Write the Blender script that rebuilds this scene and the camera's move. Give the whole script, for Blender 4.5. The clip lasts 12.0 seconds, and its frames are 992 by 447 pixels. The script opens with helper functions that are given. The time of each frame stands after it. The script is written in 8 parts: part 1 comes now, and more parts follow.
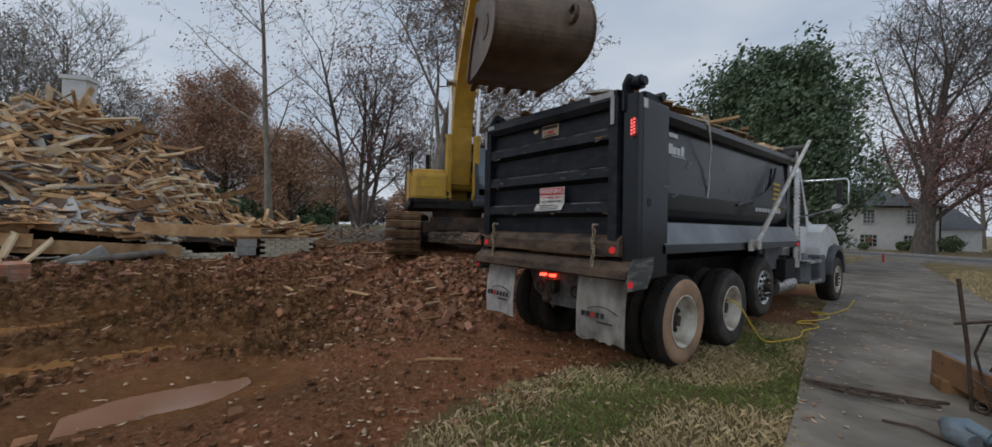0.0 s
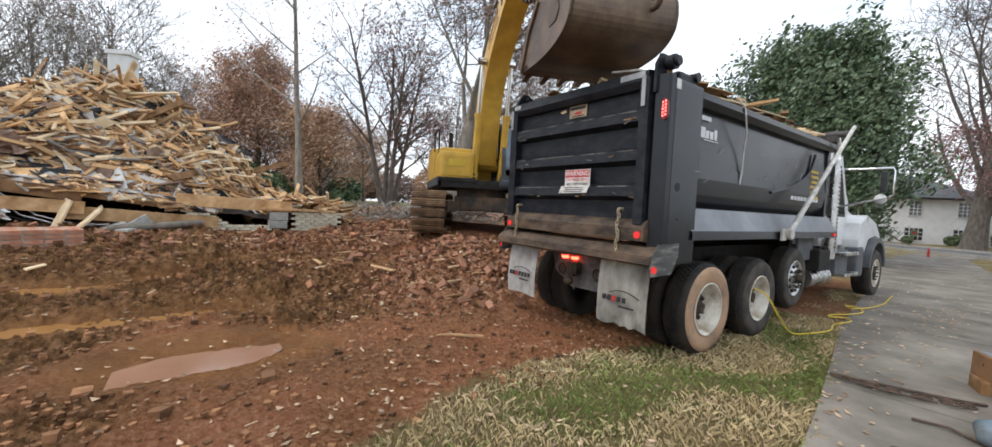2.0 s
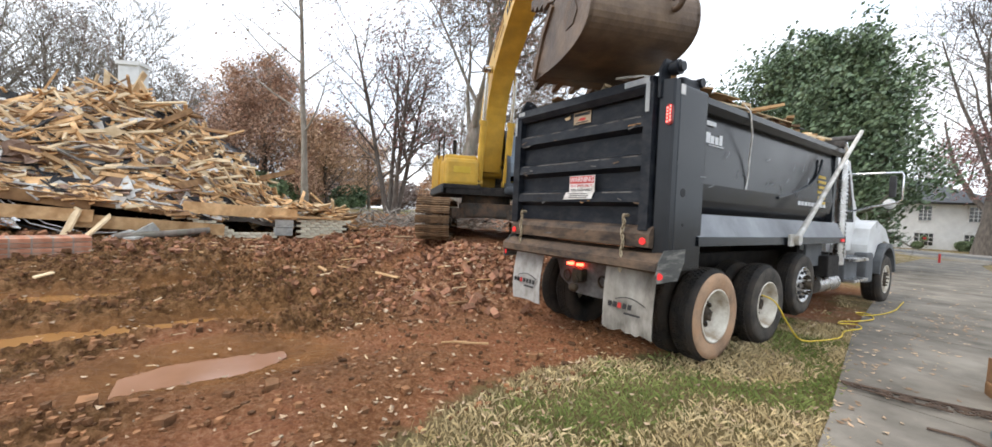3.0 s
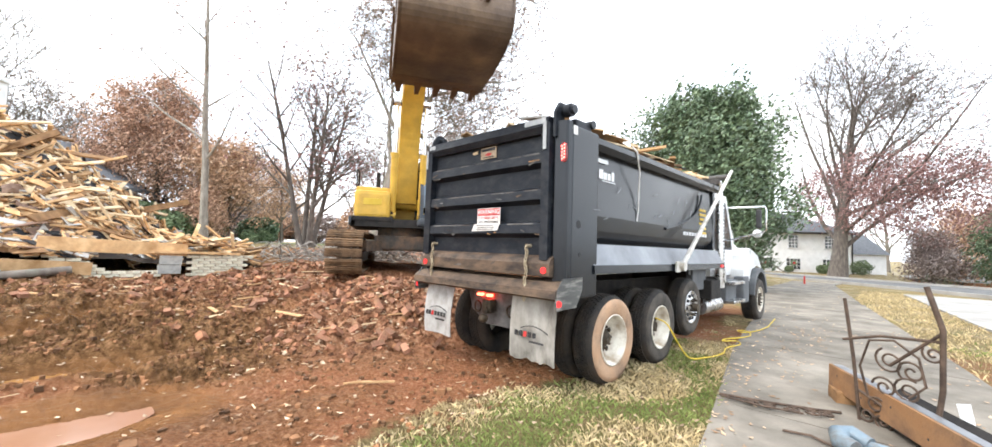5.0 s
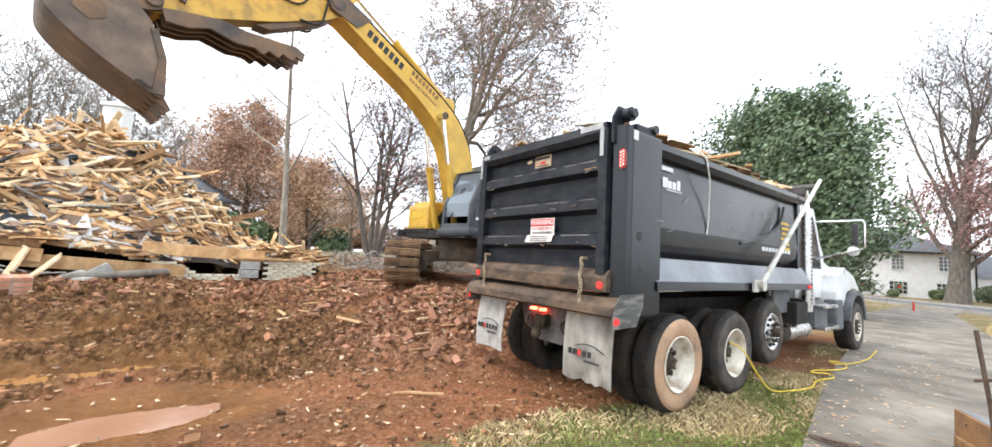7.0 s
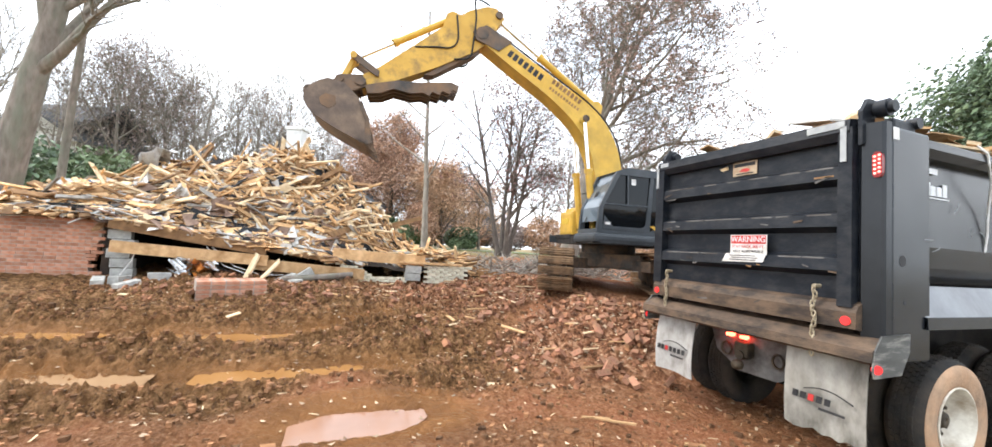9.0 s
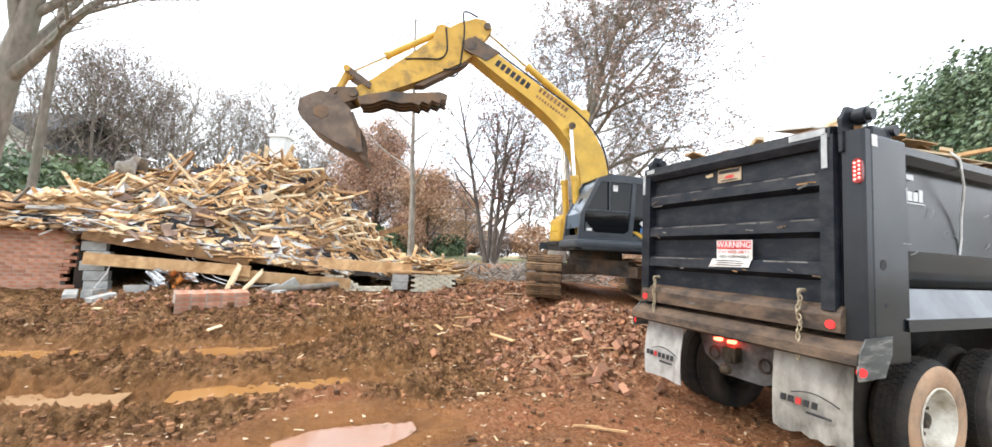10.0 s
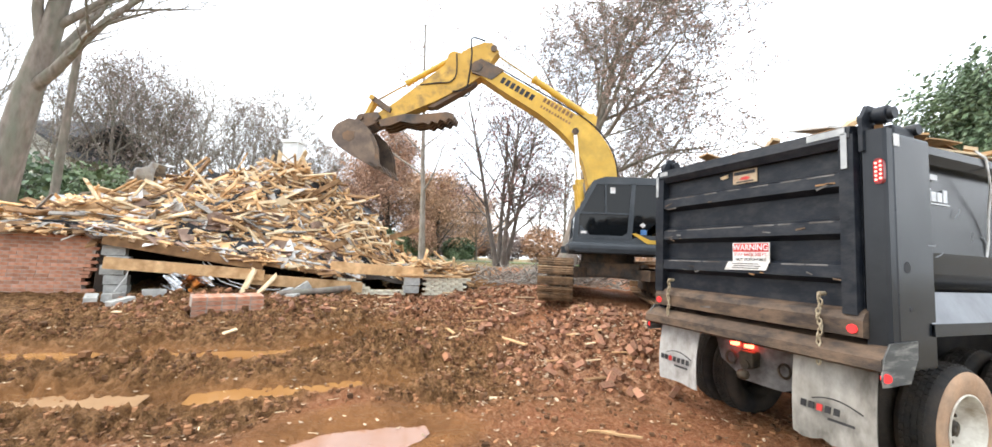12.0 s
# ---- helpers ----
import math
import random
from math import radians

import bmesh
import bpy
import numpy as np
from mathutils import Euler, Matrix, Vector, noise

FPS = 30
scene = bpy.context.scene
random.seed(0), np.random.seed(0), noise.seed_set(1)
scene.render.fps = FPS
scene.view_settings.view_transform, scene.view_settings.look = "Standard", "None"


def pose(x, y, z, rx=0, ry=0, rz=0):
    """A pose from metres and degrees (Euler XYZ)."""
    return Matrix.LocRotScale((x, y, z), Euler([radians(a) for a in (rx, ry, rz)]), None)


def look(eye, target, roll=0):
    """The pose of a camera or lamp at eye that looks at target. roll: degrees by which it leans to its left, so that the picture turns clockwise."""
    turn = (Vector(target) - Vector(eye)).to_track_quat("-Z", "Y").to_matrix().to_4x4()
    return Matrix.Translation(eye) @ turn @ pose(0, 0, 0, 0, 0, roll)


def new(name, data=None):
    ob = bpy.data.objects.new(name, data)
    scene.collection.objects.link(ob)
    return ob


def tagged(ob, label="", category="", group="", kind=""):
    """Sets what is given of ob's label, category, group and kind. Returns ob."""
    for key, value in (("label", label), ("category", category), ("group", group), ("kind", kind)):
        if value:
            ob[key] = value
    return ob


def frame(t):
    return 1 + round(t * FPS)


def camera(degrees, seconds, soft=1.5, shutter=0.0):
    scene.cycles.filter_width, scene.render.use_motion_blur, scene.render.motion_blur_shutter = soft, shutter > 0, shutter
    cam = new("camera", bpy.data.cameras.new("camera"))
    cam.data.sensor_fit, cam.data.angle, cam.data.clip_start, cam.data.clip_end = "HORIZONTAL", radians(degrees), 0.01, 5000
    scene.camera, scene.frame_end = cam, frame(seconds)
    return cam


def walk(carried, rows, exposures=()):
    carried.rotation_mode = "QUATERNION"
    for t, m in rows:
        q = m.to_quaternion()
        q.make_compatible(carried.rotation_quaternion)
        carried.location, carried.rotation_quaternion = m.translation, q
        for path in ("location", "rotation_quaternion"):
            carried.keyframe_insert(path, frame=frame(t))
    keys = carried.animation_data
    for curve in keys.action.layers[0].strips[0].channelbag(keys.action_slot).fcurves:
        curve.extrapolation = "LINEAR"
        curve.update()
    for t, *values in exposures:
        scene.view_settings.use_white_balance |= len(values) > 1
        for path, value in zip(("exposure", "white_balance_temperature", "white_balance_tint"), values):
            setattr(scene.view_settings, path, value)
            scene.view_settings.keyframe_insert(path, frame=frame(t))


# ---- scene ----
cam = camera(101.2, 12.0, soft=1.5)
PATH = [
    (0, (3.548, -3.716, 1.619), (1.997, -2.454, 1.632), 1.09),
    (0.5, (3.588, -3.728, 1.621), (1.947, -2.585, 1.681), -0.73),
    (1, (3.594, -3.740, 1.628), (1.949, -2.604, 1.638), 1.06),
    (1.5, (3.569, -3.739, 1.619), (1.946, -2.572, 1.561), 2.58),
    (2, (3.563, -3.723, 1.616), (1.944, -2.552, 1.531), 2.77),
    (2.5, (3.555, -3.714, 1.614), (1.924, -2.558, 1.545), 2.46),
    (2.7, (3.554, -3.711, 1.614), (1.920, -2.560, 1.546), 2.33),
    (4.3, (3.584, -3.726, 1.625), (2.031, -2.474, 1.768), 2.85),
    (4.5, (3.625, -3.682, 1.621), (2.120, -2.373, 1.774), 1.91),
    (5, (3.737, -3.567, 1.618), (2.330, -2.150, 1.736), 1.84),
    (5.5, (3.822, -3.459, 1.597), (2.583, -1.892, 1.673), -0.64),
    (6, (3.744, -3.299, 1.599), (2.345, -1.872, 1.687), 0.01),
    (6.5, (3.623, -3.215, 1.617), (2.078, -1.963, 1.827), 3.94),
    (7, (3.672, -3.396, 1.602), (2.074, -2.205, 1.771), 3.11),
    (7.5, (3.692, -3.605, 1.634), (1.988, -2.580, 1.845), 2.66),
    (7.7, (3.666, -3.665, 1.642), (1.891, -2.769, 1.854), 3.20),
    (9.3, (3.124, -4.005, 1.837), (1.252, -3.309, 1.951), 3.37),
    (9.5, (3.128, -4.002, 1.833), (1.268, -3.277, 1.950), 3.26),
    (10, (3.133, -3.995, 1.837), (1.287, -3.240, 1.988), 2.71),
    (10.5, (3.131, -4.002, 1.832), (1.284, -3.249, 1.988), 2.09),
    (11, (3.121, -4.001, 1.836), (1.268, -3.265, 1.993), 2.78),
    (11.5, (3.118, -4.011, 1.832), (1.263, -3.283, 2.000), 3.07),
    (12, (3.116, -4.015, 1.837), (1.253, -3.306, 2.002), 2.54),
]

EXPOSURES = [(0, -0.27, 6300, 10), (0.5, 0.04, 6350, 10), (1.0, 0.22, 6400, 10), (1.5, 0.38, 6500, 10), (1.8, 0.62, 6550, 10), (2.0, 0.95, 6600, 10), (2.5, 1.05, 6650, 10), (4.3, 2.12, 6720, 10), (5.0, 2.13, 6720, 10), (5.6, 1.95, 6720, 10), (7.0, 1.94, 6720, 10), (12.0, 1.93, 6800, 10)]
walk(cam, [(t, look(eye, target, roll)) for t, eye, target, roll in PATH], EXPOSURES)

# ---------------------------------------------------------------- light
SUN_AZ, SUN_EL = 200.0, 48.0
world = bpy.data.worlds.new("overcast_sky")
scene.world = world
world.use_nodes = True
wn, wl = world.node_tree.nodes, world.node_tree.links
wn.clear()
w_out = wn.new("ShaderNodeOutputWorld")
w_bg = wn.new("ShaderNodeBackground")
w_sky = wn.new("ShaderNodeTexSky")
w_sky.sky_type = "NISHITA"
w_sky.sun_disc = False
w_sky.sun_elevation = radians(SUN_EL)
w_sky.sun_rotation = radians(SUN_AZ)
w_sky.air_density, w_sky.dust_density = 1.0, 2.0
w_tex = wn.new("ShaderNodeTexCoord")
w_map = wn.new("ShaderNodeMapping")
w_map.inputs["Scale"].default_value = (1.0, 1.0, 3.2)
w_noise = wn.new("ShaderNodeTexNoise")
w_noise.inputs["Scale"].default_value = 1.7
w_noise.inputs["Detail"].default_value = 5.0
w_noise.inputs["Distortion"].default_value = 0.35
w_ramp = wn.new("ShaderNodeValToRGB")
w_ramp.color_ramp.elements[0].position, w_ramp.color_ramp.elements[0].color = 0.36, (5.2, 6.0, 7.1, 1)
w_ramp.color_ramp.elements[1].position, w_ramp.color_ramp.elements[1].color = 0.68, (7.6, 8.0, 8.5, 1)
w_mix = wn.new("ShaderNodeMixRGB")
w_mix.inputs[0].default_value = 0.88
wl.new(w_tex.outputs["Generated"], w_map.inputs["Vector"])
wl.new(w_map.outputs["Vector"], w_noise.inputs["Vector"])
wl.new(w_noise.outputs["Fac"], w_ramp.inputs["Fac"])
wl.new(w_sky.outputs["Color"], w_mix.inputs[1])
wl.new(w_ramp.outputs["Color"], w_mix.inputs[2])
wl.new(w_mix.outputs["Color"], w_bg.inputs["Color"])
w_bg.inputs["Strength"].default_value = 0.105
wl.new(w_bg.outputs["Background"], w_out.inputs["Surface"])
sun_data = bpy.data.lights.new("sun", "SUN")
sun_data.energy, sun_data.angle, sun_data.color = 0.7, radians(22), (1.0, 0.96, 0.9)
sun = new("sun", sun_data)
sun.matrix_world = look((0, 0, 40), (40 * math.sin(radians(SUN_AZ)) * -1, 40 * math.cos(radians(SUN_AZ)) * -1, 40 - 40 * math.tan(radians(SUN_EL))))


# ---------------------------------------------------------------- materials
def material(name, a, b, rough=0.7, metal=0.0, scale=6.0, detail=4.0, bump=0.15, bump_scale=40.0, spots=None, spot_amount=0.5, spot_scale=3.0,
             per_object=0.0, per_island=0.0, rough_vary=0.1, stretch=(1, 1, 1), edge=0.12, coat=0.0, spec=0.3):
    """Two tones mixed by noise, fine relief, and a third tone in patches (dirt, rust, moss)."""
    m = bpy.data.materials.new(name)
    m.use_nodes = True
    nt = m.node_tree
    nodes, links = nt.nodes, nt.links
    bsdf = nodes["Principled BSDF"]
    coord = nodes.new("ShaderNodeTexCoord")
    mapping = nodes.new("ShaderNodeMapping")
    mapping.inputs["Scale"].default_value = stretch
    links.new(coord.outputs["Object"], mapping.inputs["Vector"])
    n1 = nodes.new("ShaderNodeTexNoise")
    n1.inputs["Scale"].default_value, n1.inputs["Detail"].default_value = scale, detail
    links.new(mapping.outputs["Vector"], n1.inputs["Vector"])
    ramp = nodes.new("ShaderNodeValToRGB")
    ramp.color_ramp.elements[0].position, ramp.color_ramp.elements[1].position = 0.32, 0.68
    ramp.color_ramp.elements[0].color, ramp.color_ramp.elements[1].color = (*a, 1), (*b, 1)
    links.new(n1.outputs["Fac"], ramp.inputs["Fac"])
    col = ramp.outputs["Color"]
    if spots:
        n2 = nodes.new("ShaderNodeTexNoise")
        n2.inputs["Scale"].default_value, n2.inputs["Detail"].default_value = spot_scale, 6.0
        n2.inputs["Roughness"].default_value = 0.65
        links.new(mapping.outputs["Vector"], n2.inputs["Vector"])
        r2 = nodes.new("ShaderNodeValToRGB")
        mid = 0.72 - 0.4 * spot_amount
        r2.color_ramp.elements[0].position, r2.color_ramp.elements[1].position = mid - edge / 2, mid + edge / 2
        links.new(n2.outputs["Fac"], r2.inputs["Fac"])
        mix = nodes.new("ShaderNodeMixRGB")
        links.new(r2.outputs["Color"], mix.inputs[0])
        links.new(col, mix.inputs[1])
        mix.inputs[2].default_value = (*spots, 1)
        col = mix.outputs["Color"]
    for amount, kind in ((per_object, "ShaderNodeObjectInfo"), (per_island, "ShaderNodeNewGeometry")):
        if amount:
            info = nodes.new(kind)
            hsv = nodes.new("ShaderNodeHueSaturation")
            span = nodes.new("ShaderNodeMapRange")
            span.inputs["To Min"].default_value, span.inputs["To Max"].default_value = 1 - amount, 1 + amount
            links.new(info.outputs["Random" if kind == "ShaderNodeObjectInfo" else "Random Per Island"], span.inputs["Value"])
            links.new(span.outputs["Result"], hsv.inputs["Value"])
            links.new(col, hsv.inputs["Color"])
            col = hsv.outputs["Color"]
    links.new(col, bsdf.inputs["Base Color"])
    rr = nodes.new("ShaderNodeMapRange")
    rr.inputs["To Min"].default_value, rr.inputs["To Max"].default_value = max(0.03, rough - rough_vary), min(1, rough + rough_vary)
    links.new(n1.outputs["Fac"], rr.inputs["Value"])
    links.new(rr.outputs["Result"], bsdf.inputs["Roughness"])
    bsdf.inputs["Metallic"].default_value = metal
    bsdf.inputs["Coat Weight"].default_value = coat
    bsdf.inputs["Specular IOR Level"].default_value = spec
    if bump:
        n3 = nodes.new("ShaderNodeTexNoise")
        n3.inputs["Scale"].default_value, n3.inputs["Detail"].default_value = bump_scale, 5.0
        links.new(mapping.outputs["Vector"], n3.inputs["Vector"])
        bp = nodes.new("ShaderNodeBump")
        bp.inputs["Strength"].default_value, bp.inputs["Distance"].default_value = min(1.0, bump), 0.02
        links.new(n3.outputs["Fac"], bp.inputs["Height"])
        links.new(bp.outputs["Normal"], bsdf.inputs["Normal"])
    return m


def glow(name, color, strength):
    m = bpy.data.materials.new(name)
    m.use_nodes = True
    b = m.node_tree.nodes["Principled BSDF"]
    b.inputs["Base Color"].default_value = (*color, 1)
    b.inputs["Emission Color"].default_value = (*color, 1)
    b.inputs["Emission Strength"].default_value = strength
    return m


def glass(name, tint, rough=0.03, spec=0.8):
    m = bpy.data.materials.new(name)
    m.use_nodes = True
    b = m.node_tree.nodes["Principled BSDF"]
    b.inputs["Base Color"].default_value = (*tint, 1)
    b.inputs["Roughness"].default_value = rough
    b.inputs["IOR"].default_value = 1.5
    b.inputs["Specular IOR Level"].default_value = spec
    return m


BLACK_PAINT = material("black_truck_paint", (0.005, 0.0065, 0.009), (0.011, 0.013, 0.017), rough=0.24, scale=2.5, bump=0.05, bump_scale=6, spots=(0.016, 0.018, 0.022), spot_amount=0.4, spot_scale=2.2, edge=0.4, rough_vary=0.08, spec=0.35)
BLACK_GATE = material("scuffed_black_gate", (0.004, 0.006, 0.010), (0.009, 0.012, 0.018), rough=0.45, scale=3, bump=0.12, bump_scale=25, spots=(0.032, 0.033, 0.036), spot_amount=0.30, spot_scale=4.5, edge=0.3, stretch=(1, 1, 1.8), spec=0.25)
RUSTY_BLACK = material("rusty_black_steel", (0.02, 0.016, 0.014), (0.05, 0.036, 0.028), rough=0.65, scale=5, bump=0.25, spots=(0.13, 0.085, 0.055), spot_amount=0.55, spot_scale=3.5, edge=0.25, stretch=(1, 1, 2.5))
SKIRT_STEEL = material("dented_bare_skirt", (0.21, 0.22, 0.235), (0.32, 0.33, 0.34), rough=0.38, metal=0.5, scale=2.0, bump=0.35, bump_scale=2.2, spots=(0.12, 0.12, 0.13), spot_amount=0.45, spot_scale=1.6, edge=0.4)
FRAME_BLACK = material("dusty_chassis_black", (0.012, 0.011, 0.011), (0.035, 0.03, 0.026), rough=0.8, scale=6, bump=0.3)
HITCH_GREY = material("dirty_grey_steel", (0.10, 0.10, 0.10), (0.19, 0.18, 0.17), rough=0.7, scale=5, bump=0.2, spots=(0.05, 0.04, 0.035), spot_amount=0.5, spot_scale=4, edge=0.3)
TYRE = material("black_tyre_rubber", (0.014, 0.014, 0.014), (0.03, 0.029, 0.027), rough=0.85, scale=8, bump=0.3, bump_scale=50, spots=(0.07, 0.05, 0.035), spot_amount=0.4, spot_scale=3, edge=0.4)
TYRE_MUD = material("tyre_wall_clay_brown", (0.45, 0.27, 0.16), (0.56, 0.37, 0.24), rough=0.9, scale=5, bump=0.3, spots=(0.12, 0.08, 0.055), spot_amount=0.36, spot_scale=2.6, edge=0.4)
TYRE_DUSTY = material("tyre_wall_dusty", (0.04, 0.036, 0.032), (0.10, 0.085, 0.07), rough=0.9, scale=5, bump=0.3)
RIM = material("cream_steel_rim", (0.7, 0.65, 0.55), (0.8, 0.76, 0.67), rough=0.5, scale=5, bump=0.05, spots=(0.30, 0.22, 0.14), spot_amount=0.42, spot_scale=4, edge=0.3)
HUB = material("greasy_hub_iron", (0.03, 0.025, 0.02), (0.10, 0.075, 0.05), rough=0.65, metal=0.4, scale=12, bump=0.3)
ALU = material("polished_aluminium", (0.55, 0.55, 0.55), (0.68, 0.68, 0.68), rough=0.28, metal=0.9, scale=6, bump=0.04, spots=(0.3, 0.28, 0.26), spot_amount=0.35, spot_scale=5, edge=0.4)
WHITE_PAINT = material("white_cab_paint", (0.76, 0.77, 0.78), (0.84, 0.85, 0.85), rough=0.3, scale=3, bump=0.02, coat=0.3, spots=(0.5, 0.48, 0.45), spot_amount=0.35, spot_scale=2, edge=0.5)
GREY_PLASTIC = material("grey_fender_plastic", (0.09, 0.095, 0.10), (0.14, 0.145, 0.15), rough=0.7, scale=5, bump=0.15)
FLAP = material("dirty_white_flap", (0.40, 0.39, 0.37), (0.55, 0.54, 0.52), rough=0.75, scale=4, bump=0.1, spots=(0.13, 0.11, 0.09), spot_amount=0.42, spot_scale=4, edge=0.35, stretch=(1, 1, 0.6))
FLAP_DIRTY = material("grimy_white_flap", (0.32, 0.30, 0.265), (0.46, 0.435, 0.395), rough=0.75, scale=4, bump=0.1, spots=(0.10, 0.09, 0.075), spot_amount=0.46, spot_scale=3.2, edge=0.35, stretch=(1, 1, 0.5))
INK = material("dark_print", (0.02, 0.02, 0.022), (0.04, 0.04, 0.042), rough=0.6, bump=0)
WHITE_PRINT = material("white_print", (0.62, 0.63, 0.64), (0.72, 0.72, 0.72), rough=0.5, bump=0, scale=20)
RED_PRINT = material("red_print", (0.42, 0.03, 0.03), (0.52, 0.05, 0.045), rough=0.5, bump=0)
YELLOW_PRINT = material("yellow_print", (0.55, 0.36, 0.04), (0.6, 0.42, 0.06), rough=0.5, bump=0)
SIGN_WHITE = material("sign_white", (0.7, 0.68, 0.66), (0.78, 0.77, 0.75), rough=0.45, bump=0, spots=(0.4, 0.36, 0.32), spot_amount=0.4, spot_scale=12, edge=0.3)
PLATE_TAN = material("rust_stained_plate", (0.40, 0.31, 0.21), (0.55, 0.46, 0.34), rough=0.6, scale=9, bump=0.05, spots=(0.22, 0.11, 0.05), spot_amount=0.45, spot_scale=9, edge=0.3)
# Faint glow added; the unlit reflectors wear it as well as the marker lights.
RED_LENS = glow("red_lens", (0.6, 0.02, 0.02), 0.35)
RED_DARK = material("dark_red_lens", (0.16, 0.012, 0.012), (0.22, 0.02, 0.018), rough=0.2, bump=0)
RED_LIT = glow("lit_red_lamp", (1.0, 0.06, 0.03), 6.0)
LED = glow("lit_led_dot", (1.0, 0.12, 0.10), 3.0)
CHROME = material("chrome_tube", (0.75, 0.75, 0.76), (0.82, 0.82, 0.83), rough=0.15, metal=1.0, bump=0)
POLE_WHITE = material("worn_white_pole", (0.55, 0.53, 0.49), (0.68, 0.67, 0.64), rough=0.45, scale=6, bump=0.05, spots=(0.3, 0.26, 0.2), spot_amount=0.4, spot_scale=7, edge=0.3)
CHAIN = material("rusty_chain", (0.30, 0.24, 0.16), (0.46, 0.39, 0.28), rough=0.7, metal=0.4, scale=20, bump=0.2)
YELLOW = material("excavator_yellow", (0.6, 0.345, 0.045), (0.7, 0.425, 0.07), rough=0.42, scale=2, bump=0.04, spots=(0.42, 0.27, 0.05), spot_amount=0.38, spot_scale=2.4, edge=0.4, coat=0.1)
YELLOW_WORN = material("worn_arm_yellow", (0.54, 0.31, 0.055), (0.65, 0.39, 0.08), rough=0.5, scale=2, bump=0.08, spots=(0.22, 0.14, 0.06), spot_amount=0.28, spot_scale=3.0, edge=0.25)
CAB_GREY = material("cab_dark_grey", (0.04, 0.047, 0.053), (0.065, 0.072, 0.08), rough=0.45, scale=3, bump=0.05)
CAB_GLASS = glass("tinted_cab_glass", (0.006, 0.007, 0.008), 0.06, 0.3)
PALE_GLASS = glass("windscreen_glass", (0.10, 0.13, 0.16))
STEEL_DARK = material("dark_bucket_steel", (0.05, 0.045, 0.042), (0.11, 0.095, 0.085), rough=0.55, metal=0.55, scale=3, bump=0.3, spots=(0.20, 0.12, 0.07), spot_amount=0.5, spot_scale=2.0, edge=0.35)
STEEL_BUCKET = material("worn_bucket_shell", (0.14, 0.10, 0.075), (0.27, 0.19, 0.13), rough=0.5, metal=0.45, scale=2.2, bump=0.25, bump_scale=20, spots=(0.07, 0.055, 0.05), spot_amount=0.45, spot_scale=1.7, edge=0.35)
TRACK_STEEL = material("clay_caked_track", (0.20, 0.115, 0.06), (0.33, 0.21, 0.12), rough=0.85, scale=5, bump=0.5, spots=(0.08, 0.05, 0.03), spot_amount=0.5, spot_scale=4, edge=0.25, per_object=0.25)
UNDER = material("greasy_undercarriage", (0.03, 0.028, 0.026), (0.08, 0.07, 0.06), rough=0.75, scale=5, bump=0.3, spots=(0.2, 0.12, 0.07), spot_amount=0.45, spot_scale=3, edge=0.3)
HOSE = material("black_hose", (0.012, 0.012, 0.012), (0.025, 0.025, 0.025), rough=0.6, bump=0)
WOOD_NEW = material("broken_pine_timber", (0.50, 0.295, 0.14), (0.71, 0.475, 0.26), rough=0.8, scale=5, bump=0.3, spots=(0.28, 0.15, 0.06), spot_amount=0.4, spot_scale=3, edge=0.4, per_island=0.38, per_object=0.2)
WOOD_PALE = material("pale_split_timber", (0.6, 0.44, 0.26), (0.76, 0.6, 0.4), rough=0.8, scale=6, bump=0.3, per_island=0.25, per_object=0.15)
WOOD_OLD = material("brown_aged_timber", (0.16, 0.085, 0.04), (0.30, 0.17, 0.08), rough=0.85, scale=6, bump=0.3, per_island=0.35, per_object=0.2)
WOOD_GREY = material("grey_torn_board", (0.20, 0.18, 0.16), (0.36, 0.33, 0.29), rough=0.85, scale=6, bump=0.3, per_island=0.35)
PLASTERBOARD = material("broken_white_board", (0.55, 0.55, 0.53), (0.72, 0.72, 0.70), rough=0.85, scale=4, bump=0.15, per_island=0.25, spots=(0.35, 0.3, 0.25), spot_amount=0.4, spot_scale=3, edge=0.3)
TARPAPER = material("torn_black_felt", (0.012, 0.013, 0.015), (0.04, 0.04, 0.042), rough=0.75, scale=6, bump=0.3, per_island=0.4)
SHINGLE = material("broken_shingle_mix", (0.16, 0.10, 0.075), (0.28, 0.19, 0.14), rough=0.9, scale=8, bump=0.4, per_island=0.45)
BRICK = material("red_brick", (0.36, 0.155, 0.092), (0.47, 0.23, 0.145), rough=0.88, scale=9, bump=0.35, spots=(0.42, 0.26, 0.19), spot_amount=0.34, spot_scale=5, edge=0.2, per_object=0.25, per_island=0.3)
MORTAR = material("grey_mortar", (0.30, 0.25, 0.21), (0.42, 0.36, 0.31), rough=0.95, scale=14, bump=0.4)
BLOCK = material("grey_concrete_block", (0.30, 0.30, 0.28), (0.46, 0.45, 0.42), rough=0.92, scale=10, bump=0.4, per_object=0.15, per_island=0.2)
CREAM_BRICK = material("cream_painted_brick", (0.62, 0.58, 0.44), (0.74, 0.70, 0.58), rough=0.8, scale=8, bump=0.25, per_object=0.12, spots=(0.4, 0.3, 0.2), spot_amount=0.32, spot_scale=6, edge=0.2)
# Near-black brown: the shade inside voids and gaps is put into this colour.
DARK_VOID = material("void_shade_brown", (0.02, 0.015, 0.012), (0.05, 0.035, 0.026), rough=0.95, scale=4, bump=0.4)
CONCRETE = material("weathered_driveway", (0.195, 0.17, 0.138), (0.30, 0.265, 0.22), rough=0.9, scale=1.4, detail=8, bump=0.3, bump_scale=70, spots=(0.10, 0.088, 0.072), spot_amount=0.5, spot_scale=0.9, edge=0.3, per_object=0.1)
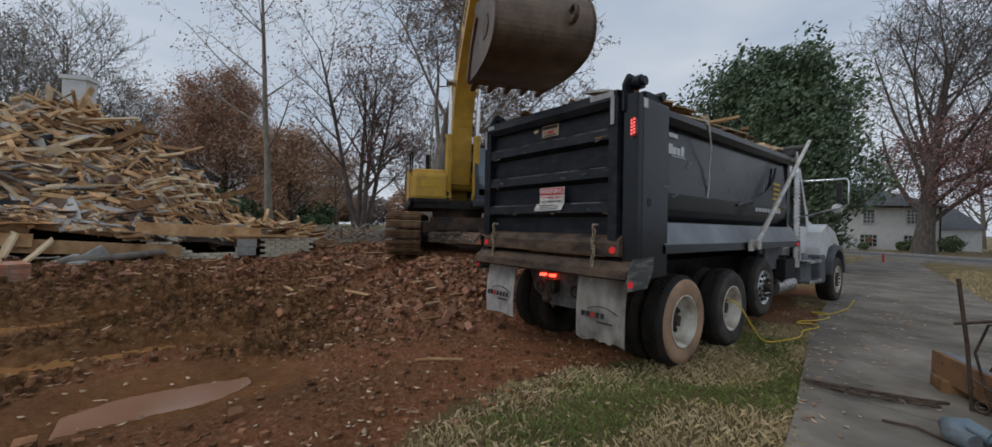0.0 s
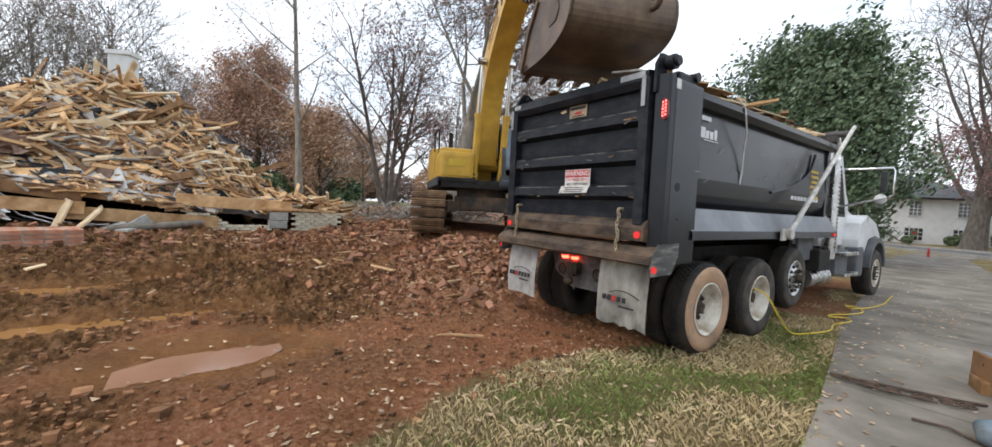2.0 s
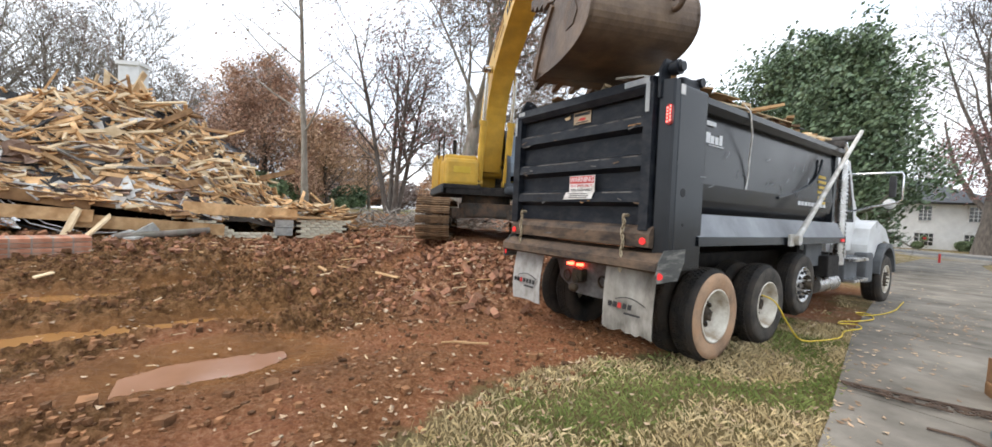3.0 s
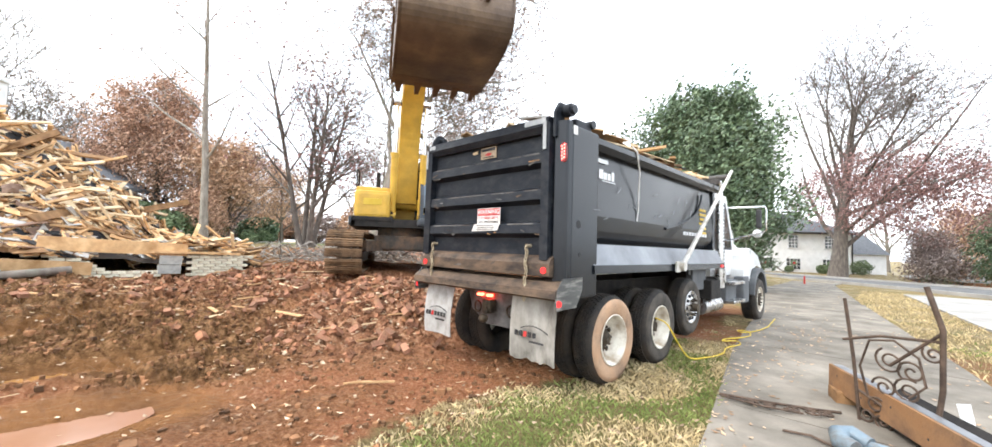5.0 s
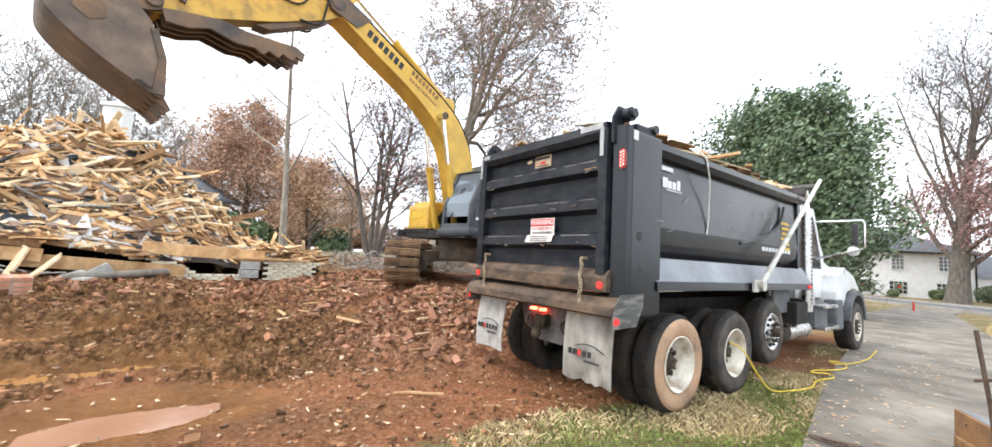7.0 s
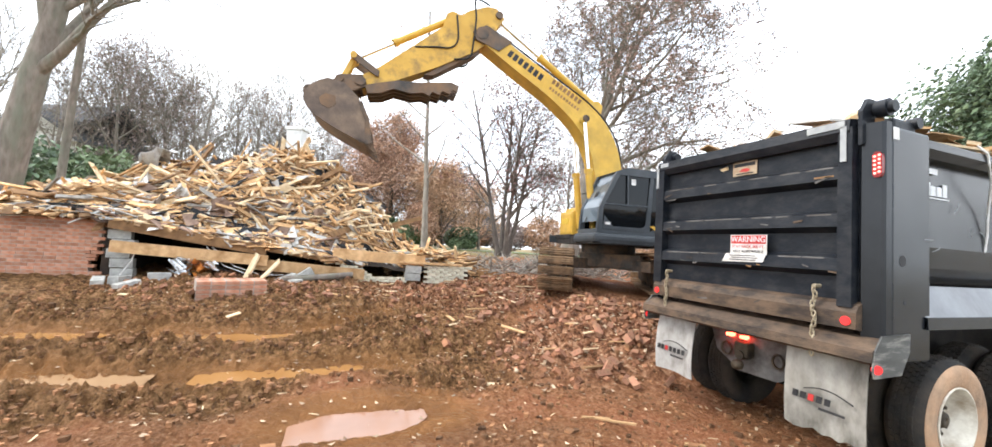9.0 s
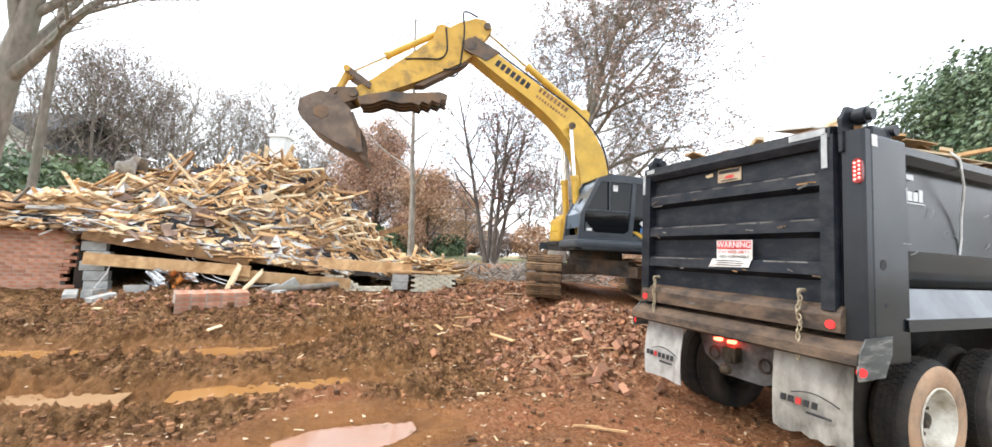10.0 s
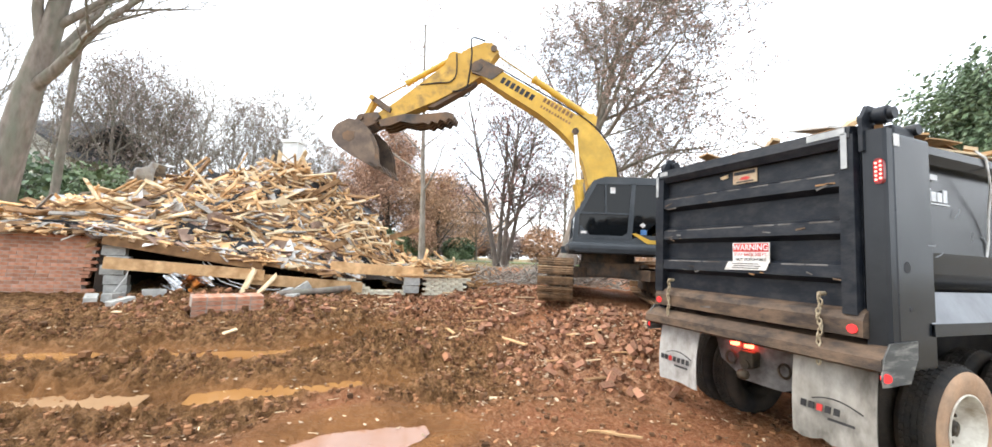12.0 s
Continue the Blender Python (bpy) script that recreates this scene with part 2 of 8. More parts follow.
CONCRETE_PALE = material("pale_concrete", (0.26, 0.245, 0.225), (0.36, 0.345, 0.32), rough=0.9, scale=1.2, detail=8, bump=0.2, bump_scale=60)
ASPHALT = material("grey_street_asphalt", (0.09, 0.09, 0.09), (0.14, 0.14, 0.135), rough=0.9, scale=2, bump=0.3, bump_scale=80)
IRON = material("rusty_wrought_iron", (0.06, 0.042, 0.032), (0.14, 0.095, 0.07), rough=0.75, metal=0.3, scale=10, bump=0.3)
PIPE_BLUE = material("blue_grey_pipe", (0.14, 0.19, 0.23), (0.22, 0.28, 0.32), rough=0.5, scale=6, bump=0.1, spots=(0.10, 0.08, 0.06), spot_amount=0.36, spot_scale=6, edge=0.3)
HOSE_YELLOW = material("yellow_air_hose", (0.62, 0.42, 0.03), (0.72, 0.52, 0.06), rough=0.5, bump=0)
BARK = material("grey_brown_bark", (0.14, 0.115, 0.095), (0.27, 0.23, 0.195), rough=0.95, scale=7, bump=0.7, bump_scale=18, stretch=(1, 1, 0.3), spots=(0.16, 0.17, 0.13), spot_amount=0.35, spot_scale=3, edge=0.3)
BARK_DARK = material("dark_bark", (0.08, 0.068, 0.06), (0.17, 0.145, 0.125), rough=0.95, scale=7, bump=0.7, bump_scale=18, stretch=(1, 1, 0.3))
BARK_PALE = material("pale_smooth_bark", (0.20, 0.175, 0.145), (0.36, 0.325, 0.28), rough=0.9, scale=5, bump=0.4, bump_scale=16, stretch=(1, 1, 0.4))
# Russet, orange and far leaves are paled: distance haze is in their colour.
LEAF_RUSSET = material("russet_leaves", (0.35, 0.195, 0.13), (0.5, 0.325, 0.225), rough=0.8, scale=1.2, bump=0, per_island=0.45)
LEAF_ORANGE = material("orange_brown_leaves", (0.42, 0.25, 0.15), (0.56, 0.38, 0.26), rough=0.8, scale=1.2, bump=0, per_island=0.4)
LEAF_PURPLE = material("dull_purple_leaves", (0.205, 0.11, 0.105), (0.31, 0.18, 0.165), rough=0.8, scale=1.2, bump=0, per_island=0.4)
LEAF_BROWN = material("dead_oak_leaves", (0.27, 0.18, 0.15), (0.40, 0.29, 0.245), rough=0.85, scale=1.2, bump=0, per_island=0.4)
LEAF_GREEN = material("glossy_evergreen_leaves", (0.07, 0.115, 0.06), (0.175, 0.23, 0.135), rough=0.4, scale=1.5, bump=0, per_island=0.45)
LEAF_BUSH = material("shrub_leaves", (0.1, 0.145, 0.07), (0.19, 0.235, 0.13), rough=0.65, scale=2, bump=0, per_island=0.4)
LEAF_FAR = material("hazy_twig_mass", (0.22, 0.17, 0.155), (0.32, 0.26, 0.235), rough=0.95, scale=0.6, bump=0, per_island=0.35)
GRASS_BLADE = material("winter_lawn_blades", (0.125, 0.165, 0.04), (0.25, 0.275, 0.09), rough=0.8, scale=1.3, bump=0, per_island=0.35)
GRASS_DRY = material("dry_straw_blades", (0.42, 0.32, 0.16), (0.60, 0.48, 0.28), rough=0.85, scale=1.5, bump=0, per_island=0.35)
LITTER = material("fallen_brown_leaves", (0.28, 0.17, 0.10), (0.56, 0.42, 0.29), rough=0.85, scale=3, bump=0, per_island=0.4)
HOUSE_WHITE = material("white_painted_brick_wall", (0.66, 0.66, 0.65), (0.76, 0.76, 0.75), rough=0.8, scale=2, bump=0.15, bump_scale=25)
HOUSE_CREAM = material("cream_siding", (0.55, 0.54, 0.48), (0.66, 0.65, 0.59), rough=0.8, scale=2, bump=0.1)
ROOF_SLATE = material("grey_roof_shingles", (0.09, 0.095, 0.105), (0.15, 0.155, 0.165), rough=0.9, scale=5, bump=0.4, bump_scale=14)
ROOF_PALE = material("pale_grey_roof", (0.26, 0.27, 0.27), (0.36, 0.37, 0.37), rough=0.85, scale=4, bump=0.3)
WINDOW_DARK = glass("dark_window_pane", (0.02, 0.025, 0.03), 0.06)
SHEET_METAL = material("crumpled_pale_sheet_metal", (0.42, 0.43, 0.42), (0.6, 0.61, 0.6), rough=0.4, metal=0.35, scale=3, bump=0.3, bump_scale=6, spots=(0.28, 0.25, 0.22), spot_amount=0.35, spot_scale=3, edge=0.3)
FOIL = material("crumpled_silver_foil", (0.4, 0.4, 0.4), (0.7, 0.7, 0.7), rough=0.25, metal=0.9, scale=9, bump=0.6, bump_scale=14)
ORANGE_BAG = material("orange_plastic", (0.5, 0.16, 0.03), (0.62, 0.25, 0.06), rough=0.5, scale=5, bump=0.2)
BLUE_SCRAP = material("blue_plastic_scrap", (0.06, 0.15, 0.32), (0.1, 0.22, 0.42), rough=0.5, bump=0)


# ---------------------------------------------------------------- mesh tools
class Shape:
    """Collects vertices and faces, then becomes one mesh."""

    def __init__(self):
        self.v, self.f, self.smooth = [], [], []

    def add(self, verts, faces, smooth=False):
        n = len(self.v)
        self.v.extend(verts)
        self.f.extend([tuple(i + n for i in f) for f in faces])
        self.smooth.extend([smooth] * len(faces))
        return self

    def box(self, cx, cy, cz, sx, sy, sz, rx=0, ry=0, rz=0, cut=0.0):
        """A box by its middle and sizes; cut bevels its upright and level edges."""
        h = [sx / 2, sy / 2, sz / 2]
        m = pose(cx, cy, cz, rx, ry, rz)
        if cut <= 0:
            vs = [m @ Vector((sx_ * h[0], sy_ * h[1], sz_ * h[2])) for sz_ in (-1, 1) for sy_ in (-1, 1) for sx_ in (-1, 1)]
            fs = [(0, 2, 3, 1), (4, 5, 7, 6), (0, 1, 5, 4), (2, 6, 7, 3), (0, 4, 6, 2), (1, 3, 7, 5)]
            return self.add([tuple(v) for v in vs], fs)
        c = min(cut, *[0.49 * x for x in (sx, sy, sz)])
        bm = bmesh.new()
        bmesh.ops.create_cube(bm, size=1.0)
        for v in bm.verts:
            v.co = Vector((v.co.x * sx, v.co.y * sy, v.co.z * sz))
        bmesh.ops.bevel(bm, geom=bm.edges[:], offset=c, segments=2, affect="EDGES", profile=0.6)
        bm.transform(m)
        bm.verts.index_update()
        self.add([tuple(v.co) for v in bm.verts], [tuple(v.index for v in f.verts) for f in bm.faces])
        bm.free()
        return self

    def tube(self, points, radii, n=10, caps=True, smooth=True):
        """A round tube through points; radii is one number or one for each point."""
        pts = [Vector(p) for p in points]
        rs = [radii] * len(pts) if isinstance(radii, (int, float)) else list(radii)
        up, vs, fs = None, [], []
        for i, p in enumerate(pts):
            d = (pts[min(i + 1, len(pts) - 1)] - pts[max(i - 1, 0)]).normalized()
            if up is None:
                up = d.orthogonal().normalized()
            else:
                up = (up - d * up.dot(d))
                up = up.normalized() if up.length > 1e-6 else d.orthogonal().normalized()
            side = d.cross(up)
            vs += [tuple(p + rs[i] * (math.cos(2 * math.pi * k / n) * up + math.sin(2 * math.pi * k / n) * side)) for k in range(n)]
        for i in range(len(pts) - 1):
            fs += [(i * n + k, i * n + (k + 1) % n, (i + 1) * n + (k + 1) % n, (i + 1) * n + k) for k in range(n)]
        self.add(vs, fs, smooth)
        if caps:
            self.add([vs[k] for k in range(n)], [tuple(reversed(range(n)))])
            self.add(vs[-n:], [tuple(range(n))])
        return self

    def rod(self, a, b, r, n=10, r2=None):
        return self.tube([a, b], [r, r if r2 is None else r2], n)

    def prism(self, profile, axis, lo, hi):
        """A flat outline pushed from lo to hi along x, y or z; its two numbers fill the other axes in order."""
        def at(p, w):
            return {"x": (w, p[0], p[1]), "y": (p[0], w, p[1]), "z": (p[0], p[1], w)}[axis]
        n = len(profile)
        vs = [at(p, lo) for p in profile] + [at(p, hi) for p in profile]
        fs = [tuple(range(n)), tuple(reversed(range(n, 2 * n)))] + [(i, i + n, (i + 1) % n + n, (i + 1) % n) for i in range(n)]
        return self.add(vs, fs)

    def sweep(self, profile, origin, axis, n=48, smooth=True):
        """An outline of (radius, along) turned round an axis through origin, closed on itself."""
        ax = Vector(axis).normalized()
        u = ax.orthogonal().normalized()
        w = ax.cross(u)
        o, k = Vector(origin), len(profile)
        vs = [tuple(o + ax * a + r * (math.cos(2 * math.pi * i / n) * u + math.sin(2 * math.pi * i / n) * w)) for i in range(n) for r, a in profile]
        fs = [(i * k + j, ((i + 1) % n) * k + j, ((i + 1) % n) * k + (j + 1) % k, i * k + (j + 1) % k) for i in range(n) for j in range(k)]
        return self.add(vs, fs, smooth)

    def mesh(self, name, mat):
        me = bpy.data.meshes.new(name)
        me.from_pydata(self.v, [], self.f)
        me.polygons.foreach_set("use_smooth", self.smooth)
        me.materials.append(mat)
        me.update()
        if len(self.f) < 4000:
            bm = bmesh.new()
            bm.from_mesh(me)
            bmesh.ops.recalc_face_normals(bm, faces=bm.faces[:])
            bm.to_mesh(me)
            bm.free()
        return me


def part(name, shape, mat, parent=None, label="", kind=""):
    """One mesh object from a Shape, under a thing or a part."""
    ob = new(name, shape.mesh(name, mat))
    if parent is not None:
        ob.parent = parent
    return tagged(ob, label=label, kind=kind)


def thing(name, m, label, category, group="", kind=""):
    ob = new(name)
    ob.matrix_world = m
    ob.empty_display_size = 0.2
    return tagged(ob, label, category, group, kind)


def words(name, text, size, mat, m, parent, label="", squeeze=1.0):
    """Letters in the built-in font as a mesh."""
    cu = bpy.data.curves.new(name, "FONT")
    cu.body, cu.size, cu.align_x, cu.align_y, cu.extrude = text, size, "CENTER", "CENTER", 0.0015
    ob = new(name, cu)
    me = bpy.data.meshes.new_from_object(ob)
    bpy.data.objects.remove(ob)
    me.materials.clear()
    me.materials.append(mat)
    for v in me.vertices:
        v.co.x *= squeeze
    ob = new(name, me)
    ob.parent = parent
    ob.matrix_basis = m
    return tagged(ob, label=label)


def smooth01(a, b, x):
    t = np.clip((x - a) / (b - a), 0, 1)
    return t * t * (3 - 2 * t)

# ---------------------------------------------------------------- ground
DRIVE_LEFT = [(3.1, -9), (2.75, -3), (2.6, -0.2), (1.95, 3), (1.65, 4.5), (0.9, 9.5), (-0.55, 16.6), (-2.3, 26.2), (-3.6, 32)]
DRIVE_RIGHT = [(6.4, -9), (5.6, -3), (5.1, 0.6), (4.9, 2.3), (4.45, 5.4), (3.72, 9.9), (2.38, 18.3), (0.95, 27.8), (1.2, 31.5)]
DIG = (-5.603, 2.381, 0.967)


def edge_x(line, y):
    return np.interp(y, [p[1] for p in line], [p[0] for p in line])


# wheel and track ruts as (y, x) lines, with half width and depth
RUTS = (([(-14, -4.4), (-7.8, -4.05), (-5.7, -3.76), (-4.9, -3.8), (-4.2, -4.02), (-3.5, -4.5), (-2.0, -5.6)], 0.33, 0.10),
        ([(-14, -2.9), (-7.0, -2.68), (-6.2, -2.52), (-5.2, -2.6), (-3.75, -2.55), (-2.9, -2.8), (-1.5, -3.5), (0.0, -4.2), (1.0, -4.7)], 0.34, 0.10),
        ([(-14, -0.4), (-7.0, -0.7), (-5.5, -0.8), (-4.5, -0.98), (-3.9, -1.12), (-3.3, -1.35), (-2.4, -1.7), (-1.0, -2.5)], 0.36, 0.05))


def rut_x(which, y):
    """Where a rut runs."""
    line = RUTS[which][0]
    return np.interp(y, [q[0] for q in line], [q[1] for q in line])


def rut_off(which, x, y):
    return x - rut_x(which, y) - 0.06 * np.sin(2.3 * y + which) - 0.03 * np.sin(6.1 * y + 2 * which)


def wet_at(x, y):
    """How wet the clay lies: in the ruts and round the big puddle."""
    x, y = np.asarray(x, float), np.asarray(y, float)
    w = np.zeros(np.broadcast(x, y).shape)
    for k in (0, 1):
        wide = RUTS[k][1]
        w = np.maximum(w, np.exp(-((rut_off(k, x, y) / (wide * 1.2)) ** 4)) * smooth01(-2.2, -3.6, y))
    pud = np.hypot((x + 1.28) / 0.6, (y + 3.55) / 1.1)
    return np.clip(np.maximum(w, smooth01(1.35, 0.8, pud)), 0, 1)


def churn_at(x, y):
    """Where tracks have torn the soil to clumps; the rest lies trodden flat."""
    x, y = np.asarray(x, float), np.asarray(y, float)
    edge = x + 0.35 * np.sin(1.3 * y) + 0.2 * np.sin(3.1 * y + 1)
    bank = smooth01(-1.5, -2.0, edge) * smooth01(-0.6, -2.2, y + 0.35 * (x + 2.5))
    near = smooth01(0.7, 0.3, np.hypot((x + 0.35) / 1.0, (y + 4.6) / 0.9)) * 0.8
    return np.clip(np.maximum(bank, near), 0, 1)


def rubble_at(x, y):
    """Where broken brick is trodden into the soil below the digger."""
    x, y = np.asarray(x, float), np.asarray(y, float)
    a = smooth01(1.25, 0.6, np.hypot((x + 3.3) / 2.4, (y - 0.5) / 2.2))
    b = smooth01(1.3, 0.6, np.hypot((x + 6.4) / 1.9, (y + 0.6) / 2.9))
    print_strip = np.exp(-((rut_off(1, x, y) / 0.42) ** 6)) * smooth01(1.2, 0.6, y)
    return np.clip(np.maximum(a, b) * (1 - print_strip), 0, 1)


def ground(x, y, fine=True):
    """Height of the site: level by the truck, a rutted clay bank towards the ruin, a rubble mound under the digger."""
    x, y = np.asarray(x, float), np.asarray(y, float)
    rise = np.interp(x, [-60, -40, -25, -14, -8, -6, -4.5, -3.3, -2.2, -1.0, 0], [1.3, 1.35, 1.35, 1.15, 0.78, 0.62, 0.46, 0.28, 0.12, 0.02, 0])
    z = rise * (1 - 0.95 * smooth01(20, 42, y))
    z = z - 2.9 * smooth01(38, 60, y) * smooth01(2, 9, x)
    near = smooth01(3.0, 0.0, y) * smooth01(-16, -10, y)
    for k in range(3):
        line, wide, deep = RUTS[k]
        d = rut_off(k, x, y) / wide
        z = z + near * (-deep * np.exp(-np.abs(d) ** 3) + (deep if k < 2 else 0.0) * (0.5 * np.exp(-((d + 1.7) / 0.45) ** 2) + 0.95 * np.exp(-((d - 1.25) / 0.38) ** 2)))
    # the cut face behind the upper rut
    z = z + 0.09 * smooth01(-4.32, -4.44, x + 0.05 * np.sin(3 * y)) * smooth01(-8.0, -6.5, y) * smooth01(-3.2, -4.0, y)
    # grouser prints of the tracks
    d = rut_off(1, x, y)
    print_row = np.sin(2 * math.pi * (y - 0.5 * d) / 0.19)
    z = z + 0.022 * np.clip(1.6 * print_row, -1, 1) * np.exp(-((d / 0.36) ** 6)) * smooth01(-3.9, -3.3, y) * smooth01(0.9, 0.2, y)
    r = np.hypot((x - DIG[0] - 0.3) / 3.0, (y - DIG[1] + 0.3) / 3.0)
    z = z + 0.36 * smooth01(1.6, 0.55, r)
    r2 = np.hypot((x + 2.6) / 1.6, (y - 0.8) / 1.9)
    z = z + 0.30 * smooth01(1.3, 0.2, r2)
    pud = np.hypot((x + 1.28) / 0.36, (y + 3.6) / 0.75)
    z = z - 0.05 * smooth01(1.5, 0.5, pud)
    return z


def clods(x, y, z, grass):
    """Lumps of churned clay where nothing grows."""
    a = noise.noise(Vector((x * 1.4, y * 1.4, 0.3)))
    c = noise.noise(Vector((x * 7.5, y * 7.5, 2.2)))
    d = noise.noise(Vector((x * 16, y * 16, 5.1)))
    torn = float(churn_at(x, y))
    rough = float(rubble_at(x, y))
    dry = 1 - 0.42 * float(wet_at(x, y))
    lumps = 0.04 * a + 0.026 * c + 0.018 * d + 0.011 * noise.noise(Vector((x * 33, y * 33, 7.7)))
    if torn > 0.02 or rough > 0.02:
        warp = Vector((x + 0.06 * noise.noise(Vector((x * 5, y * 5, 9))), y + 0.06 * noise.noise(Vector((x * 5, y * 5, 3))), 0))
        big = noise.voronoi(warp * 4.2)[0]
        small = noise.voronoi(warp * 9.5)[0]
        knob = max(0, 0.6 - big[0]) * 0.24 + max(0, 0.55 - small[0]) * 0.17
        where = 0.35 + 0.65 * float(smooth01(-0.25, 0.25, noise.noise(Vector((x * 1.1, y * 1.1, 4.4)))))
        tiny = noise.voronoi(warp * 19.0)[0]
        knob += max(0, 0.5 - tiny[0]) * 0.11
        lumps += knob * where * max(torn, 0.75 * rough) + 0.06 * d * torn - 0.06 * torn
    return z + ((1 - grass) * float(smooth01(1.6, 0.2, x)) + 0.15) * dry * lumps


def grass_at(x, y):
    x, y = np.asarray(x, float), np.asarray(y, float)
    strip = smooth01(0.15, 1.0, x - 0.18 * np.sin(1.4 * y) - 0.35 * smooth01(-1, -4, y)) * (1 - 0.65 * smooth01(3.2, 5.5, y) * smooth01(9, 6, y))
    far = smooth01(-17, -23, x)
    back = smooth01(9, 13, y)
    rear = smooth01(-9, -13, y)
    return np.clip(np.maximum.reduce([strip, far, back, rear]), 0, 1)


def lines(lo, hi, step, far):
    mid = list(np.arange(lo, hi + 1e-6, step))
    out, d, a = [], step, hi
    while a < far:
        d *= 1.16
        a += d
        out.append(a)
    low, d, a = [], step, lo
    while a > -far:
        d *= 1.16
        a -= d
        low.append(a)
    return np.array(low[::-1] + mid + out)


def make_ground():
    xs, ys = lines(-8.0, 1.4, 0.029, 900), lines(-8.2, 2.2, 0.029, 900)
    gx, gy = np.meshgrid(xs, ys)
    z, g = ground(gx, gy), grass_at(gx, gy)
    verts = []
    for j in range(len(ys)):
        for i in range(len(xs)):
            x, y, h = float(gx[j, i]), float(gy[j, i]), float(z[j, i])
            if -12 < x < 6 and -12 < y < 10:
                h = clods(x, y, h, float(g[j, i]))
            verts.append((x, y, h))
    nx = len(xs)
    faces = [(j * nx + i, j * nx + i + 1, (j + 1) * nx + i + 1, (j + 1) * nx + i) for j in range(len(ys) - 1) for i in range(nx - 1)]
    me = bpy.data.meshes.new("ground")
    me.from_pydata(verts, [], faces)
    me.polygons.foreach_set("use_smooth", [True] * len(faces))
    at = me.attributes.new("grass", "FLOAT", "POINT")
    at.data.foreach_set("value", g.ravel().astype(np.float32))
    at = me.attributes.new("wet", "FLOAT", "POINT")
    at.data.foreach_set("value", wet_at(gx, gy).ravel().astype(np.float32))
    at = me.attributes.new("churn", "FLOAT", "POINT")
    at.data.foreach_set("value", churn_at(gx, gy).ravel().astype(np.float32))
    at = me.attributes.new("rubble", "FLOAT", "POINT")
    at.data.foreach_set("value", rubble_at(gx, gy).ravel().astype(np.float32))
    me.materials.append(ground_material())
    return tagged(new("ground", me), "churned red clay with ruts beside strips of winter grass", "ground", kind="structure")


def ground_material():
    m = bpy.data.materials.new("red_clay_and_turf")
    m.use_nodes = True
    nodes, links = m.node_tree.nodes, m.node_tree.links
    bsdf = nodes["Principled BSDF"]
    bsdf.inputs["Specular IOR Level"].default_value = 0.08
    coord = nodes.new("ShaderNodeTexCoord")

    def tex(scale, detail=6.0, rough=0.6):
        n = nodes.new("ShaderNodeTexNoise")
        n.inputs["Scale"].default_value, n.inputs["Detail"].default_value, n.inputs["Roughness"].default_value = scale, detail, rough
        links.new(coord.outputs["Object"], n.inputs["Vector"])
        return n.outputs["Fac"]

    def ramp(fac, stops):
        r = nodes.new("ShaderNodeValToRGB")
        while len(r.color_ramp.elements) < len(stops):
            r.color_ramp.elements.new(0.5)
        for e, (p, c) in zip(r.color_ramp.elements, stops):
            e.position, e.color = p, (*c, 1)
        links.new(fac, r.inputs["Fac"])
        return r.outputs["Color"]

    def mix(fac, a, b):
        n = nodes.new("ShaderNodeMixRGB")
        links.new(fac, n.inputs[0])
        links.new(a, n.inputs[1])
        links.new(b, n.inputs[2])
        return n.outputs["Color"]

    clay = ramp(tex(0.55), [(0.30, (0.165, 0.076, 0.034)), (0.45, (0.30, 0.127, 0.056)), (0.58, (0.42, 0.16, 0.08)), (0.72, (0.30, 0.147, 0.068))])
    grit = ramp(tex(22, 8, 0.8), [(0.40, (0.04, 0.017, 0.008)), (0.51, (0.33, 0.153, 0.074)), (0.64, (0.66, 0.44, 0.28))])
    half = nodes.new("ShaderNodeMixRGB")
    half.inputs[0].default_value = 0.42
    links.new(clay, half.inputs[1])
    links.new(grit, half.inputs[2])
    churned = nodes.new("ShaderNodeAttribute")
    churned.attribute_name = "churn"
    dark = ramp(tex(9, 10, 0.8), [(0.38, (0.035, 0.018, 0.007)), (0.50, (0.20, 0.107, 0.044)), (0.62, (0.45, 0.25, 0.125))])
    patch = nodes.new("ShaderNodeMath")
    patch.operation = "MULTIPLY"
    patch.inputs[1].default_value = 0.9
    links.new(churned.outputs["Fac"], patch.inputs[0])
    base_clay = mix(patch.outputs["Value"], half.outputs["Color"], dark)
    broken = nodes.new("ShaderNodeAttribute")
    broken.attribute_name = "rubble"
    red = ramp(tex(9, 5, 0.7), [(0.38, (0.07, 0.03, 0.014)), (0.5, (0.28, 0.125, 0.066)), (0.62, (0.52, 0.30, 0.18))])
    base_clay = mix(broken.outputs["Fac"], base_clay, red)
    turf = ramp(tex(1.6), [(0.38, (0.34, 0.245, 0.13)), (0.54, (0.25, 0.19, 0.085)), (0.70, (0.13, 0.17, 0.045))])
    thatch = ramp(tex(45, 3, 0.7), [(0.4, (0.10, 0.08, 0.035)), (0.65, (0.33, 0.25, 0.13))])
    turf2 = nodes.new("ShaderNodeMixRGB")
    turf2.inputs[0].default_value = 0.5
    links.new(turf, turf2.inputs[1])
    links.new(thatch, turf2.inputs[2])
    attr = nodes.new("ShaderNodeAttribute")
    attr.attribute_name = "grass"
    ragged = nodes.new("ShaderNodeMath")
    ragged.operation = "ADD"
    links.new(attr.outputs["Fac"], ragged.inputs[0])
    links.new(tex(3.2), ragged.inputs[1])
    edge = nodes.new("ShaderNodeMapRange")
    edge.inputs["From Min"].default_value, edge.inputs["From Max"].default_value = 0.82, 1.12
    links.new(ragged.outputs["Value"], edge.inputs["Value"])
